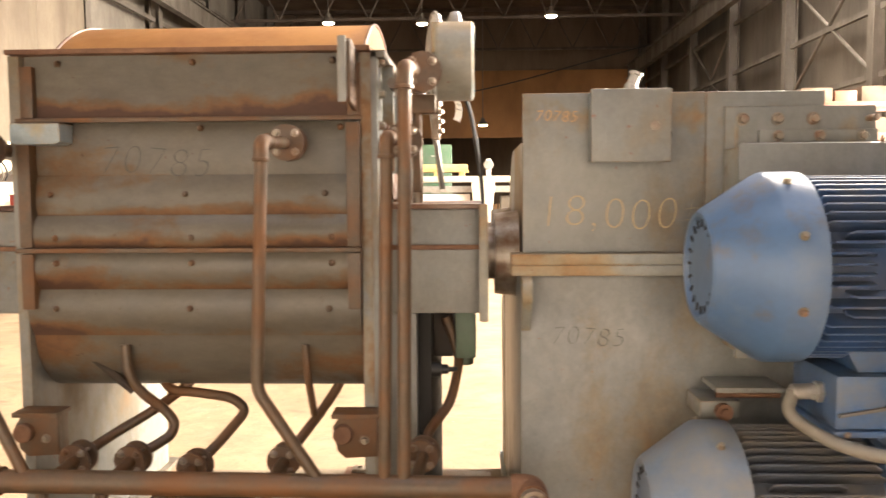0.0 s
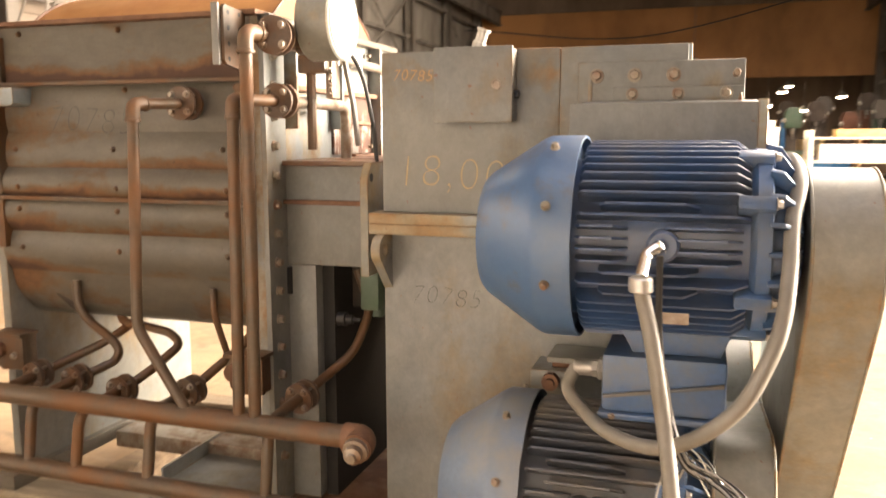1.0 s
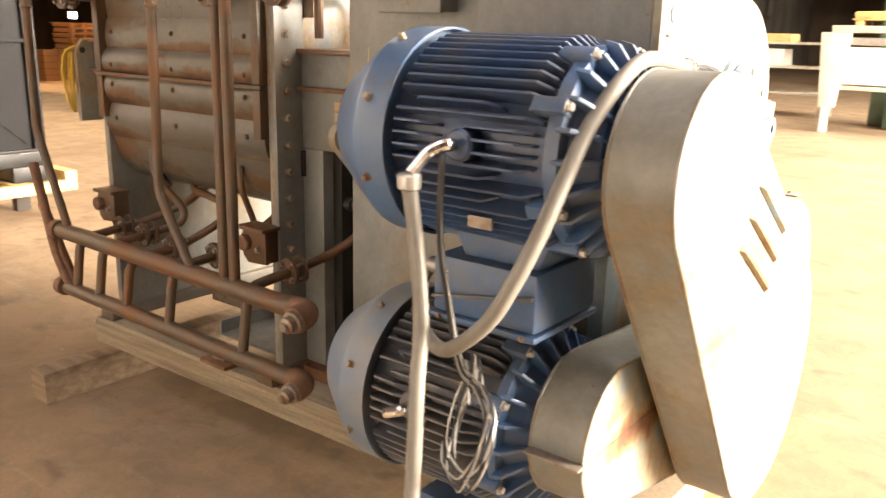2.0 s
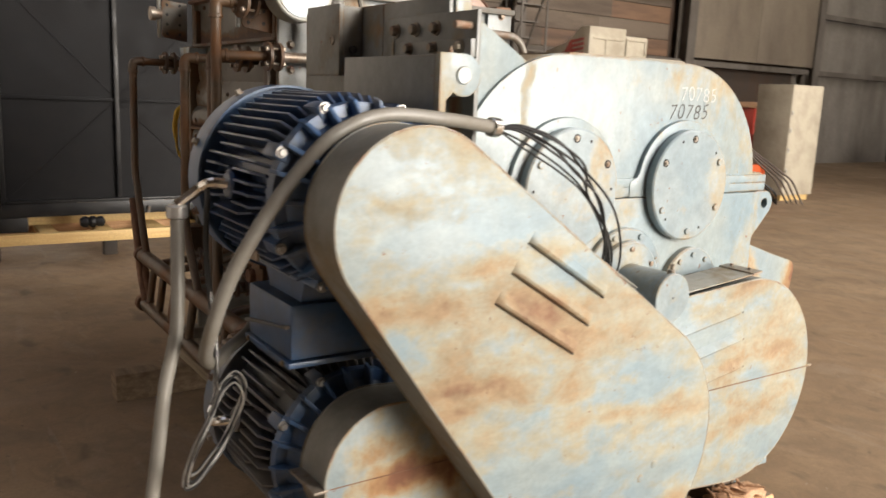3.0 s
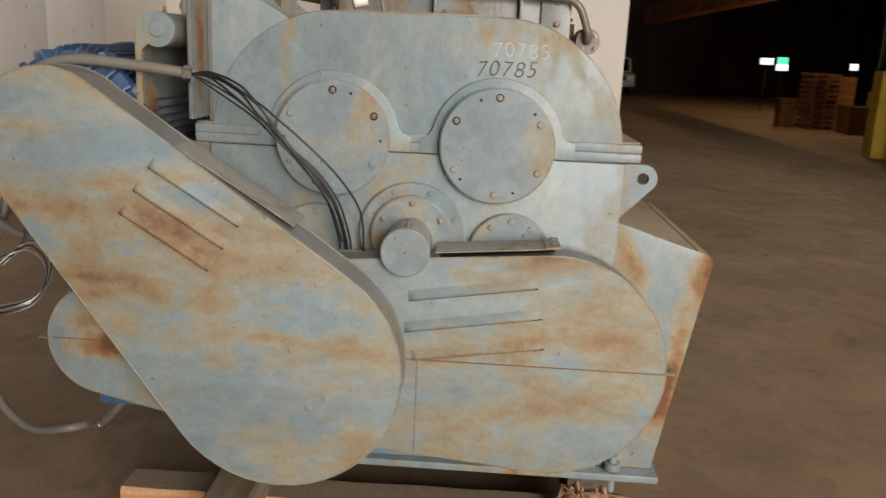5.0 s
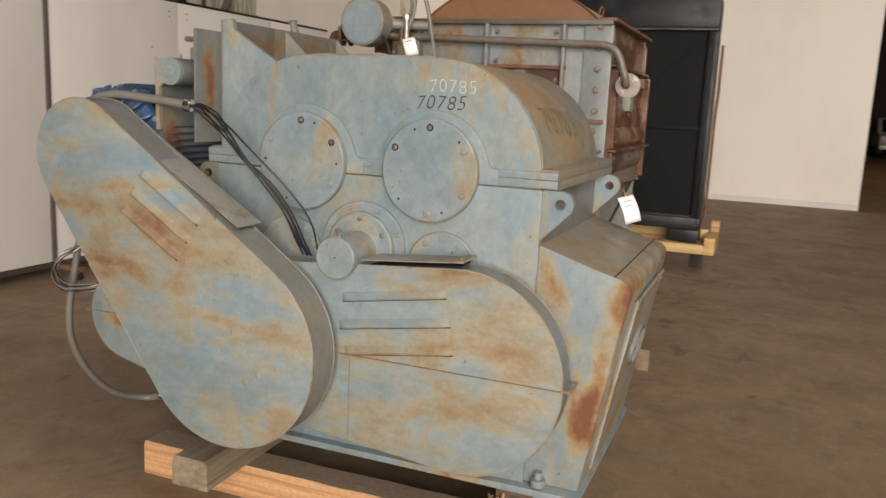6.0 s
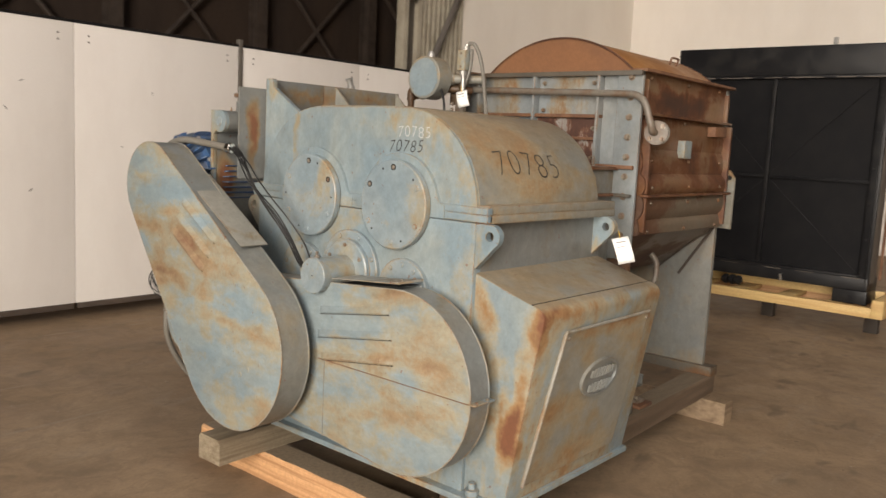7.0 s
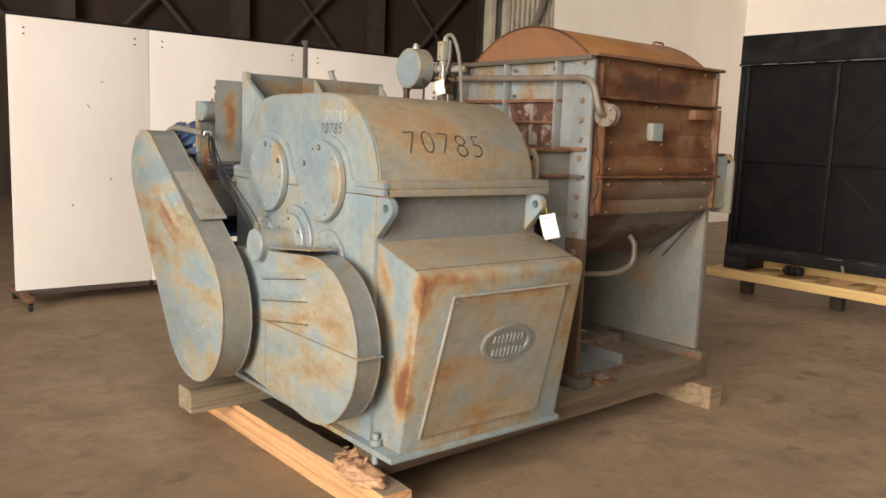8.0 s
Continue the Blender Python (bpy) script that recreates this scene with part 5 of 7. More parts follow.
        for y in (-0.675, -0.612):
            for z in (1.835, 1.882, 1.93, 1.977):
                part("bolt_hole", turned((x0 + 0.0142, y, z), (1, 0, 0), [(0, 0.0075), (0.0006, 0.0075)], 10), "hole_and_shade", br)
    # thin dark rod drawn for the line where jacket meets end plate
    part("junction_line", tube([(-2.44, 0.52, 1.145), (-2.44, 0.21, 0.866)], 0.0045, 0, 8), "soot_and_shade", t)
    part("hinge_stud", turned((-2.61, -0.70, 1.93), (0, -1, 0), [(0, 0.024), (0.03, 0.024), (0.03, 0.034), (0.055, 0.034)], 14), "flange_steel", t)
    part("latch_box", box(-1.96, -1.87, 0.556, 0.60, 1.57, 1.665, 0.004), "gear_paint", t)
    part("latch_stop", box(-2.40, -2.24, 0.56, 0.61, 1.70, 1.755, 0.004), "rust", t)
    part("side_pad", prism([(-2.505, 1.768), (-2.505, 1.71), (-2.49, 1.704), (-2.365, 1.704), (-2.35, 1.712), (-2.35, 1.768)], -0.64, -0.55, "y", 0.004), "cover_paint", t)
    for s in (-1, 1):
        part("end_stud", tube([(TX0, s * 0.4, 1.2), (TX0 - 0.14, s * 0.42, 1.19)], 0.012, 0, 8), "black", t)
    letters("70785", 0.132, "ink", (-2.271, -0.5678, 1.608), (1, 0, 0), (0, 0, 1), t, thin=0.0047, label="thin black marker number")
    # diagonal brace of the far end plate; the +y rod draws an edge line
    for s in (-1, 1):
        part("brace", tube([(TX0 + 0.06, s * 0.55, 1.17), (-2.22, s * 0.47, 0.90)], 0.015 if s < 0 else 0.008, 0, 8), "soot_and_shade", t)
    # support brackets bolted below the body
    for x in (-2.46, -1.46):
        octo = [(-0.068, 0.03), (-0.05, 0.058), (0.07, 0.058), (0.07, -0.062), (-0.03, -0.068), (-0.055, -0.045)]
        c = part("support_bracket", prism([(x + u, 0.80 + v) for u, v in octo], -0.64, -0.622, "y", 0.003), "pipe", t, "rusty bracket with cut corners")
        part("bracket_top", box(x - 0.07, x + 0.075, -0.655, -0.565, 0.859, 0.874, 0.003), "pipe", c)
        part("bracket_web", box(x + 0.05, x + 0.064, -0.62, -0.565, 0.738, 0.858, 0.003), "pipe", c)
        part("bracket_roller", cyl((x - 0.035, -0.665, 0.81), (x - 0.035, -0.57, 0.81), 0.030, 18, 0.004), "rust", c)
        bolt((x + 0.03, -0.64, 0.79), (0, -1, 0), 0.011, c, "bolt", 0.012)
    return t


trough()


# ---- steam piping ----
def flange_pair(p, d, r, parent, gap=0.03, mat="flange_rust_and_shade"):
    d = Vector(d).normalized()
    _, u, w = frame_of(d)
    p = Vector(p)
    for s in (-1, 1):
        f = part("flange", turned(p + d * (s * gap / 2 - (0.012 if s < 0 else 0)), d, [(0, r), (0.012, r)], 28), mat, parent)
    for k in range(4):
        a = math.pi / 4 + k * math.pi / 2
        q = p + (u * math.cos(a) + w * math.sin(a)) * r * 0.72
        part("flange_bolt", cyl(q - d * (gap / 2 + 0.022), q + d * (gap / 2 + 0.022), 0.005, 8), "flange_steel", parent)
        for s in (-1, 1):
            bolt(q + d * s * (gap / 2 + 0.012), d * s, 0.0095, parent, "flange_steel", 0.011)


def bent_pipe(points, r, parent, mat="pipe", name="riser"):
    """A screwed pipe with fatter elbow fittings at its sharp corners."""
    ob = part(name, tube(points, r, r * 1.9, 14), mat, parent)
    pts = [Vector(p) for p in points]
    for a, b, c in zip(pts, pts[1:], pts[2:]):
        u, w = (a - b).normalized(), (c - b).normalized()
        if u.angle(w) < radians(115):
            s = r * 2.7
            part("elbow", tube([b + u * s, b, b + w * s], r * 1.2, r * 1.9, 14), mat, ob)
            for d in (u, w):
                part("collar", cyl(b + d * (s - 0.004), b + d * (s + 0.008), r * 1.38, 16, 0.002), mat, ob)
    return ob


def piping():
    g = thing("steam_manifold", (-1.7, -0.86, 0.47), "rusty steel steam manifold with flanged branches", "pipe manifold")
    Y = -0.86
    part("upper_header", tube([(-2.46, Y, 0.735), (-0.965, Y, 0.722)], 0.034, 0, 18), "pipe", g)
    part("lower_header", tube([(-2.42, Y, 0.485), (-0.985, Y, 0.475)], 0.030, 0, 18), "pipe", g)
    for z, x, r in ((0.72, -0.945, 0.044), (0.475, -0.965, 0.04)):
        e = part("elbow", tube([(x - 0.045, Y, z), (x + 0.012, Y, z), (x + 0.012, Y - 0.05, z - 0.01)], r, 0.04, 18), "rust", g)
        part("plug", turned((x + 0.012, Y - 0.05, z - 0.01), (0.1, -1, -0.15), [(0, r * 0.85), (0.02, r * 0.85), (0.022, r * 0.6), (0.045, r * 0.6), (0.05, r * 0.35), (0.06, r * 0.3)], 12), "flange_steel", g)
    for z in (0.735, 0.485):
        part("end_cap", turned((-2.47, Y, z), (-1, 0, 0), [(-0.03, 0.04), (0.01, 0.04), (0.02, 0.03)], 16), "rust", g)
    # tall risers
    bent_pipe([(-1.655, -0.66, 1.70), (-1.672, Y, 1.693), (-1.70, Y, 1.0), (-1.53, Y, 0.74)], 0.0175, g)
    flange_pair((-1.652, -0.628, 1.702), (0, 1, 0), 0.055, g)
    part("nozzle", tube([(-1.652, -0.63, 1.702), (-1.652, -0.54, 1.702)], 0.022, 0, 12), "pipe", g)
    bent_pipe([(-1.30, -0.64, 1.705), (-1.327, Y, 1.70), (-1.345, Y, 0.73)], 0.0182, g)
    flange_pair((-1.297, -0.635, 1.705), (0, 1, 0), 0.054, g)
    part("nozzle", tube([(-1.297, -0.63, 1.705), (-1.293, -0.15, 1.705), (-1.293, -0.15, 1.5)], 0.02, 0.05, 12), "flange_steel", g)
    bent_pipe([(-1.245, -0.70, 1.892), (-1.277, Y, 1.89), (-1.289, Y, 0.73)], 0.0195, g)
    flange_pair((-1.238, -0.76, 1.888), (-0.2, 1, 0), 0.056, g)
    part("nozzle", tube([(-1.24, -0.74, 1.89), (-1.23, -0.5, 1.89), (-1.32, -0.44, 1.885)], 0.0215, 0.05, 12), "pipe", g)
    bent_pipe([(-2.555, -0.66, 1.69), (-2.54, Y, 1.69), (-2.56, Y, 1.15), (-2.38, Y, 0.76)], 0.0175, g)
    flange_pair((-2.56, -0.68, 1.69), (0, 1, 0), 0.054, g)
    part("nozzle", tube([(-2.56, -0.68, 1.69), (-2.56, -0.5, 1.69), (-2.42, -0.5, 1.69)], 0.02, 0.05, 12), "pipe", g)
    part("riser", tube([(-2.62, Y, 1.0), (-2.50, Y, 0.62), (-2.40, Y, 0.49)], 0.02, 0.05, 12), "rust", g)
    part("riser", tube([(-2.62, -0.84, 0.82), (-2.40, -0.84, 0.50)], 0.02, 0.05, 12), "rust", g)
    # low branches that rise from the lower header, pass a flange and run under the trough
    for x, z, run in ((-2.335, 0.725, [(-2.29, -0.5, 0.757), (-2.177, -0.428, 0.819), (-2.06, -0.40, 0.905), (-2.0, -0.36, 0.99)]),
                      (-2.16, 0.722, [(-2.08, -0.52, 0.765), (-2.072, -0.50, 0.80), (-2.10, -0.50, 0.84), (-2.17, -0.54, 0.915), (-2.202, -0.555, 0.98), (-2.206, -0.55, 1.07)]),
                      (-1.965, 0.70, [(-1.916, -0.528, 0.748), (-1.855, -0.428, 0.825), (-1.90, -0.428, 0.866), (-2.03, -0.428, 0.886), (-2.11, -0.42, 0.888), (-2.145, -0.40, 0.915), (-2.15, -0.4, 0.98)]),
                      (-1.68, 0.724, [(-1.63, -0.528, 0.79), (-1.60, -0.45, 0.825), (-1.543, -0.40, 0.91), (-1.52, -0.38, 1.0)]),
                      (-1.25, 0.745, [(-1.24, -0.46, 0.77), (-1.17, -0.38, 0.84), (-1.14, -0.30, 0.98), (-1.19, -0.30, 1.12)])):
        part("branch", tube([(x - 0.015, Y, 0.48), (x - 0.01, Y + 0.03, z - 0.02), (x, -0.64, z)], 0.0185, 0.05, 12), "pipe", g)
        flange_pair((x, -0.628, z), (0.12, 1, 0.05), 0.051, g)
        part("hose", tube([(x, -0.625, z), *run], 0.0165, 0.05, 12), "pipe", g)
    part("drop", tube([(-1.628, -0.55, 1.07), (-1.622, -0.555, 0.98), (-1.612, -0.50, 0.83)], 0.012, 0.03, 10), "pipe", g)
    # crossing pipe round the end plate
    part("crossing_pipe", tube([(-1.345, -0.50, 1.895), (-1.345, 0.60, 1.868), (-1.345, 0.655, 1.72), (-1.36, 0.655, 1.69), (-1.42, 0.655, 1.688)], 0.0175, 0.07, 14), "grey_pipe", g)
    flange_pair((-1.415, 0.655, 1.688), (1, 0.25, 0), 0.058, g, mat="grey_pipe")
    part("nozzle", tube([(-1.42, 0.655, 1.688), (-1.53, 0.65, 1.688), (-1.53, 0.55, 1.688)], 0.022, 0.04, 12), "trough_rust", g)
    part("drain", tube([(-1.99, 0.40, 1.02), (-1.99, 0.44, 0.98), (-1.99, 0.44, 0.86), (-1.85, 0.42, 0.81), (-1.47, 0.36, 0.83)], 0.016, 0.06, 12), "grey_pipe", g)
    return g


piping()


def pressure_switch():
    g = thing("pressure_switch", (-1.12, -0.6, 1.80), "grey round-bodied pressure switch with flexible conduit", "pressure switch")
    part("drum", turned((-1.20, -0.6, 1.942), (1, 0, 0.0), [(0, 0.112), (0.006, 0.117), (0.104, 0.117), (0.11, 0.112)], 36), "gear_top_paint", g)
    part("top_nub", turned((-1.145, -0.6, 2.055), (0, 0, 1), [(0, 0.022), (0.02, 0.02), (0.034, 0.012)], 14), "zinc", g)
    part("face_plate", turned((-1.09, -0.6, 1.942), (1, 0, 0), [(0, 0.105), (0.003, 0.103)], 32), "cover_paint", g)
    part("stem", turned((-1.20, -0.575, 1.945), (-0.55, 1, 0.0), [(0, 0.034), (0.03, 0.034), (0.03, 0.024), (0.05, 0.024), (0.05, 0.036), (0.085, 0.036), (0.085, 0.026), (0.13, 0.026), (0.13, 0.034), (0.16, 0.034), (0.16, 0.022), (0.26, 0.022)], 18), "gear_top_paint", g)
    part("clip", box(-1.17, -1.15, -0.713, -0.703, 1.925, 1.965, 0.002), "zinc", g)
    b = part("limit_box", box(-1.225, -1.18, -0.44, -0.385, 1.985, 2.095, 0.006), "gear_paint", g)
    part("cover_screw", turned((-1.18, -0.4125, 2.075), (1, 0, 0), [(0, 0.006), (0.004, 0.006)], 10), "bolt", b)
    part("cover_screw", turned((-1.18, -0.4125, 2.005), (1, 0, 0), [(0, 0.006), (0.004, 0.006)], 10), "bolt", b)
    part("box_stem", joined(cyl((-1.205, -0.41, 1.83), (-1.205, -0.41, 1.985), 0.013, 12), cyl((-1.205, -0.41, 1.96), (-1.205, -0.41, 1.985), 0.021, 8)), "zinc", g)
    part("valve_body", joined(box(-1.31, -1.21, -0.49, -0.435, 1.80, 1.86, 0.008), cyl((-1.26, -0.46, 1.80), (-1.26, -0.46, 1.93), 0.018, 12)), "pipe", g)
    part("valve_bracket", box(-1.225, -1.20, -0.455, -0.395, 1.72, 1.845, 0.004), "flange_steel", g)
    for z in (1.745, 1.775, 1.805):
        bolt((-1.20, -0.47, z), (1, -0.5, 0), 0.009, g, "flange_steel", 0.012)
    part("hose_nut", turned((-1.21, -0.40, 2.09), (0, 0.1, 1), [(0, 0.018), (0.02, 0.018), (0.022, 0.014), (0.035, 0.014)], 8), "zinc", g)
    part("flex_hose", hang([(-1.21, -0.40, 2.10), (-1.215, -0.385, 2.13), (-1.225, -0.35, 2.115), (-1.24, -0.315, 2.02), (-1.235, -0.28, 1.86), (-1.22, -0.25, 1.72), (-1.20, -0.25, 1.56)], 0.0105), "hose_grey", g)
    part("lead", hang([(-1.22, -0.37, 2.10), (-1.23, -0.385, 2.0), (-1.225, -0.41, 1.92), (-1.21, -0.43, 1.85)], 0.009), "hose_grey", g)
    part("lead", hang([(-1.14, -0.52, 1.90), (-1.10, -0.45, 1.80), (-1.07, -0.42, 1.62), (-1.06, -0.42, 1.50)], 0.007), "rubber", g)
    part("pipe_stub", tube([(-1.27, -0.47, 1.82), (-1.27, -0.47, 1.55)], 0.016, 0, 10), "pipe", g)
    return g


pressure_switch()


# ---- hoses, wires and tags ----
def conduits():
    g = thing("flexible_conduit", (-0.13, -1.33, 0.0), "limp grey flexible metal conduit hanging from the motor to the floor", "conduit", "motor conduits")
    top = Vector((-0.132, -1.33, 1.318))
    part("elbow", tube([gland_a, gland_a + Vector((-0.005, -0.035, 0.005)), gland_a + Vector((-0.03, -0.05, -0.01)), top], 0.013, 0.02, 10), "chrome", g)
    part("connector", cyl(top + Vector((0, 0, 0.002)), top - Vector((0, 0, 0.028)), 0.024, 16, 0.003), "zinc", g)
    part("hose", hang([top - Vector((0, 0, 0.02)), (-0.107, -1.338, 1.196), (-0.08, -1.351, 1.045), (-0.06, -1.384, 0.922), (-0.045, -1.409, 0.767), (-0.035, -1.432, 0.617), (-0.05, -1.44, 0.46), (-0.14, -1.44, 0.29), (-0.28, -1.43, 0.15), (-0.42, -1.39, 0.085),
                       (-0.44, -1.30, 0.10), (-0.35, -1.21, 0.15), (-0.25, -1.10, 0.26), (-0.21, -1.02, 0.355)], 0.0158, 12, 130), "hose_grey", g)
    part("connector", cyl((-0.345, -1.205, 0.155), (-0.325, -1.185, 0.172), 0.021, 14, 0.003), "chrome", g)
    k = thing("flexible_conduit", (0.1, -1.2, 1.0), "grey flexible conduit looped from terminal box over the belt guard", "conduit", "motor conduits")
    part("gland", cyl((-0.235, -1.045, 1.047), (-0.30, -1.047, 1.047), 0.02, 14, 0.003), "zinc", k)
    part("hose", hang([(-0.295, -1.047, 1.047), (-0.31, -1.07, 1.00), (-0.265, -1.115, 0.962), (-0.20, -1.19, 0.943), (-0.105, -1.256, 0.945), (-0.024, -1.303, 0.988), (0.059, -1.319, 1.065), (0.108, -1.308, 1.157), (0.135, -1.281, 1.239), (0.148, -1.225, 1.335), (0.155, -1.157, 1.425),
                       (0.172, -1.085, 1.50), (0.168, -0.97, 1.54), (0.155, -0.80, 1.533), (0.13, -0.655, 1.517)], 0.016, 12, 120), "hose_grey", k)
    part("end_connector", cyl((0.13, -0.66, 1.5175), (0.126, -0.632, 1.515), 0.024, 16, 0.003), "chrome", k)
    w = thing("wire_bundle", (0.1, -0.5, 1.2), "bundle of thin black motor wires trailing over the gearbox", "wires")
    for sag, side, foot in ((0.0, 0.0, 0.0), (0.010, 0.014, 0.018), (0.022, -0.006, -0.016), (0.040, 0.010, 0.006)):
        part("wire", hang([(0.126, -0.635, 1.515), (0.145, -0.575, 1.522 - sag * 0.4), (0.172 + side, -0.485, 1.492 - sag), (0.190 + side, -0.425 + side, 1.437 - sag), (0.193 - side, -0.355 - side, 1.352 - sag * 0.4), (0.165 - side, -0.285 + side, 1.262 - sag * 0.2),
                           (0.125, -0.225 + foot, 1.165), (0.08, -0.20 + foot, 1.06), (0.03, -0.20 + foot, 1.0)], 0.0034, 6, 64), "rubber", w)
    part("wire", hang([(0.126, -0.635, 1.515), (0.14, -0.56, 1.505), (0.165, -0.45, 1.455), (0.18, -0.37, 1.40), (0.175, -0.28, 1.325), (0.14, -0.20, 1.235), (0.095, -0.145, 1.13), (0.045, -0.14, 1.0)], 0.0034, 6, 56), "rubber", w)
    for j in (0.0, 0.014):
        part("wire", hang([(0.126, -0.635, 1.512), (0.135, -0.56, 1.482 - j), (0.16, -0.46, 1.425 - j), (0.18, -0.385, 1.36 - j * 0.5), (0.165, -0.30, 1.262), (0.125, -0.23 + j, 1.15), (0.06, -0.205 + j, 1.03)], 0.0028, 6, 48), "rubber", w)
    s = thing("wire_bundle", (0.0, -1.3, 0.9), "tangle of bare silver and black lead wires hanging by the motor", "wires")
    part("cable", hang([(-0.10, -1.27, 1.355), (-0.098, -1.276, 1.24), (-0.092, -1.274, 1.153), (-0.074, -1.267, 1.04), (-0.055, -1.27, 0.971)], 0.007, 8, 24), "rubber", s)
    for i in range(8):
        a = i * 2.4
        loop = [(-0.085, -1.272, 1.12), (-0.064, -1.267, 1.0), (-0.03, -1.278, 0.925), (0.03, -1.30, 0.905), (0.08, -1.335, 0.875), (0.09, -1.37, 0.815), (0.06, -1.375, 0.75), (0.02, -1.345, 0.725), (-0.04, -1.30, 0.722), (-0.075, -1.255, 0.745),
                (-0.08, -1.222, 0.80), (-0.06, -1.205, 0.875), (-0.035, -1.235, 0.925), (0.0, -1.275, 0.92), (0.03, -1.31, 0.885)][:15 if i % 3 else 10]
        pts = []
        for n, p in enumerate(loop):
            r, turn = 0.005 + 0.002 * min(n, 6), a + 0.3 * n
            pts.append(Vector(p) + Vector((r * math.cos(turn), 0.4 * r * math.sin(turn), r * math.sin(turn))))
        part("wire", hang(pts, 0.0023, 6, 84), "zinc" if i % 2 else "rubber", s)
    part("elbow", tube([gland_b, gland_b + Vector((0, -0.03, 0.0)), gland_b + Vector((-0.035, -0.045, -0.012))], 0.013, 0.02, 10), "chrome", motor_b)


conduits()
g = thing("yellow_cord", (-2.81, -0.53, 1.49), "yellow electric cord looped over the saddle lug", "cord")
for k in range(3):
    d = 0.012 * k
    part("loop", tube([(-2.835 + d, -0.46, 1.475 + d), (-2.835 + d, -0.555 - d, 1.46), (-2.832 + d, -0.575 - d, 1.36), (-2.835 + d, -0.57, 1.23 - d), (-2.835 + d, -0.545, 1.20 - d), (-2.838 + d, -0.55, 1.34), (-2.84 + d, -0.54, 1.452)], 0.006, 0.03, 8), "yellow", g)


def tag(at, right, up, label, w, h):
    g = thing("paper_tag", at, label, "tag")
    at, right, up = Vector(at), Vector(right).normalized(), Vector(up).normalized()
    n = right.cross(up)
    bm = bmesh.new()
    rows = []
    for i in range(7):
        s = i / 6
        bow = 0.016 * math.sin(s * math.pi * 0.9)
        rows.append([bm.verts.new(at - up * (0.03 + h * s) + right * (w * q + 0.01 * s) + n * bow) for q in (-0.5, -0.2, 0.2, 0.5)])
    for a, b in zip(rows, rows[1:]):
        for k in range(3):
            bm.faces.new((a[k], a[k + 1], b[k + 1], b[k]))
    ob = part("paper", bm, "tag", g)
    sm = ob.modifiers.new("thick", "SOLIDIFY")
    sm.thickness = 0.0008
    part("string", hang([at, at - up * 0.02 + n * 0.004, at - up * 0.04], 0.0015, 5, 8), "yellow", g)
    for i in range(3):
        q = at - up * (0.05 + h * 0.18 * i) + n * 0.014
        part("writing_bar", tube([q - right * w * 0.3, q + right * w * 0.28], 0.0016, 0, 5), "ink", g)
    return g


tag((-0.895, 0.765, 1.245), (-0.6, 0.8, 0.25), (-0.02, -0.3, 1), "white paper tag tied to a lifting lug", 0.072, 0.115)
tag((-1.16, -0.385, 1.90), (-0.35, 0.9, 0.25), (-0.1, -0.25, 1), "white paper tag tied to the valve", 0.062, 0.09)


# ---- timbers under the mixer ----
def timber(name, p, q, width, z0, z1, mat, label, split=0.0):
    p, q = Vector(p), Vector(q)
    d = (q - p).normalized()
    n = Vector((-d.y, d.x))
    rng = random.Random(int(p.x * 97 + q.y * 31))
    bm = bmesh.new()
    rows = []
    steps = 14
    for i in range(steps + 1):
        c = p.lerp(q, i / steps)
        j = [rng.uniform(-0.0025, 0.0025) for _ in range(6)]
        rows.append([bm.verts.new((*(c + n * (width / 2 * s + j[k])), z + j[k] * (1 if z > z0 else 0))) for k, (s, z) in enumerate(((-1, z0), (1, z0), (1, z1 - 0.012), (0.88, z1), (-0.88, z1), (-1, z1 - 0.012)))])
    for a, b in zip(rows, rows[1:]):
        for k in range(6):
            bm.faces.new((a[k], a[(k + 1) % 6], b[(k + 1) % 6], b[k]))
    bm.faces.new(rows[0])
    bm.faces.new(rows[-1])
    bmesh.ops.recalc_face_normals(bm, faces=bm.faces[:])
    return solid(name, bm, mat, label, "timber", "timber cribbing")


timber("timber_runner", (-2.60, -0.585), (0.30, -0.515), 0.15, 0.136, 0.25, "grey_wood", "grey weathered timber runner under the mixer")
timber("timber_runner", (-2.58, 0.53), (-0.02, 0.63), 0.15, 0.136, 0.25, "dark_wood", "dark timber runner with a splintered end")
timber("cross_timber", (-0.012, -0.945), (-0.03, 0.86), 0.145, 0.0, 0.135, "trodden_wood", "pale pine cross timber lying on the floor")
timber("cross_timber", (-2.45, -1.02), (-2.45, 0.76), 0.12, 0.0, 0.135, "old_wood", "short weathered block timber on the floor")
# splinters at the broken runner end
rng = random.Random(3)
sp = thing("splintered_wood", (0.0, 0.62, 0.136), "splintered orange wood chunk crushed under the base plate", "wood")
bm = bmesh.new()
bmesh.ops.create_icosphere(bm, subdivisions=4, radius=1.0)
for v in bm.verts:
    d = v.co.copy()
    lump = 1 + 0.22 * noise.noise(d * 2.1) + 0.13 * noise.noise(d * 5.3 + Vector((3, 1, 2))) + 0.08 * noise.noise(Vector((d.x * 3, d.y * 16, d.z * 9)))
    v.co = Vector((0.015 + d.x * 0.075 * lump, 0.655 + d.y * 0.15 * lump, max(0.136, 0.158 + d.z * 0.045 * lump)))
part("crushed_lump", bm, "raw_wood", sp)
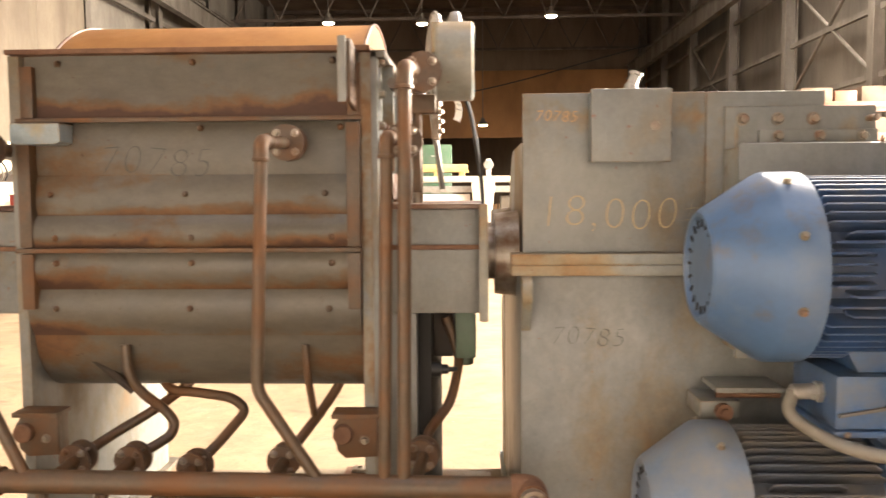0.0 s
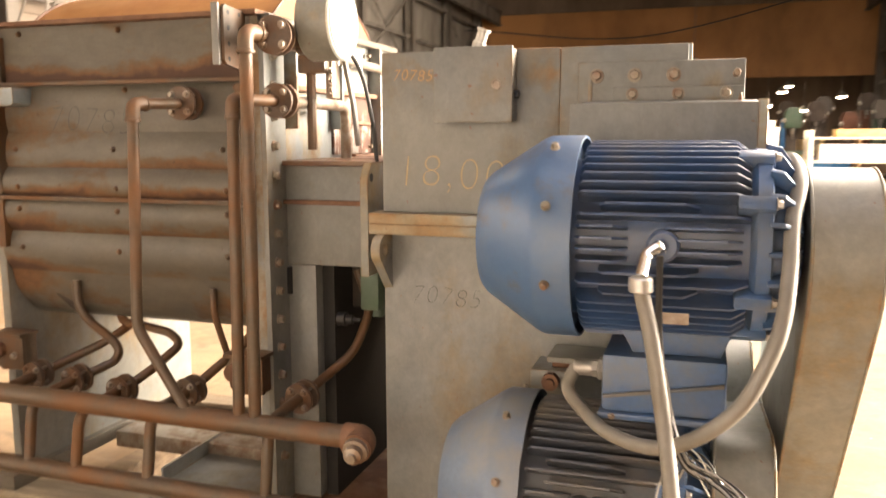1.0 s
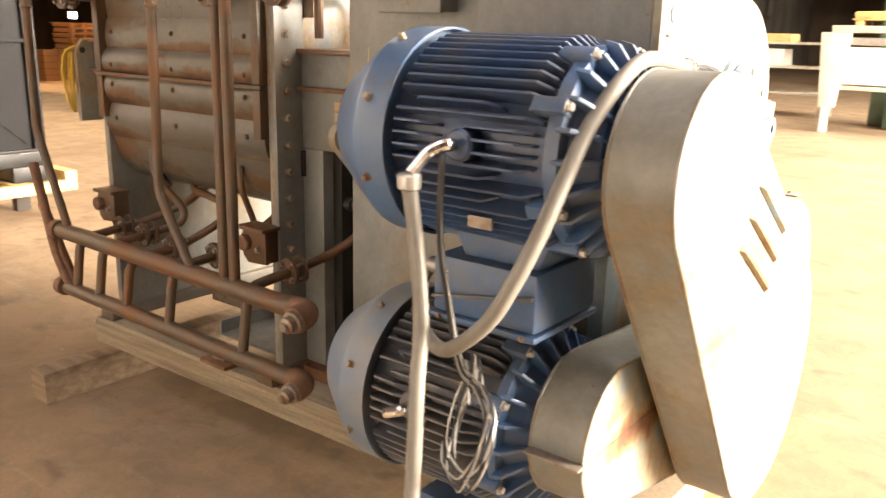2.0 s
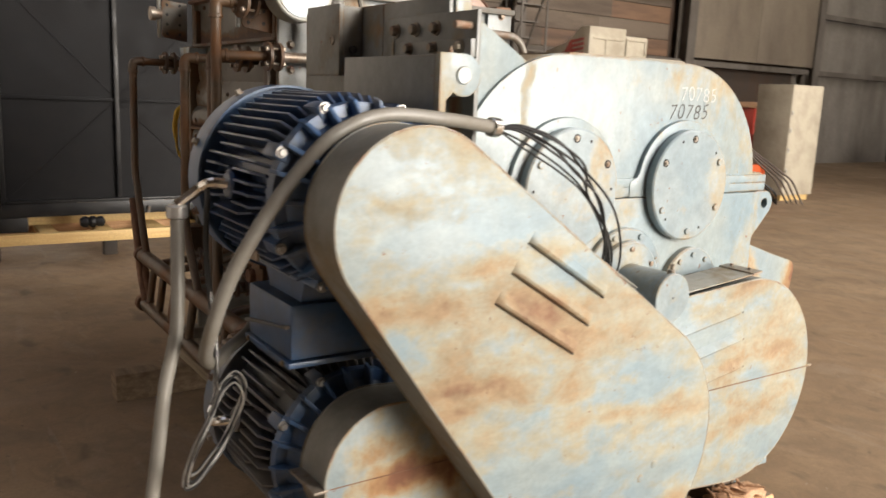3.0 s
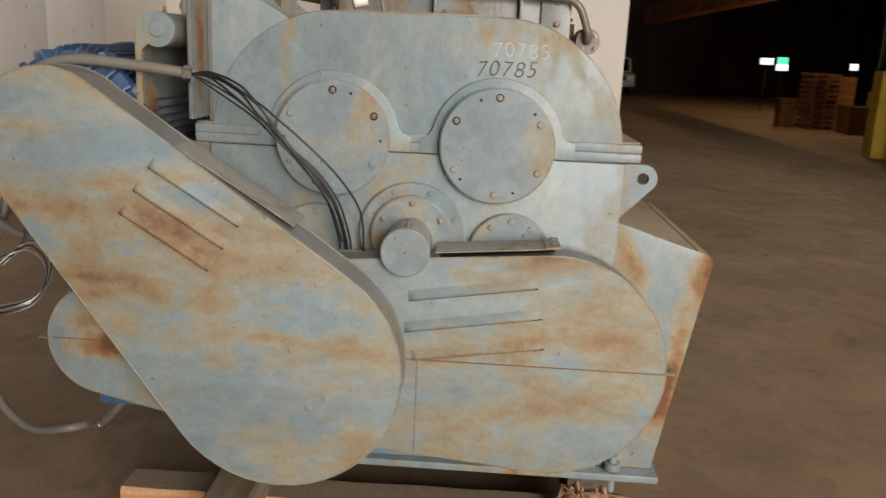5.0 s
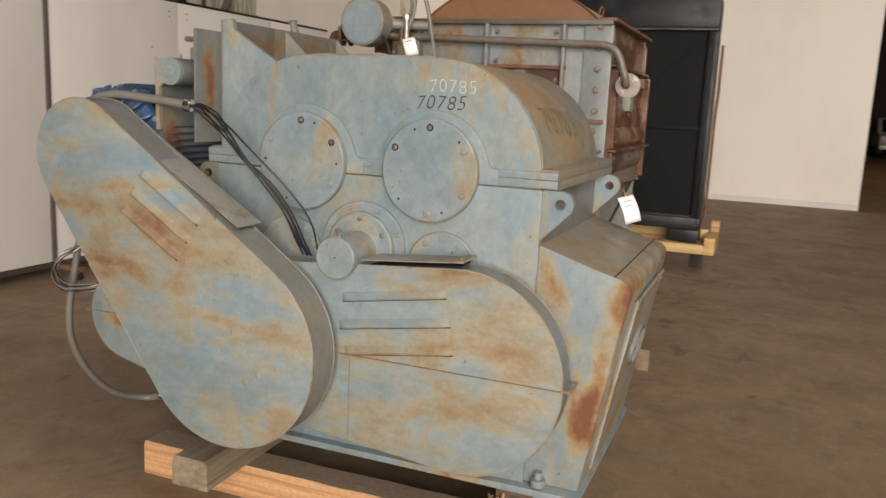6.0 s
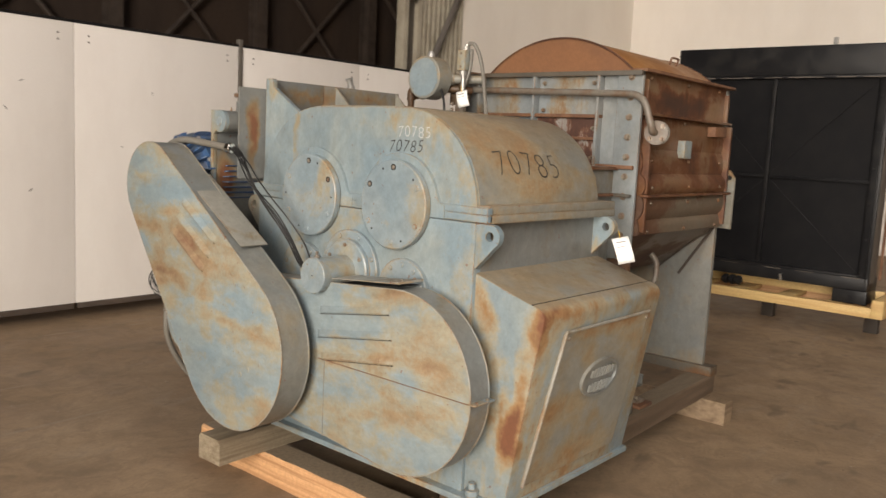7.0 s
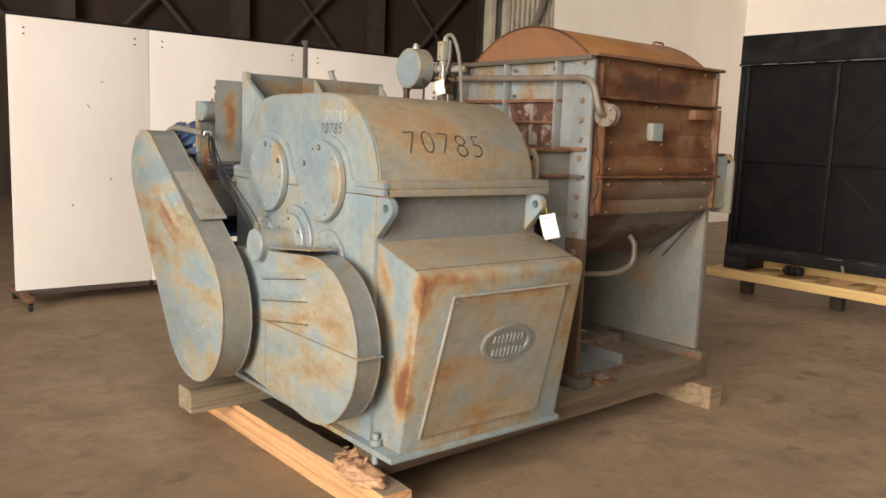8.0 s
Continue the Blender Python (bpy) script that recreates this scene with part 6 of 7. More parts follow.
for i in range(30):
    a = Vector((rng.uniform(-0.03, 0.06), 0.62 + rng.uniform(-0.09, 0.1), rng.uniform(0.142, 0.235)))
    b = a + Vector((rng.uniform(0.02, 0.07), rng.uniform(-0.04, 0.04), rng.uniform(-0.03, 0.012)))
    part("splinter", turned(a, b - a, [(0, 0.006), ((b - a).length * 0.6, 0.005), ((b - a).length, 0.001)], 5), "raw_wood", sp)
for x, y, w in ((-1.72, -0.60, 0.16), (-1.62, 0.56, 0.14)):
    pl = thing("steel_pad", (x, y, 0.25), "rusty steel pad bolted to the timber runner", "steel plate", "runner pads")
    part("plate", box(x - w / 2, x + w / 2, y - 0.06, y + 0.06, 0.251, 0.268, 0.003), "rust", pl)
    part("clamp", box(x - w / 4, x + w / 4, y - 0.03, y + 0.03, 0.2685, 0.285, 0.003), "flange_steel", pl)
    bolt((x, y, 0.285), (0, 0, 1), 0.01, pl)
solid("drip_tray", joined(box(-1.98, -1.50, -0.42, 0.42, 0.252, 0.262, 0.003), box(-1.98, -1.97, -0.42, 0.42, 0.26, 0.32), box(-1.51, -1.50, -0.42, 0.42, 0.26, 0.32)), "dull_gear_paint", "grey sheet-metal tray under the trough", "tray")
solid("floor_beam", box(-2.44, -1.44, -0.12, 0.04, 0.24, 0.31, 0.004), "flange_steel", "dull steel cross beam under the trough", "beam")


# ---- the hall ----
def hall():
    solid("floor", box(-46, 20.3, -15, 52, -0.2, 0), "floor", "stained brown-grey concrete floor of an industrial hall", "floor", kind="structure")
    # the gaps in this deck are added to let the overhead fill lamps through
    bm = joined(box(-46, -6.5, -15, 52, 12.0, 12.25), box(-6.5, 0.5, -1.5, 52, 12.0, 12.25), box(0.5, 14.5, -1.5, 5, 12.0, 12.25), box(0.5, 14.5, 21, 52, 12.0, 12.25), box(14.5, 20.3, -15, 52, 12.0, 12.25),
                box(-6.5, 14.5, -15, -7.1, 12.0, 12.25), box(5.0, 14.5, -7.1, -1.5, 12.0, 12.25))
    solid("ceiling", bm, "gable_siding", "sooty dark metal roof deck with openings added for fill lamps", "ceiling", kind="structure")
    solid("wall_east", box(9.0, 9.3, 15.6, 52, 0, 12), "siding", "dusty tan sheet-metal wall behind steel columns", "wall", kind="structure")
    # side bay added out of view so the door light stands farther off
    solid("wall_side_bay", box(9.3, 16.3, 15.6, 15.9, 0, 12), "siding", "dusty tan sheet-metal wall added to close an unseen side bay", "wall", kind="structure")
    bm = joined(box(16.0, 16.3, -15, 2.5, 0, 12), box(16.0, 16.3, 2.5, 13.9, 9.5, 12), box(16.0, 16.3, 13.9, 15.6, 0, 12))
    solid("wall_door", bm, "siding", "sheet-metal wall with a wide open door to daylight", "wall", kind="structure")
    solid("wall_north", box(-46, 20.3, 52, 52.3, 0, 12), "gable_siding", "dark end wall of the hall", "wall", kind="structure")
    solid("wall_north_upper", box(-12.8, 9, 45, 45.2, 4.7, 8.6), "orange_siding", "rust-orange lit cross wall hung above the bay", "wall", kind="structure")
    solid("wall_north_gable", box(-12.8, 9, 45, 45.2, 8.62, 12), "gable_siding", "dark corrugated gable above the bay", "wall", kind="structure")
    solid("wall_south", box(-46, 20.3, -15.3, -15, 0, 12), "dark_siding", "sooty brown corrugated wall", "wall", kind="structure")
    solid("wall_far_west", box(-46.3, -46, -15, 52, 0, 12), "dark_siding", "dark end wall of the neighbouring bay", "wall", kind="structure")
    solid("wall_west", box(-13.1, -12.8, 20, 52, 0, 12), "concrete", "stained grey concrete panel wall", "wall", kind="structure")
    near = solid("wall_west_near", box(-13.1, -12.8, 8.5, 19.999, 0, 12), "brown_concrete", "rust-stained brown panel wall", "wall", kind="structure")
    boards = random.Random(12)
    for k in range(13):
        z = 1.2 + 0.40 * k
        cut = boards.uniform(10.2, 13.0)
        part("board", box(-12.799, -12.76 + boards.uniform(-0.01, 0.012), 8.55, cut, z, z + 0.385, 0.004), boards.choice(("wall_board", "wall_board", "rust_board")), near)
        part("board", box(-12.799, -12.76 + boards.uniform(-0.01, 0.012), cut + 0.008, 14.55, z, z + 0.385, 0.004), boards.choice(("wall_board", "rust_board", "wall_board")), near)
    part("cladding_panel", box(-12.33, -12.29, 14.95, 17.6, 2.8, 7.4, 0.004), "tan_panel", near, "large dusty tan cladding sheet")
    part("cladding_panel", box(-12.33, -12.29, 17.61, 20.2, 2.8, 7.4, 0.004), "tan_panel", near, "large dusty tan cladding sheet")
    solid("wall_white_sheet", box(-13.95, -13.8, -6.3, 2.85, 0.0, 7.5), "white_wall", "tall off-white sheeted wall", "wall", kind="structure")
    solid("wall_white_return", box(-13.8, -8.1, -6.3, -6.15, 0.0, 7.5), "white_wall", "off-white sheeted return wall in shade", "wall", kind="structure")
    solid("baseboard", box(-13.798, -13.77, -6.15, 2.85, 0.0, 0.11), "white_panel", "white kick board along the sheeted wall", "baseboard", kind="structure")


hall()


def i_column(x, y, h, mat, label, group, along="y"):
    g = thing("steel_column", (x, y, 0), label, "column", group)
    for s in (-1, 1):
        if along == "y":
            part("column_flange", box(x - 0.15, x + 0.15, y + s * 0.17 - 0.012, y + s * 0.17 + 0.012, 0, h), mat, g)
        else:
            part("column_flange", box(x + s * 0.17 - 0.012, x + s * 0.17 + 0.012, y - 0.15, y + 0.15, 0, h), mat, g)
    part("web", box(x - 0.012, x + 0.012, y - 0.158, y + 0.158, 0, h) if along == "y" else box(x - 0.158, x + 0.158, y - 0.012, y + 0.012, 0, h), mat, g)
    return g


def side_bays(x, s, y0, count, mat, group, label):
    """Columns, girts and bracing along one long wall."""
    for k in range(count):
        y = y0 + 5.5 * k
        i_column(x, y, 11.9, mat, label, group, "x")
    for k in range(count - 1):
        y = y0 + 5.5 * k
        for z in (2.6, 4.2, 5.8, 7.6, 9.4):
            solid("wall_girt", box(x - 0.06, x + 0.06, y + 0.2, y + 5.3, z, z + 0.14), mat, "horizontal steel girt between columns", "girt", group + " girts", "structure")
        if k % 2 == 1:
            for z0, z1 in ((4.35, 7.6), (7.6, 4.35)):
                solid("wall_brace", tube([(x, y + 0.2, z0), (x, y + 5.3, z1)], 0.05, 0, 8), mat, "diagonal steel wall brace", "brace", group + " braces", "structure")
    solid("crane_girder", joined(box(x - s * 0.7 - 0.14, x - s * 0.7 + 0.14, y0 - 1, y0 + 5.5 * count, 8.0, 8.05), box(x - s * 0.7 - 0.02, x - s * 0.7 + 0.02, y0 - 1, y0 + 5.5 * count, 8.05, 8.75),
                                 box(x - s * 0.7 - 0.14, x - s * 0.7 + 0.14, y0 - 1, y0 + 5.5 * count, 8.75, 8.8)), mat, "long riveted crane runway girder", "girder", "", "structure")


side_bays(8.6, 1, 11.5, 7, "grey_steel", "east columns", "dusty grey steel wall column")
side_bays(-12.4, -1, 9.3, 7, "grey_steel", "west columns", "dusty grey steel wall column")
for k in range(5):
    y = 10 + 8.5 * k
    t = thing("roof_truss", (-2, y, 9.6), "dark steel roof truss spanning the hall", "truss", "roof trusses")
    part("bottom_chord", box(-12.6, 8.8, y - 0.06, y + 0.06, 9.6, 9.74), "dark_steel", t)
    part("top_chord", box(-12.6, 8.8, y - 0.06, y + 0.06, 11.8, 12.0), "dark_steel", t)
    for j in range(10):
        x = -12.4 + 2.12 * j
        part("web_member", tube([(x, y, 9.67), (x + 1.06, y, 11.75)], 0.05, 0, 6), "dark_steel", t)
        part("web_member", tube([(x + 1.06, y, 11.75), (x + 2.12, y, 9.67)], 0.05, 0, 6), "dark_steel", t)
# the last two hang unseen in the dark bay, added for its fill lights
for x, y, z in ((2.23, 32.2, 9.0), (-3.38, 33.4, 9.0), (-0.6, 42.0, 5.2), (-7.5, 33.0, 9.0), (2.3, 27.0, 9.4), (4.4, 46.0, 4.25), (4.1, 45.8, 3.95), (7.1, 46.0, 3.65), (3.4, 46.5, 3.2), (5.3, 46.5, 2.95), (-21.0, 9.5, 6.95), (-29.0, 12.5, 6.95)):
    l = thing("high_bay_lamp", (x, y, z), "glowing high-bay lamp hanging from the roof", "ceiling lamp", "high-bay lamps")
    part("shade", turned((x, y, z), (0, 0, 1), [(0, 0.27), (0.12, 0.24), (0.26, 0.11), (0.4, 0.09)], 20), "grey_steel", l)
    part("lens", turned((x, y, z - 0.07), (0, 0, 1), [(0, 0.13), (0.04, 0.22), (0.068, 0.25)], 20), "lamp_glow", l)
    part("stem", cyl((x, y, z + 0.4), (x, y, 12.0), 0.02, 8), "grey_steel", l)
solid("sagging_cable", hang([(-12.4, 40, 7.2), (-3, 43, 6.9), (8.5, 40, 9.2)], 0.035, 6, 24), "rubber", "dark cable slung across the hall", "cable")

# dark bay beyond the white wall
for x, y in ((-14.0, 7.98), (-12.55, 8.1)):
    g = i_column(x, y, 9.0, "grey_steel" if x < -13 else "dark_steel", "steel column with a yellow-painted foot", "yellow-footed columns", "x")
    part("yellow_guard", joined(box(x - 0.19, x + 0.19, y - 0.185, y - 0.16, 0, 2.35 if x > -13 else 1.67), box(x + 0.17, x + 0.195, y - 0.16, y + 0.17, 0, 2.35 if x > -13 else 1.67)), "yellow", g, "yellow-painted column guard")
    if x > -13:
        part("flange_paint", box(x + 0.176, x + 0.192, y - 0.16, y + 0.16, 2.352, 8.9, 0.002), "old_yellow", g, "flaking yellow paint on the flange")
solid("bay_crane_girder", joined(box(-40, -13.5, 7.9, 8.1, 3.55, 4.3), box(-40, -13.5, 7.75, 8.25, 3.5, 3.56)), "girder_orange", "orange crane girder running into the dark bay", "girder", "", "structure")
for x, y, z, w, col in ((-30, 10.9, 1.9, 0.5, "white"), (-30, 11.5, 1.95, 0.4, "green"), (-30, 11.5, 1.7, 0.45, "white"), (-30, 14.2, 1.83, 0.3, "white"), (-30, 15.3, 1.8, 0.25, "white"), (-30, 16.4, 1.8, 0.3, "white")):
    if "glow_" + col not in M:
        M["glow_" + col] = glow("lit_sign_" + col, {"white": (0.9, 0.97, 1.0), "green": (0.1, 0.8, 0.45)}[col], 1.6)
    g = thing("lit_sign", (x, y, z), "small bright backlit sign deep in the dark bay", "sign", "bay lights")
    part("face", box(x, x + 0.02, y - w / 2, y + w / 2, z - 0.12, z + 0.12, 0.004), "glow_" + col, g)
    part("case", box(x - 0.1, x - 0.002, y - w / 2 - 0.02, y + w / 2 + 0.02, z - 0.14, z + 0.14, 0.004), "dark_steel", g)
    part("post", cyl((x - 0.05, y, 0), (x - 0.05, y, z - 0.14), 0.03, 8), "dark_steel", g)


def crate(x, y, w, d, h, mat, label):
    g = thing("crate", (x, y, 0), label, "crate", "crates in the bay")
    n = max(3, int(h / 0.16))
    for k in range(n):
        z = h * k / n
        part("board", box(x - d / 2, x + d / 2, y - w / 2, y - w / 2 + 0.02, z, z + h / n - 0.012), mat, g)
        part("board", box(x + d / 2 - 0.02, x + d / 2, y - w / 2 + 0.021, y + w / 2, z, z + h / n - 0.012), mat, g)
    part("box", box(x - d / 2 + 0.021, x + d / 2 - 0.021, y - w / 2 + 0.021, y + w / 2, 0, h - 0.02), "dark_steel", g)


pal = thing("pallet_stack", (-21.8, 9.8, 0), "tall stack of empty wooden pallets in the dark bay", "pallet stack")
for k in range(11):
    z, dx = 0.145 * k, 0.03 * math.sin(k * 2.3)
    part("pallet", joined(*[box(-22.3 + dx, -21.3 + dx, 9.42 + 0.34 * i, 9.51 + 0.34 * i, z, z + 0.09, 0.003) for i in range(3)],
                          *[box(-22.3 + dx + 0.22 * i, -22.18 + dx + 0.22 * i, 9.40 + dx, 10.2 + dx, z + 0.091, z + 0.115) for i in range(5)]), "wood", pal)
crate(-23.6, 11.1, 0.7, 0.7, 1.5, "wood", "tall brown wooden box in the dark bay")
crate(-20.2, 10.3, 0.8, 0.8, 0.75, "orange_siding", "orange wooden box in the dark bay")
crate(-22.0, 12.1, 1.2, 1.0, 1.1, "wood", "brown wooden crate in the dark bay")
crate(-21.65, 8.86, 0.42, 0.42, 0.85, "orange_siding", "orange drum-height box in the dark bay")


def pickup():
    x, y = -41.5, 6.7
    g = thing("pickup_truck", (x, y, 0), "tan pickup truck parked deep in the bay", "truck")
    prof = [(x + 1.9, 0.45), (x + 2.0, 0.7), (x + 1.95, 1.05), (x + 0.9, 1.15), (x + 0.35, 1.85), (x - 1.2, 1.9), (x - 1.45, 1.2), (x - 3.0, 1.2), (x - 3.05, 0.5)]
    b = part("body", prism(prof, y - 0.95, y + 0.95, "y", 0.06), "cream", g)
    part("windscreen", prism([(x + 0.87, 1.2), (x + 0.42, 1.8), (x + 0.40, 1.8), (x + 0.85, 1.2)], y - 0.8, y + 0.8, "y"), "black", b)
    part("grille", box(x + 1.97, x + 2.02, y - 0.5, y + 0.5, 0.72, 0.98, 0.01), "dark_steel", b)
    for s in (-1, 1):
        part("headlight", box(x + 1.97, x + 2.03, y + s * 0.72 - 0.15, y + s * 0.72 + 0.15, 0.76, 0.96, 0.02), "white_panel", b)
        part("window", box(x - 1.0, x + 0.4, y + s * 0.955 - 0.004, y + s * 0.955 + 0.004, 1.25, 1.75), "black", b)
        for xx in (x + 1.2, x - 2.1):
            w = part("wheel", turned((xx, y + s * 0.96, 0.36), (0, -s, 0), [(0, 0.30), (0.03, 0.36), (0.2, 0.36), (0.23, 0.30)], 24), "rubber", g)
            part("rim", turned((xx, y + s * 0.97, 0.36), (0, -s, 0), [(0, 0.18), (0.03, 0.2)], 16), "zinc", w)
    part("bumper", box(x + 1.95, x + 2.1, y - 0.95, y + 0.95, 0.42, 0.62, 0.03), "zinc", g)


pickup()


# ---- things round the mixer ----
def radiator():
    X = -5.72
    r = thing("radiator_unit", (-5.9, -0.27, 0.2), "large black radiator unit with a fine mesh core", "radiator")
    part("core", box(X - 0.2, X - 0.04, -1.15, 0.64, 0.57, 2.36), "core", r)
    bm = bmesh.new()
    ridge = [(X - (0.034 if k % 2 else 0.039), -1.145 + 0.01 * k) for k in range(178)]
    low, high = [[bm.verts.new((x, y, z)) for x, y in ridge] for z in (0.573, 2.357)]
    for k in range(len(ridge) - 1):
        bm.faces.new((low[k], low[k + 1], high[k + 1], high[k]))
    part("fin_sheet", bm, "core", r)
    for y0, y1 in ((-1.25, -1.15), (0.64, 0.73)):
        part("side_post", box(X - 0.26, X, y0, y1, 0.50, 2.36, 0.008), "black", r)
        part("post_flange", box(X + 0.001, X + 0.028, y0 + 0.06, y0 + 0.066, 0.52, 2.34, 0.001), "black", r)
    # sheen of the glossy side face, put in as a grey plate
    part("side_plate", box(X - 0.24, X - 0.03, 0.731, 0.736, 0.52, 2.33, 0.001), "grey_steel", r, "side plate greyed for the sheen on its glossy face")
    part("drain_pipe", tube([(X - 0.30, 0.76, 2.25), (X - 0.30, 0.76, 1.75), (X - 0.32, 0.75, 1.60), (X - 0.33, 0.75, 0.53)], 0.014, 0.05, 10), "rust", r)
    part("top_tank", box(X - 0.34, X + 0.02, -1.25, 0.73, 2.385, 2.66, 0.015), "black", r)
    part("top_flange", box(X - 0.34, X + 0.035, -1.25, 0.73, 2.3605, 2.3845, 0.004), "black", r)
    part("bottom_tank", box(X - 0.34, X + 0.02, -1.25, 0.73, 0.45, 0.57, 0.015), "black", r)
    for y0, y1 in ((-1.25, -1.0), (0.44, 0.73)):
        part("foot", box(X - 0.34, X + 0.015, y0, y1, 0.3265, 0.4495, 0.006), "black", r)
    part("rail", box(X - 0.02, X + 0.03, -1.15, 0.64, 0.571, 0.59, 0.003), "black", r)
    part("mullion", box(X - 0.026, X + 0.006, -0.285, -0.25, 0.591, 2.36, 0.003), "black", r)
    part("transom", box(X - 0.026, X - 0.006, -1.15, -0.286, 1.42, 1.45, 0.003), "core", r)
    part("transom", box(X - 0.026, X - 0.006, -0.249, 0.64, 1.42, 1.45, 0.003), "core", r)
    for a, b in (((-1.12, 2.33), (-0.30, 1.48)), ((-0.23, 1.40), (0.60, 0.62)), ((-0.23, 1.48), (0.6, 2.3)), ((-1.12, 0.62), (-0.30, 1.40))):
        part("brace_wire", tube([(X - 0.022, a[0], a[1]), (X - 0.022, b[0], b[1])], 0.0022, 0, 6), "black", r)
    for y in (-1.225, 0.665):
        for k in range(6):
            bolt((X, y, 0.6 + 0.32 * k), (1, 0, 0), 0.010, r, "black", 0.012)
    for k in range(9):
        y = -1.22 + 0.215 * k
        part("seam_strip", box(X + 0.0355, X + 0.038, y, y + 0.10 + 0.06 * (k % 3), 2.362, 2.369 + 0.003 * (k % 2)), "grey_steel", r, "scraped bare metal edge")
    for k, y in enumerate((-0.62, -0.2, 0.1, 0.5)):
        part("seam_strip", box(X + 0.0205, X + 0.0225, y, y + 0.16, 0.561 - 0.003 * (k % 2), 0.566), "grey_steel", r, "scraped bare metal edge")
    part("drain_cock", cyl((X + 0.012, -0.03, 0.455), (X + 0.045, -0.03, 0.51), 0.012, 10), "zinc", r)
    part("outlet", turned((X + 0.0, -0.60, 0.39), (0, 1, 0), [(0, 0.03), (0.03, 0.05), (0.06, 0.05), (0.062, 0.03), (0.09, 0.05), (0.12, 0.05), (0.122, 0.03), (0.15, 0.046), (0.18, 0.046), (0.2, 0.02)], 16), "black", r)
    part("lift_pin", cyl((X - 0.12, 0.2, 2.66), (X - 0.12, 0.2, 2.74), 0.02, 10), "zinc", r)
    p = thing("pallet", (-5.9, -0.27, 0), "long pale wooden skid under the radiator", "pallet")
    part("front_board", box(X + 0.04, X + 0.12, -1.38, 0.80, 0.235, 0.325, 0.004), "yellow_wood", p)
    part("back_board", box(X - 0.52, X - 0.42, -1.38, 0.80, 0.235, 0.325, 0.004), "wood", p)
    for k in range(5):
        y = -1.36 + 0.44 * k
        part("deck_board", box(X - 0.42, X + 0.039, y, y + 0.14, 0.285, 0.324, 0.003), "yellow_wood", p)
    part("end_block", box(X - 0.5, X + 0.12, 0.801, 0.90, 0.235, 0.40, 0.006), "yellow_wood", p)
    part("corner_block", box(X - 0.5, X - 0.38, 0.82, 0.90, 0.401, 0.52, 0.006), "wood", p)
    part("back_stop", box(X - 0.41, X - 0.36, -1.36, 0.80, 0.325, 0.42, 0.004), "yellow_wood", p)
    # support blocks added here, blackened for the shadow below the skid
    for y in (-1.30, -0.33, 0.64):
        part("foot_block", box(X - 0.52, X - 0.43, y, y + 0.12, 0.0, 0.234, 0.004), "soot_and_shade", p)


M["yellow_wood"] = material("yellow_pine_board", (0.56, 0.39, 0.16), 0.65, 0, (0.45, 0.28, 0.11), 0.4, 6, (1, 0.15, 3), 0.08, 70, 0.25)
radiator()

for x0, x1 in ((-0.78, 0.35), (-2.335, -0.784), (-3.9, -2.385), (-5.46, -3.904), (-6.7, -5.464)):
    p = thing("partition_panel", ((x0 + x1) / 2, -4.1, 0), "white rolling partition panel with scuffs and small screw holes", "partition panel", "white partition panels")
    part("panel", box(x0, x1, -4.12, -4.08, 0.13, 2.39, 0.003), "white_panel", p)
    part("top_rail", box(x0, x1, -4.125, -4.075, 2.391, 2.415, 0.003), "black", p)
    for x in (x0 + 0.12, x1 - 0.12):
        for z in (2.30, 2.25):
            part("screw", turned((x, -4.08, z), (0, 1, 0), [(0, 0.009), (0.003, 0.006)], 8), "dark_steel", p)
    part("base_rail", box(x0 + 0.02, x1 - 0.02, -4.13, -4.07, 0.085, 0.13, 0.003), "dark_steel", p)
    scuffs = random.Random(int(x0 * 50))
    for _ in range(4):
        sx, sz = scuffs.uniform(x0 + 0.2, x1 - 0.2), scuffs.uniform(0.4, 2.1)
        part("scuff", tube([(sx, -4.079, sz), (sx + scuffs.uniform(-0.03, 0.03), -4.079, sz + scuffs.uniform(0.01, 0.05))], scuffs.uniform(0.002, 0.006), 0, 6), "grey_steel", p)
for x in (0.30, -2.36, -5.46):
    p = thing("caster_dolly", (x, -4.1, 0), "rusty steel bar with casters under the partition", "dolly", "partition dollies")
    part("foot_bar", box(x - 0.03, x + 0.03, -4.45, -3.78, 0.075, 0.115, 0.004), "rust", p)
    for y in (-3.82, -4.41):
        part("caster", turned((x - 0.014, y, 0.036), (1, 0, 0), [(0, 0.034), (0.028, 0.034)], 16), "rubber", p)
        part("fork", box(x - 0.022, x + 0.022, y - 0.012, y + 0.012, 0.05, 0.076, 0.002), "dark_steel", p)
g = thing("partition_post", (-2.36, -4.1, 0.13), "slim steel post between partition panels", "post")
part("post", box(-2.38, -2.34, -4.125, -4.07, 0.131, 2.46, 0.004), "grey_steel", g)


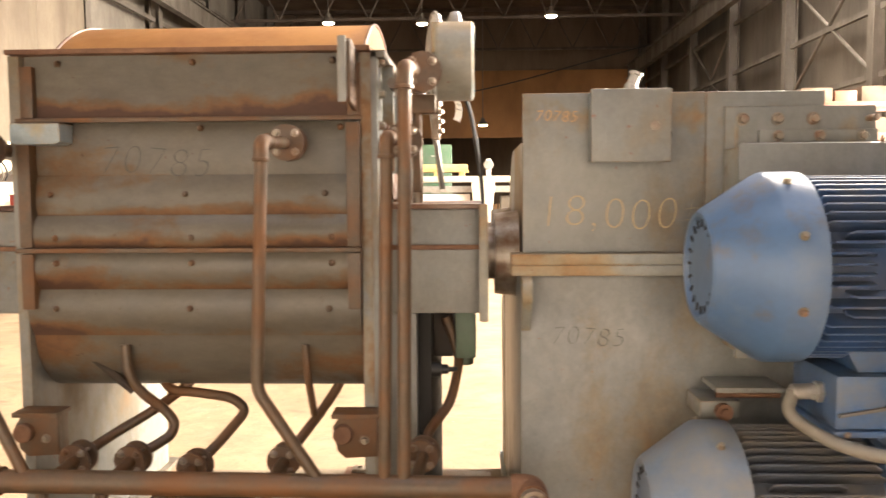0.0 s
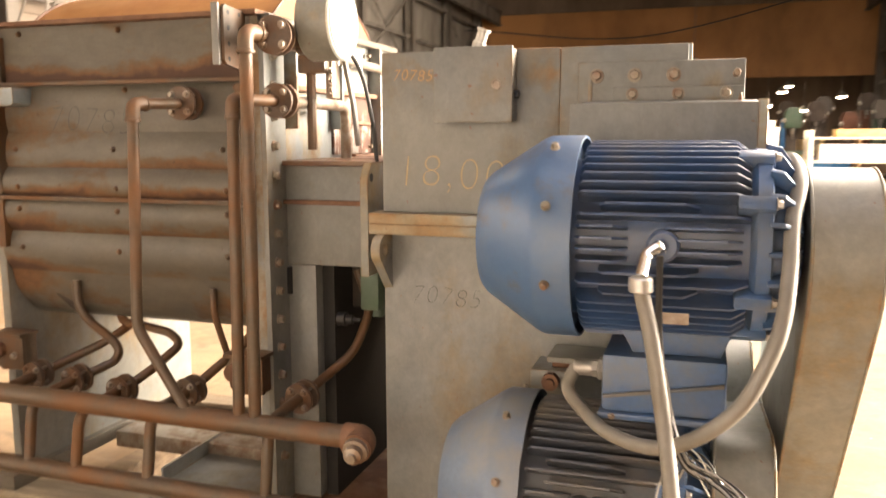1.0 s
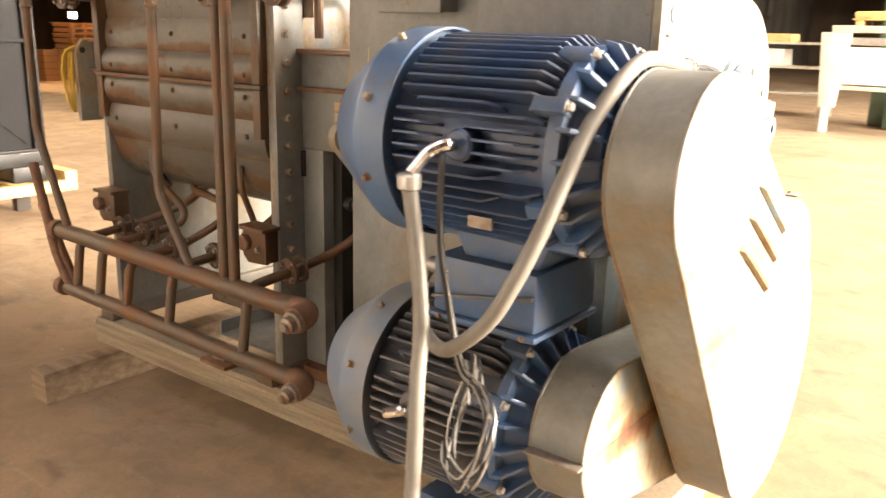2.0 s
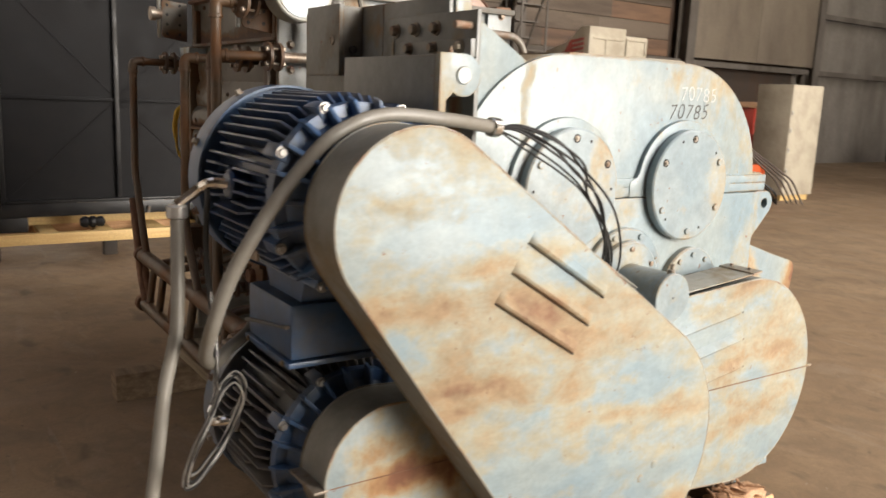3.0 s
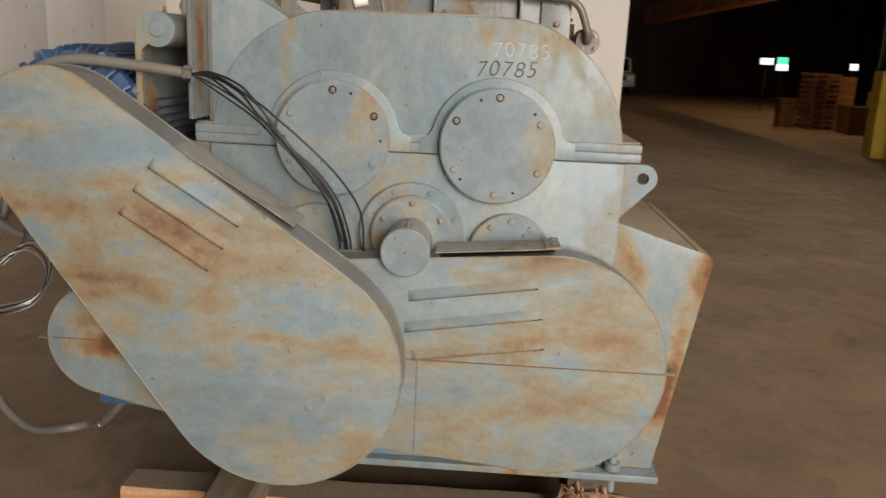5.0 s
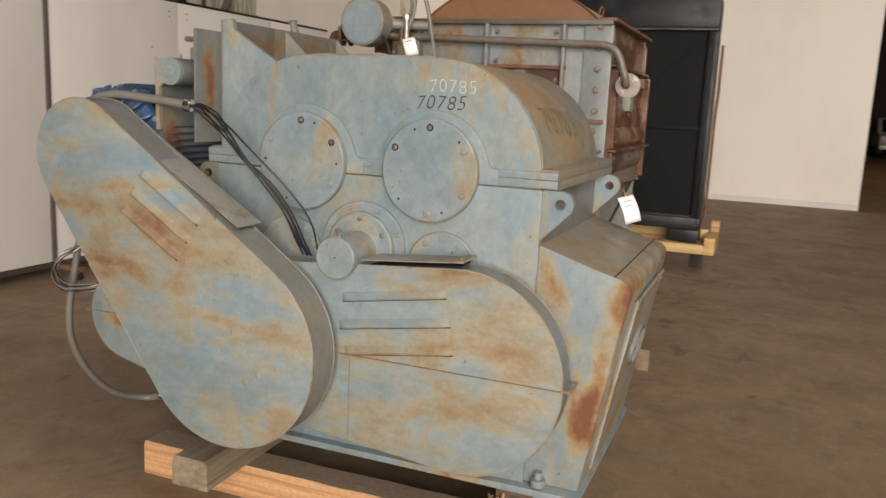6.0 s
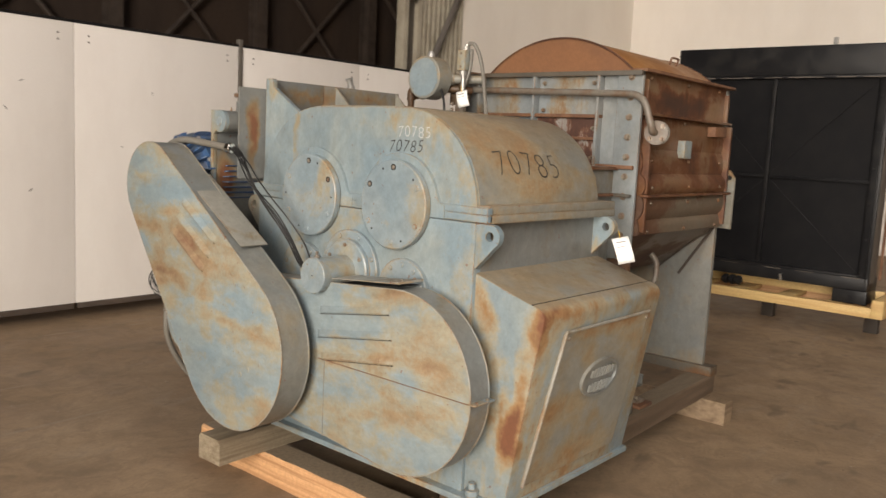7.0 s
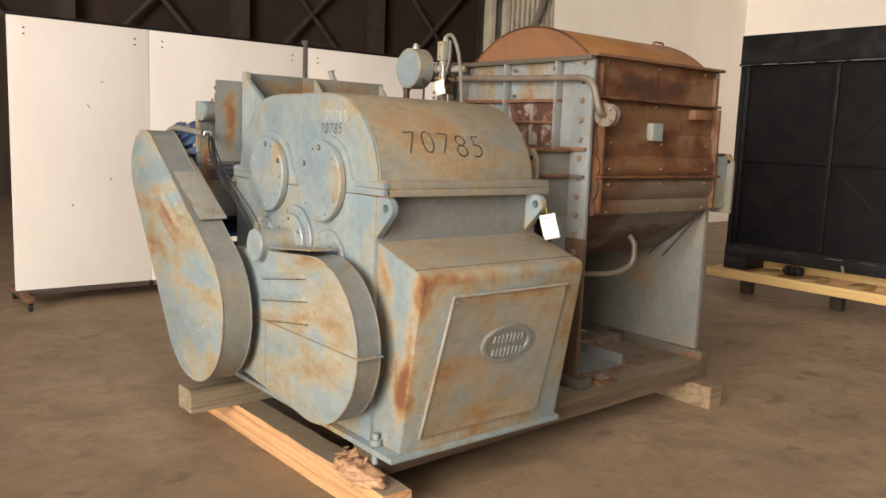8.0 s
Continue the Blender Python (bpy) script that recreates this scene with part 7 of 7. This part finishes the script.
def lattice_post():
    g = thing("lattice_column", (-7.2, -6.2, 0), "pale steel lattice column with a diagonal brace and ribbed cream sheet", "column")
    for x in (-6.75, -7.05):
        part("chord", box(x - 0.05, x + 0.05, -6.28, -6.12, 0, 11.9, 0.004), "dusty_cream", g)
    part("web", box(-7.0, -6.8, -6.22, -6.20, 0, 11.9), "grey_steel", g)
    for k in range(6):
        z = 0.2 + 1.75 * k
        part("lacing", tube([(-6.8, -6.06, z), (-8.05, -6.06, z + 2.3)], 0.05, 0, 8), "grey_steel", g)
    ribs = []
    for k in range(9):
        x = -7.1 - 0.11 * k
        ribs += [(x, -6.17), (x - 0.05, -6.17), (x - 0.06, -6.13), (x - 0.1, -6.13)]
    part("ribbed_sheet", prism(ribs + [(-8.09, -6.19), (-7.1, -6.19)], 0, 11.9, "z"), "dusty_cream", g, "ribbed cream wall sheet")


lattice_post()
for x in (-18, -14.2, -10.4, -6.6, -2.8, 1.0):
    i_column(x, -14.7, 11.9, "dark_steel", "dark brown steel column of the south wall", "south columns", "y")
for k in range(5):
    x = -18 + 3.8 * k
    for z0, z1 in ((2.6, 6.2), (6.2, 2.6)):
        solid("wall_brace", tube([(x + 0.2, -14.7, z0), (x + 3.6, -14.7, z1)], 0.06, 0, 8), "dark_steel", "dark diagonal brace on the south wall", "brace", "south braces", "structure")


def ladder():
    g = thing("rolling_ladder", (-10.0, 7.2, 0), "tall grey steel rolling warehouse ladder", "ladder")
    for y in (6.95, 7.5):
        part("stringer", tube([(-11.0, y, 0.1), (-9.3, y, 3.4)], 0.022, 0, 8), "grey_steel", g)
        part("rear_leg", tube([(-9.25, y, 0.1), (-9.25, y, 4.4)], 0.022, 0, 8), "grey_steel", g)
        part("hand_rail", tube([(-10.95, y, 0.1), (-10.95, y, 0.95), (-9.25, y, 4.4)], 0.018, 0.1, 8), "grey_steel", g)
        part("base_rail", tube([(-9.2, y, 0.12), (-11.0, y, 0.12)], 0.022, 0, 8), "grey_steel", g)
        part("brace", tube([(-10.2, y, 0.12), (-9.25, y, 1.8)], 0.015, 0, 8), "grey_steel", g)
        for x in (-9.25, -10.95):
            part("wheel", turned((x, y - 0.02, 0.055), (0, 1, 0), [(0, 0.054), (0.04, 0.054)], 14), "rubber", g)
    for k in range(12):
        s = (k + 0.6) / 12.5
        x, z = -11.0 + 1.7 * s, 0.1 + 3.3 * s
        part("tread", box(x - 0.1, x + 0.13, 6.97, 7.48, z - 0.012, z + 0.012, 0.003), "grey_steel", g)
    for z in (1.2, 2.4, 3.4):
        part("rear_rung", tube([(-9.25, 6.95, z), (-9.25, 7.5, z)], 0.015, 0, 8), "grey_steel", g)


ladder()
g = thing("leaning_sheet", (-12.0, 9.2, 0), "large tan plywood sheet leaning by the wall boards", "sheet")
part("sheet", prism([(8.5, 0.0), (10.0, 0.0), (10.0, 2.05), (8.97, 1.4), (8.56, 0.86)], -11.86, -11.82, "x", 0.004), "tan_panel", g)
part("prop", box(-12.75, -11.861, 9.3, 9.36, 0.9, 0.98, 0.004), "wood", g)


def moulding_machine():
    g = thing("moulding_machine", (-8.8, 8.4, 0), "cream injection moulding machine with slanted red stripes", "moulding machine")
    part("base", box(-9.4, -8.3, 7.75, 9.25, 0.10, 1.55, 0.02), "dusty_cream", g)
    part("plinth", box(-9.3, -8.4, 7.8, 9.2, 0.0, 0.1), "dark_steel", g)
    hood = [(-9.4, 1.80), (-8.3, 1.80), (-8.3, 2.80), (-8.52, 2.80), (-8.72, 2.64), (-8.9, 2.54), (-9.4, 2.42)]
    part("clamp_house", prism(hood, 7.62, 8.45, "y", 0.015), "dusty_cream", g)
    part("clamp_house", box(-9.3, -8.32, 8.452, 9.0, 1.95, 2.70, 0.02), "dusty_cream", g)
    part("hood_pedestal", box(-9.2, -8.5, 7.8, 8.9, 1.551, 1.80, 0.01), "dark_steel", g)
    part("window", box(-8.56, -8.305, 7.605, 7.618, 1.84, 2.22, 0.003), "black", g, "dark opening in the side of the hood")
    for k in range(5):
        z = 2.02 + 0.075 * k
        stripe = [(-9.38, z), (-8.75 - 0.02 * k, z + 0.05), (-8.62 - 0.02 * k, z + 0.22), (-8.42, z + 0.26), (-8.42, z + 0.30), (-8.65 - 0.02 * k, z + 0.265), (-8.79 - 0.02 * k, z + 0.085), (-9.38, z + 0.035)]
        part("red_stripe", prism(stripe, 7.608 - 0.001 * k, 7.6185, "y"), "red", g, "red paint stripe")
    frame_bars = ((8.47, 8.97, 2.62, 2.66), (8.47, 8.97, 2.36, 2.40), (8.47, 8.51, 2.401, 2.619), (8.93, 8.97, 2.401, 2.619))
    for y0, y1, z0, z1 in frame_bars:
        part("guard_frame", box(-8.319, -8.295, y0, y1, z0, z1, 0.004), "dusty_cream", g)
    part("guard_frame", box(-8.299, -8.28, 7.70, 8.40, 2.60, 2.64, 0.004), "dusty_cream", g)
    part("guard_frame", box(-8.299, -8.28, 7.98, 8.02, 2.10, 2.599, 0.004), "dusty_cream", g)
    part("top_motor", turned((-8.6, 8.62, 2.70), (0, 0, 1), [(0, 0.07), (0.1, 0.07), (0.12, 0.05)], 14), "zinc", g)
    part("barrel", turned((-8.12, 7.95, 1.98), (0, 1, 0), [(0, 0.09), (0.06, 0.13), (0.7, 0.13), (0.72, 0.10), (0.95, 0.10), (0.97, 0.06), (1.1, 0.05)], 20), "dusty_cream", g)
    part("barrel_guard", prism([(-8.28, 2.12), (-7.98, 2.12), (-7.92, 2.2), (-8.28, 2.24)], 8.25, 8.95, "y", 0.008), "dusty_cream", g)
    part("valve_block", box(-8.1, -7.95, 8.86, 9.0, 1.86, 2.06, 0.01), "zinc", g)
    part("valve_block", box(-8.05, -7.92, 7.9, 8.02, 1.74, 1.9, 0.01), "dark_steel", g)
    part("bed", box(-8.7, -7.85, 7.95, 8.85, 1.60, 1.735, 0.01), "zinc", g)
    part("bed_lip", box(-8.72, -7.80, 7.92, 8.88, 1.5515, 1.5985, 0.008), "dusty_cream", g)
    for y in (8.0, 8.8):
        part("bed_screw", turned((-7.85, y, 1.67), (1, 0, 0), [(0, 0.018), (0.012, 0.018)], 8), "dark_steel", g)
    part("panel_arm", tube([(-8.28, 8.30, 2.16), (-8.1, 8.45, 2.22), (-8.0, 8.75, 2.27)], 0.035, 0.05, 10), "dusty_cream", g)
    p = part("control_panel", box(-8.12, -7.98, 8.70, 9.56, 2.19, 2.345, 0.012), "dusty_cream", g)
    part("panel_screen", box(-7.979, -7.972, 8.78, 9.50, 2.215, 2.32), "black", p)
    part("arm_end", box(-8.06, -7.99, 9.40, 9.72, 2.02, 2.06, 0.015), "black", g)
    for k in range(5):
        y = 7.98 + 0.11 * k
        part("hose", hang([(-8.02, y, 2.1), (-7.9, y + 0.02, 1.98), (-7.88, y + 0.07, 1.84), (-7.95, y + 0.12, 1.76)], 0.013, 6, 16), ("rubber", "red", "rubber", "hose_grey", "rubber")[k], g)
    for k in range(3):
        part("cable", hang([(-7.98, 8.95 + 0.05 * k, 1.95), (-7.9, 9.02 + 0.06 * k, 1.75), (-7.95, 9.12 + 0.07 * k, 1.62), (-8.1, 9.16, 1.56)], 0.011, 6, 16), "rubber", g)
    part("label_slot", box(-8.299, -8.29, 8.26, 8.46, 1.40, 1.425, 0.002), "black", g)
    for y in (8.52, 8.63):
        part("vent_slot", box(-8.299, -8.29, y, y + 0.035, 1.08, 1.18, 0.002), "black", g)
        part("vent_slot", box(-8.299, -8.29, y - 0.05, y + 0.015, 0.72, 0.745, 0.002), "black", g)
    part("door_seam", box(-8.2995, -8.297, 8.72, 8.727, 0.15, 1.5), "black", g)
    part("door_handle", box(-8.299, -8.27, 8.78, 8.81, 1.33, 1.42, 0.004), "zinc", g)
    c = thing("control_cabinet", (-6.95, 11.4, 0), "pale cream electrical control cabinet", "cabinet", "control cabinets")
    part("body", box(-7.45, -6.75, 11.0, 11.9, 0.1, 2.02, 0.015), "dusty_cream", c)
    part("plinth", box(-7.4, -6.8, 11.05, 11.85, 0.0, 0.1), "yellow_wood", c)
    for z in (0.5, 0.85, 1.2, 1.5):
        part("hinge", box(-6.749, -6.73, 11.02, 11.05, z, z + 0.08, 0.003), "zinc", c)
    c = thing("control_cabinet", (-8.1, 8.9, 0), "low grey-green electrical cabinet with a dented door", "cabinet", "control cabinets")
    part("body", box(-8.25, -7.9, 8.62, 9.04, 0.0, 1.02, 0.015), "grey_door", c)
    part("door", box(-7.899, -7.885, 8.65, 9.01, 0.08, 0.98, 0.006), "grey_door", c)
    part("latch", box(-7.884, -7.87, 8.94, 8.97, 0.2, 0.27, 0.003), "zinc", c)
    c = thing("control_cabinet", (-7.85, 9.4, 0), "tall pale grey electrical cabinet with bottles on brackets", "cabinet", "control cabinets")
    part("body", box(-8.1, -7.6, 9.06, 9.75, 0.0, 1.49, 0.015), "dusty_cream", c)
    part("door", box(-8.06, -7.64, 9.045, 9.059, 0.1, 1.44, 0.006), "dusty_cream", c)
    part("base_skirt", box(-7.599, -7.59, 9.12, 9.70, 0.02, 0.38, 0.004), "motor_blue", c, "blue lower panel")
    for z in (0.95, 0.45):
        part("bottle", turned((-7.52, 9.2, z), (0, 0, 1), [(0, 0.07), (0.2, 0.07), (0.25, 0.05), (0.3, 0.045), (0.34, 0.02)], 16), "dusty_cream", c)
        part("bracket", box(-7.599, -7.45, 9.13, 9.27, z - 0.015, z - 0.001, 0.002), "dark_steel", c)
    part("latch", box(-7.68, -7.65, 9.03, 9.044, 1.2, 1.32, 0.003), "black", c)
    r = thing("hydraulic_unit", (-6.9, 9.6, 0), "orange-red hydraulic power unit with hoses and motor", "hydraulic unit")
    part("tank", box(-7.35, -6.5, 9.3, 10.1, 0.08, 0.68, 0.02), "orange_red", r)
    part("skid", box(-7.4, -6.45, 9.35, 10.05, 0.0, 0.08), "yellow", r, "yellow painted skid")
    part("pump", turned((-7.1, 9.5, 0.68), (0, 0, 1), [(0, 0.12), (0.22, 0.12), (0.26, 0.08), (0.42, 0.07), (0.45, 0.03)], 18), "dark_steel", r)
    part("manifold", box(-6.95, -6.65, 9.5, 9.7, 0.68, 0.9, 0.01), "zinc", r)
    for k in range(3):
        part("hose", hang([(-6.9, 9.5, 0.85), (-6.7 + 0.05 * k, 9.35, 0.95), (-6.5, 9.25 + 0.1 * k, 0.8), (-6.55, 9.4, 0.65), (-6.4 + 0.1 * k, 9.9, 0.3), (-6.3, 10.2, 0.05)], 0.018, 8, 30), "rubber", r)
    for k in range(4):
        loop = [(-7.25 + 0.32 * math.cos(radians(a)) + 0.012 * k, 9.36 + 0.10 * math.sin(radians(a)), 0.78 + 0.03 * k + 0.06 * math.sin(radians(a))) for a in range(0, 360, 24)]
        part("coiled_hose", tube(loop + loop[:1], 0.016, 0, 8), "hose_grey", r)
    part("accumulator", turned((-7.2, 9.75, 0.68), (0, 0, 1), [(0, 0.07), (0.42, 0.07), (0.48, 0.04), (0.56, 0.04), (0.6, 0.06), (0.66, 0.05)], 16), "black", r)
    part("warning_diamond", prism([(9.70, 1.0), (9.75, 0.95), (9.80, 1.0), (9.75, 1.05)], -7.128, -7.122, "x"), "orange_red", r, "small orange diamond")
    part("gauge", turned((-6.9, 9.45, 1.0), (1, -0.4, 0), [(0, 0.06), (0.03, 0.06), (0.035, 0.05)], 16), "zinc", r)
    part("data_plate", box(-6.499, -6.49, 9.42, 9.86, 0.12, 0.27, 0.003), "yellow", r, "yellow blank plate")
    for k in range(4):
        part("lance", tube([(-6.75, 9.75 + 0.06 * k, 0.95), (-6.3 + 0.05 * k, 10.1 + 0.08 * k, 0.45), (-6.2 + 0.06 * k, 10.35 + 0.05 * k, 0.06)], 0.016, 0.1, 8), "dark_steel", r)
    b = thing("red_press_bed", (-10, 13.4, 0), "red-painted press frame with a wooden top", "press")
    part("frame", box(-11.2, -8.9, 13.0, 13.9, 1.05, 1.6, 0.02), "red", b)
    part("top", box(-11.3, -8.8, 12.9, 14.0, 1.6, 1.72, 0.01), "raw_wood", b)
    for x in (-10.75, -10.0, -9.25):
        part("divider", box(x, x + 0.06, 12.94, 12.988, 1.06, 1.59, 0.004), "red", b)
    for x in (-11.1, -10.3, -9.5, -9.0):
        part("leg", box(x, x + 0.1, 13.05, 13.85, 0.0, 1.05), "red", b)
    part("placard", box(-10.1, -9.85, 12.99, 12.999, 1.28, 1.45), "yellow", b, "small blank yellow placard")


moulding_machine()


def rack(x, y, label):
    g = thing("storage_rack", (x, y, 0), label, "rack", "racks down the hall")
    for dx in (-1.2, 1.2):
        for dy in (-0.4, 0.4):
            part("upright", box(x + dx - 0.05, x + dx + 0.05, y + dy - 0.05, y + dy + 0.05, 0, 1.7, 0.004), "cream", g)
    for z in (0.45, 1.0, 1.5):
        part("shelf", box(x - 1.2, x + 1.2, y - 0.42, y + 0.42, z, z + 0.05, 0.004), "cream", g)
    part("load", box(x - 1.0, x + 0.3, y - 0.35, y + 0.35, 1.051, 1.4, 0.01), "white_panel", g)
    part("pallet_load", box(x - 0.7, x + 0.4, y - 0.35, y + 0.35, 1.551, 1.72, 0.01), "yellow_wood", g)


def press_table(x, y):
    g = thing("press_table", (x, y, 0), "pale steel machine table with a pallet on top", "machine table")
    part("top_beam", box(x - 1.7, x + 2.3, y - 0.45, y + 0.45, 1.74, 1.86, 0.01), "cream", g)
    part("rail", box(x - 1.65, x + 2.2, y - 0.40, y - 0.30, 1.53, 1.66, 0.006), "zinc", g)
    part("front_panel", box(x - 1.6, x - 0.13, y - 0.36, y + 0.30, 0.86, 1.50, 0.01), "white_panel", g)
    part("front_panel", box(x + 0.5, x + 2.1, y - 0.30, y + 0.30, 0.95, 1.45, 0.01), "siding", g)
    part("lower_rail", box(x - 1.65, x + 2.2, y - 0.42, y - 0.34, 0.76, 0.83, 0.006), "cream", g)
    for dx in (0.0, 2.0, -1.75):
        part("leg", prism([(x + dx - 0.1, 1.735), (x + dx + 0.38, 1.735), (x + dx + 0.26, 0.45), (x + dx, 0.45)], y - 0.5, y - 0.37, "y", 0.01), "cream", g)
        part("foot", box(x + dx + 0.06, x + dx + 0.17, y - 0.49, y - 0.38, 0.0, 0.449, 0.006), "white_panel", g)
    part("handwheel", turned((x + 0.25, y - 0.5, 2.08), (0, -1, 0), [(0, 0.09), (0.03, 0.1), (0.06, 0.09)], 20), "zinc", g)
    part("wheel_post", box(x + 0.2, x + 0.3, y - 0.47, y - 0.37, 1.861, 2.2, 0.006), "white_panel", g)
    p = thing("pallet", (x - 0.8, y, 1.86), "yellow wooden pallet lying on the machine table", "pallet")
    for dx in (-1.35, -0.85, -0.35):
        part("bearer", box(x + dx, x + dx + 0.12, y - 0.4, y + 0.4, 1.861, 1.95, 0.004), "yellow_wood", p)
    for k in range(5):
        part("deck_board", box(x - 1.4, x - 0.15, y - 0.42 + 0.18 * k, y - 0.29 + 0.18 * k, 1.951, 1.975, 0.003), "yellow_wood", p)
    part("load", box(x - 1.38, x - 0.17, y - 0.38, y + 0.38, 1.976, 2.10, 0.03), "yellow_wood", p)


press_table(-1.05, 13.75)
for x, y, h, mat in ((-1.6, 14.9, 0.8, "green"), (-0.75, 14.8, 0.75, "green"), (-1.95, 15.4, 2.6, "green"), (0.4, 15.6, 1.9, "cream")):
    g = thing("tool_cabinet", (x, y, 0), "faded steel tool cabinet standing behind the table", "cabinet", "tool cabinets")
    part("body", box(x - 0.35, x + 0.35, y - 0.25, y + 0.25, 0.04, h, 0.012), mat, g)
    part("base", box(x - 0.33, x + 0.33, y - 0.23, y + 0.23, 0, 0.04), "dark_steel", g)
    for k in range(3):
        part("drawer", box(x - 0.31, x + 0.31, y - 0.262, y - 0.251, 0.1 + k * (h - 0.12) / 3, 0.07 + (k + 1) * (h - 0.12) / 3, 0.004), mat, g)
        part("pull", box(x - 0.1, x + 0.1, y - 0.275, y - 0.263, 0.02 + (k + 0.8) * (h - 0.12) / 3, 0.045 + (k + 0.8) * (h - 0.12) / 3, 0.003), "zinc", g)
rack(3.4, 16.5, "cream steel storage rack with a pallet on top")
rack(-4.6, 16.5, "pale steel storage rack with long shelves")


def workshop_machine(x, y, h, mat, mat2, label):
    """A drill press or milling machine seen far down the hall."""
    g = thing("workshop_machine", (x, y, 0), label, "machine", "far workshop machines")
    part("base", box(x - 0.5, x + 0.5, y - 0.4, y + 0.4, 0, 0.35, 0.03), mat, g)
    part("pillar", box(x - 0.2, x + 0.2, y - 0.05, y + 0.35, 0.351, h, 0.03), mat, g)
    part("work_table", box(x - 0.7, x + 0.6, y - 0.45, y - 0.06, 0.85, 1.0, 0.01), mat2, g)
    part("head", prism([(x - 0.28, h - 0.55), (x + 0.28, h - 0.55), (x + 0.3, h), (x + 0.12, h + 0.22), (x - 0.2, h + 0.2), (x - 0.3, h)], y - 0.5, y + 0.3, "y", 0.02), mat2, g)
    part("spindle", turned((x, y - 0.3, h - 0.56), (0, 0, -1), [(0, 0.09), (0.2, 0.07), (0.21, 0.03), (0.4, 0.02)], 12), "zinc", g)
    part("handwheel", turned((x + 0.3, y - 0.3, h - 0.3), (1, 0, 0), [(0, 0.02), (0.08, 0.02), (0.08, 0.16), (0.1, 0.16)], 14), "chrome", g)
    part("work_lamp", turned((x - 0.35, y - 0.5, h - 0.2), (0, -0.6, -1), [(0, 0.03), (0.1, 0.08), (0.12, 0.08)], 12), "white_panel", g)


for x, y, h, a, b in ((3.2, 30.5, 2.4, "dark_steel", "green"), (4.3, 33.0, 2.7, "grey_steel", "dark_steel"), (5.6, 33.6, 2.3, "dark_steel", "dim_orange"), (6.9, 34.6, 2.8, "green", "grey_steel"),
                      (7.6, 31.5, 2.5, "dark_steel", "cream"), (5.2, 38.0, 3.1, "dark_steel", "grey_steel"), (7.2, 39.5, 3.3, "dim_orange", "dark_steel"), (3.6, 37.5, 2.9, "blue", "dark_steel"), (2.2, 34.0, 2.4, "dark_steel", "dim_orange")):
    workshop_machine(x, y, h, a, b, "old pedestal machine tool far down the hall")
g = thing("work_bench", (6.2, 29.6, 0), "pale wooden work bench down the hall", "bench")
part("bench_top", box(5.2, 7.2, 29.2, 30.0, 1.45, 1.55, 0.01), "wood", g)
for x in (5.3, 7.0):
    part("leg", box(x, x + 0.12, 29.25, 29.95, 0, 1.449, 0.01), "wood", g)
part("back_board", box(5.4, 7.1, 29.9, 29.96, 0.2, 1.3), "cardboard", g)


def blue_bin(x, y):
    g = thing("plastic_bin", (x, y, 0), "blue plastic bulk bin on the hall floor", "bin", "blue bins")
    part("tub", turned((x, y, 0.12), (0, 0, 1), [(0, 0.62), (0.6, 0.72), (0.6, 0.66)], 4), "blue", g)
    part("base", box(x - 0.5, x + 0.5, y - 0.5, y + 0.5, 0.0, 0.119), "dark_steel", g)


blue_bin(4.35, 29.0)
blue_bin(3.5, 31.5)
for i, (x, y) in enumerate(((6.6, 27.0), (7.0, 31.0), (4.4, 36.0), (-6, 30), (-9, 22), (-9.5, 27), (0.5, 38), (-4, 40))):
    g = thing("machine_crate", (x, y, 0), "wooden machine crate far down the hall", "crate", "far crates")
    h = 0.9 + 0.25 * (i % 3)
    part("box", box(x - 0.6, x + 0.6, y - 0.5, y + 0.5, 0.1, h, 0.01), ("wood", "cream", "yellow_wood")[i % 3], g)
    part("skid", box(x - 0.6, x + 0.6, y - 0.5, y + 0.5, 0, 0.1), "old_wood", g)
    for s in (-0.4, 0.4):
        part("batten", box(x + s - 0.04, x + s + 0.04, y - 0.52, y - 0.501, 0.1, h), "old_wood", g)


def pallet_rack(x, y):
    g = thing("pallet_rack", (x, y, 0), "tall orange pallet rack stacked with brown cartons", "pallet rack", "orange racks")
    for dx in (-1.3, 1.3):
        for dy in (-0.5, 0.5):
            part("upright", box(x + dx - 0.05, x + dx + 0.05, y + dy - 0.05, y + dy + 0.05, 0, 3.6, 0.004), "dark_steel", g)
    for z in (1.3, 1.95, 2.6, 3.25):
        for dy in (-0.5, 0.5):
            part("beam", box(x - 1.3, x + 1.3, y + dy - 0.03, y + dy + 0.03, z, z + 0.11, 0.004), "dim_orange", g)
        part("deck", box(x - 1.25, x + 1.25, y - 0.46, y + 0.46, z + 0.111, z + 0.13), "old_wood", g)
        part("carton", box(x - 1.1, x - 0.45, y - 0.4, y + 0.4, z + 0.131, z + 0.42, 0.01), "cardboard", g)
        part("carton", box(x - 0.4, x + 0.05, y - 0.4, y + 0.4, z + 0.131, z + 0.36, 0.01), "dim_orange", g)
        part("carton", box(x + 0.15, x + 1.0, y - 0.4, y + 0.4, z + 0.131, z + 0.45, 0.01), "cardboard", g)


pallet_rack(6.9, 14.8)
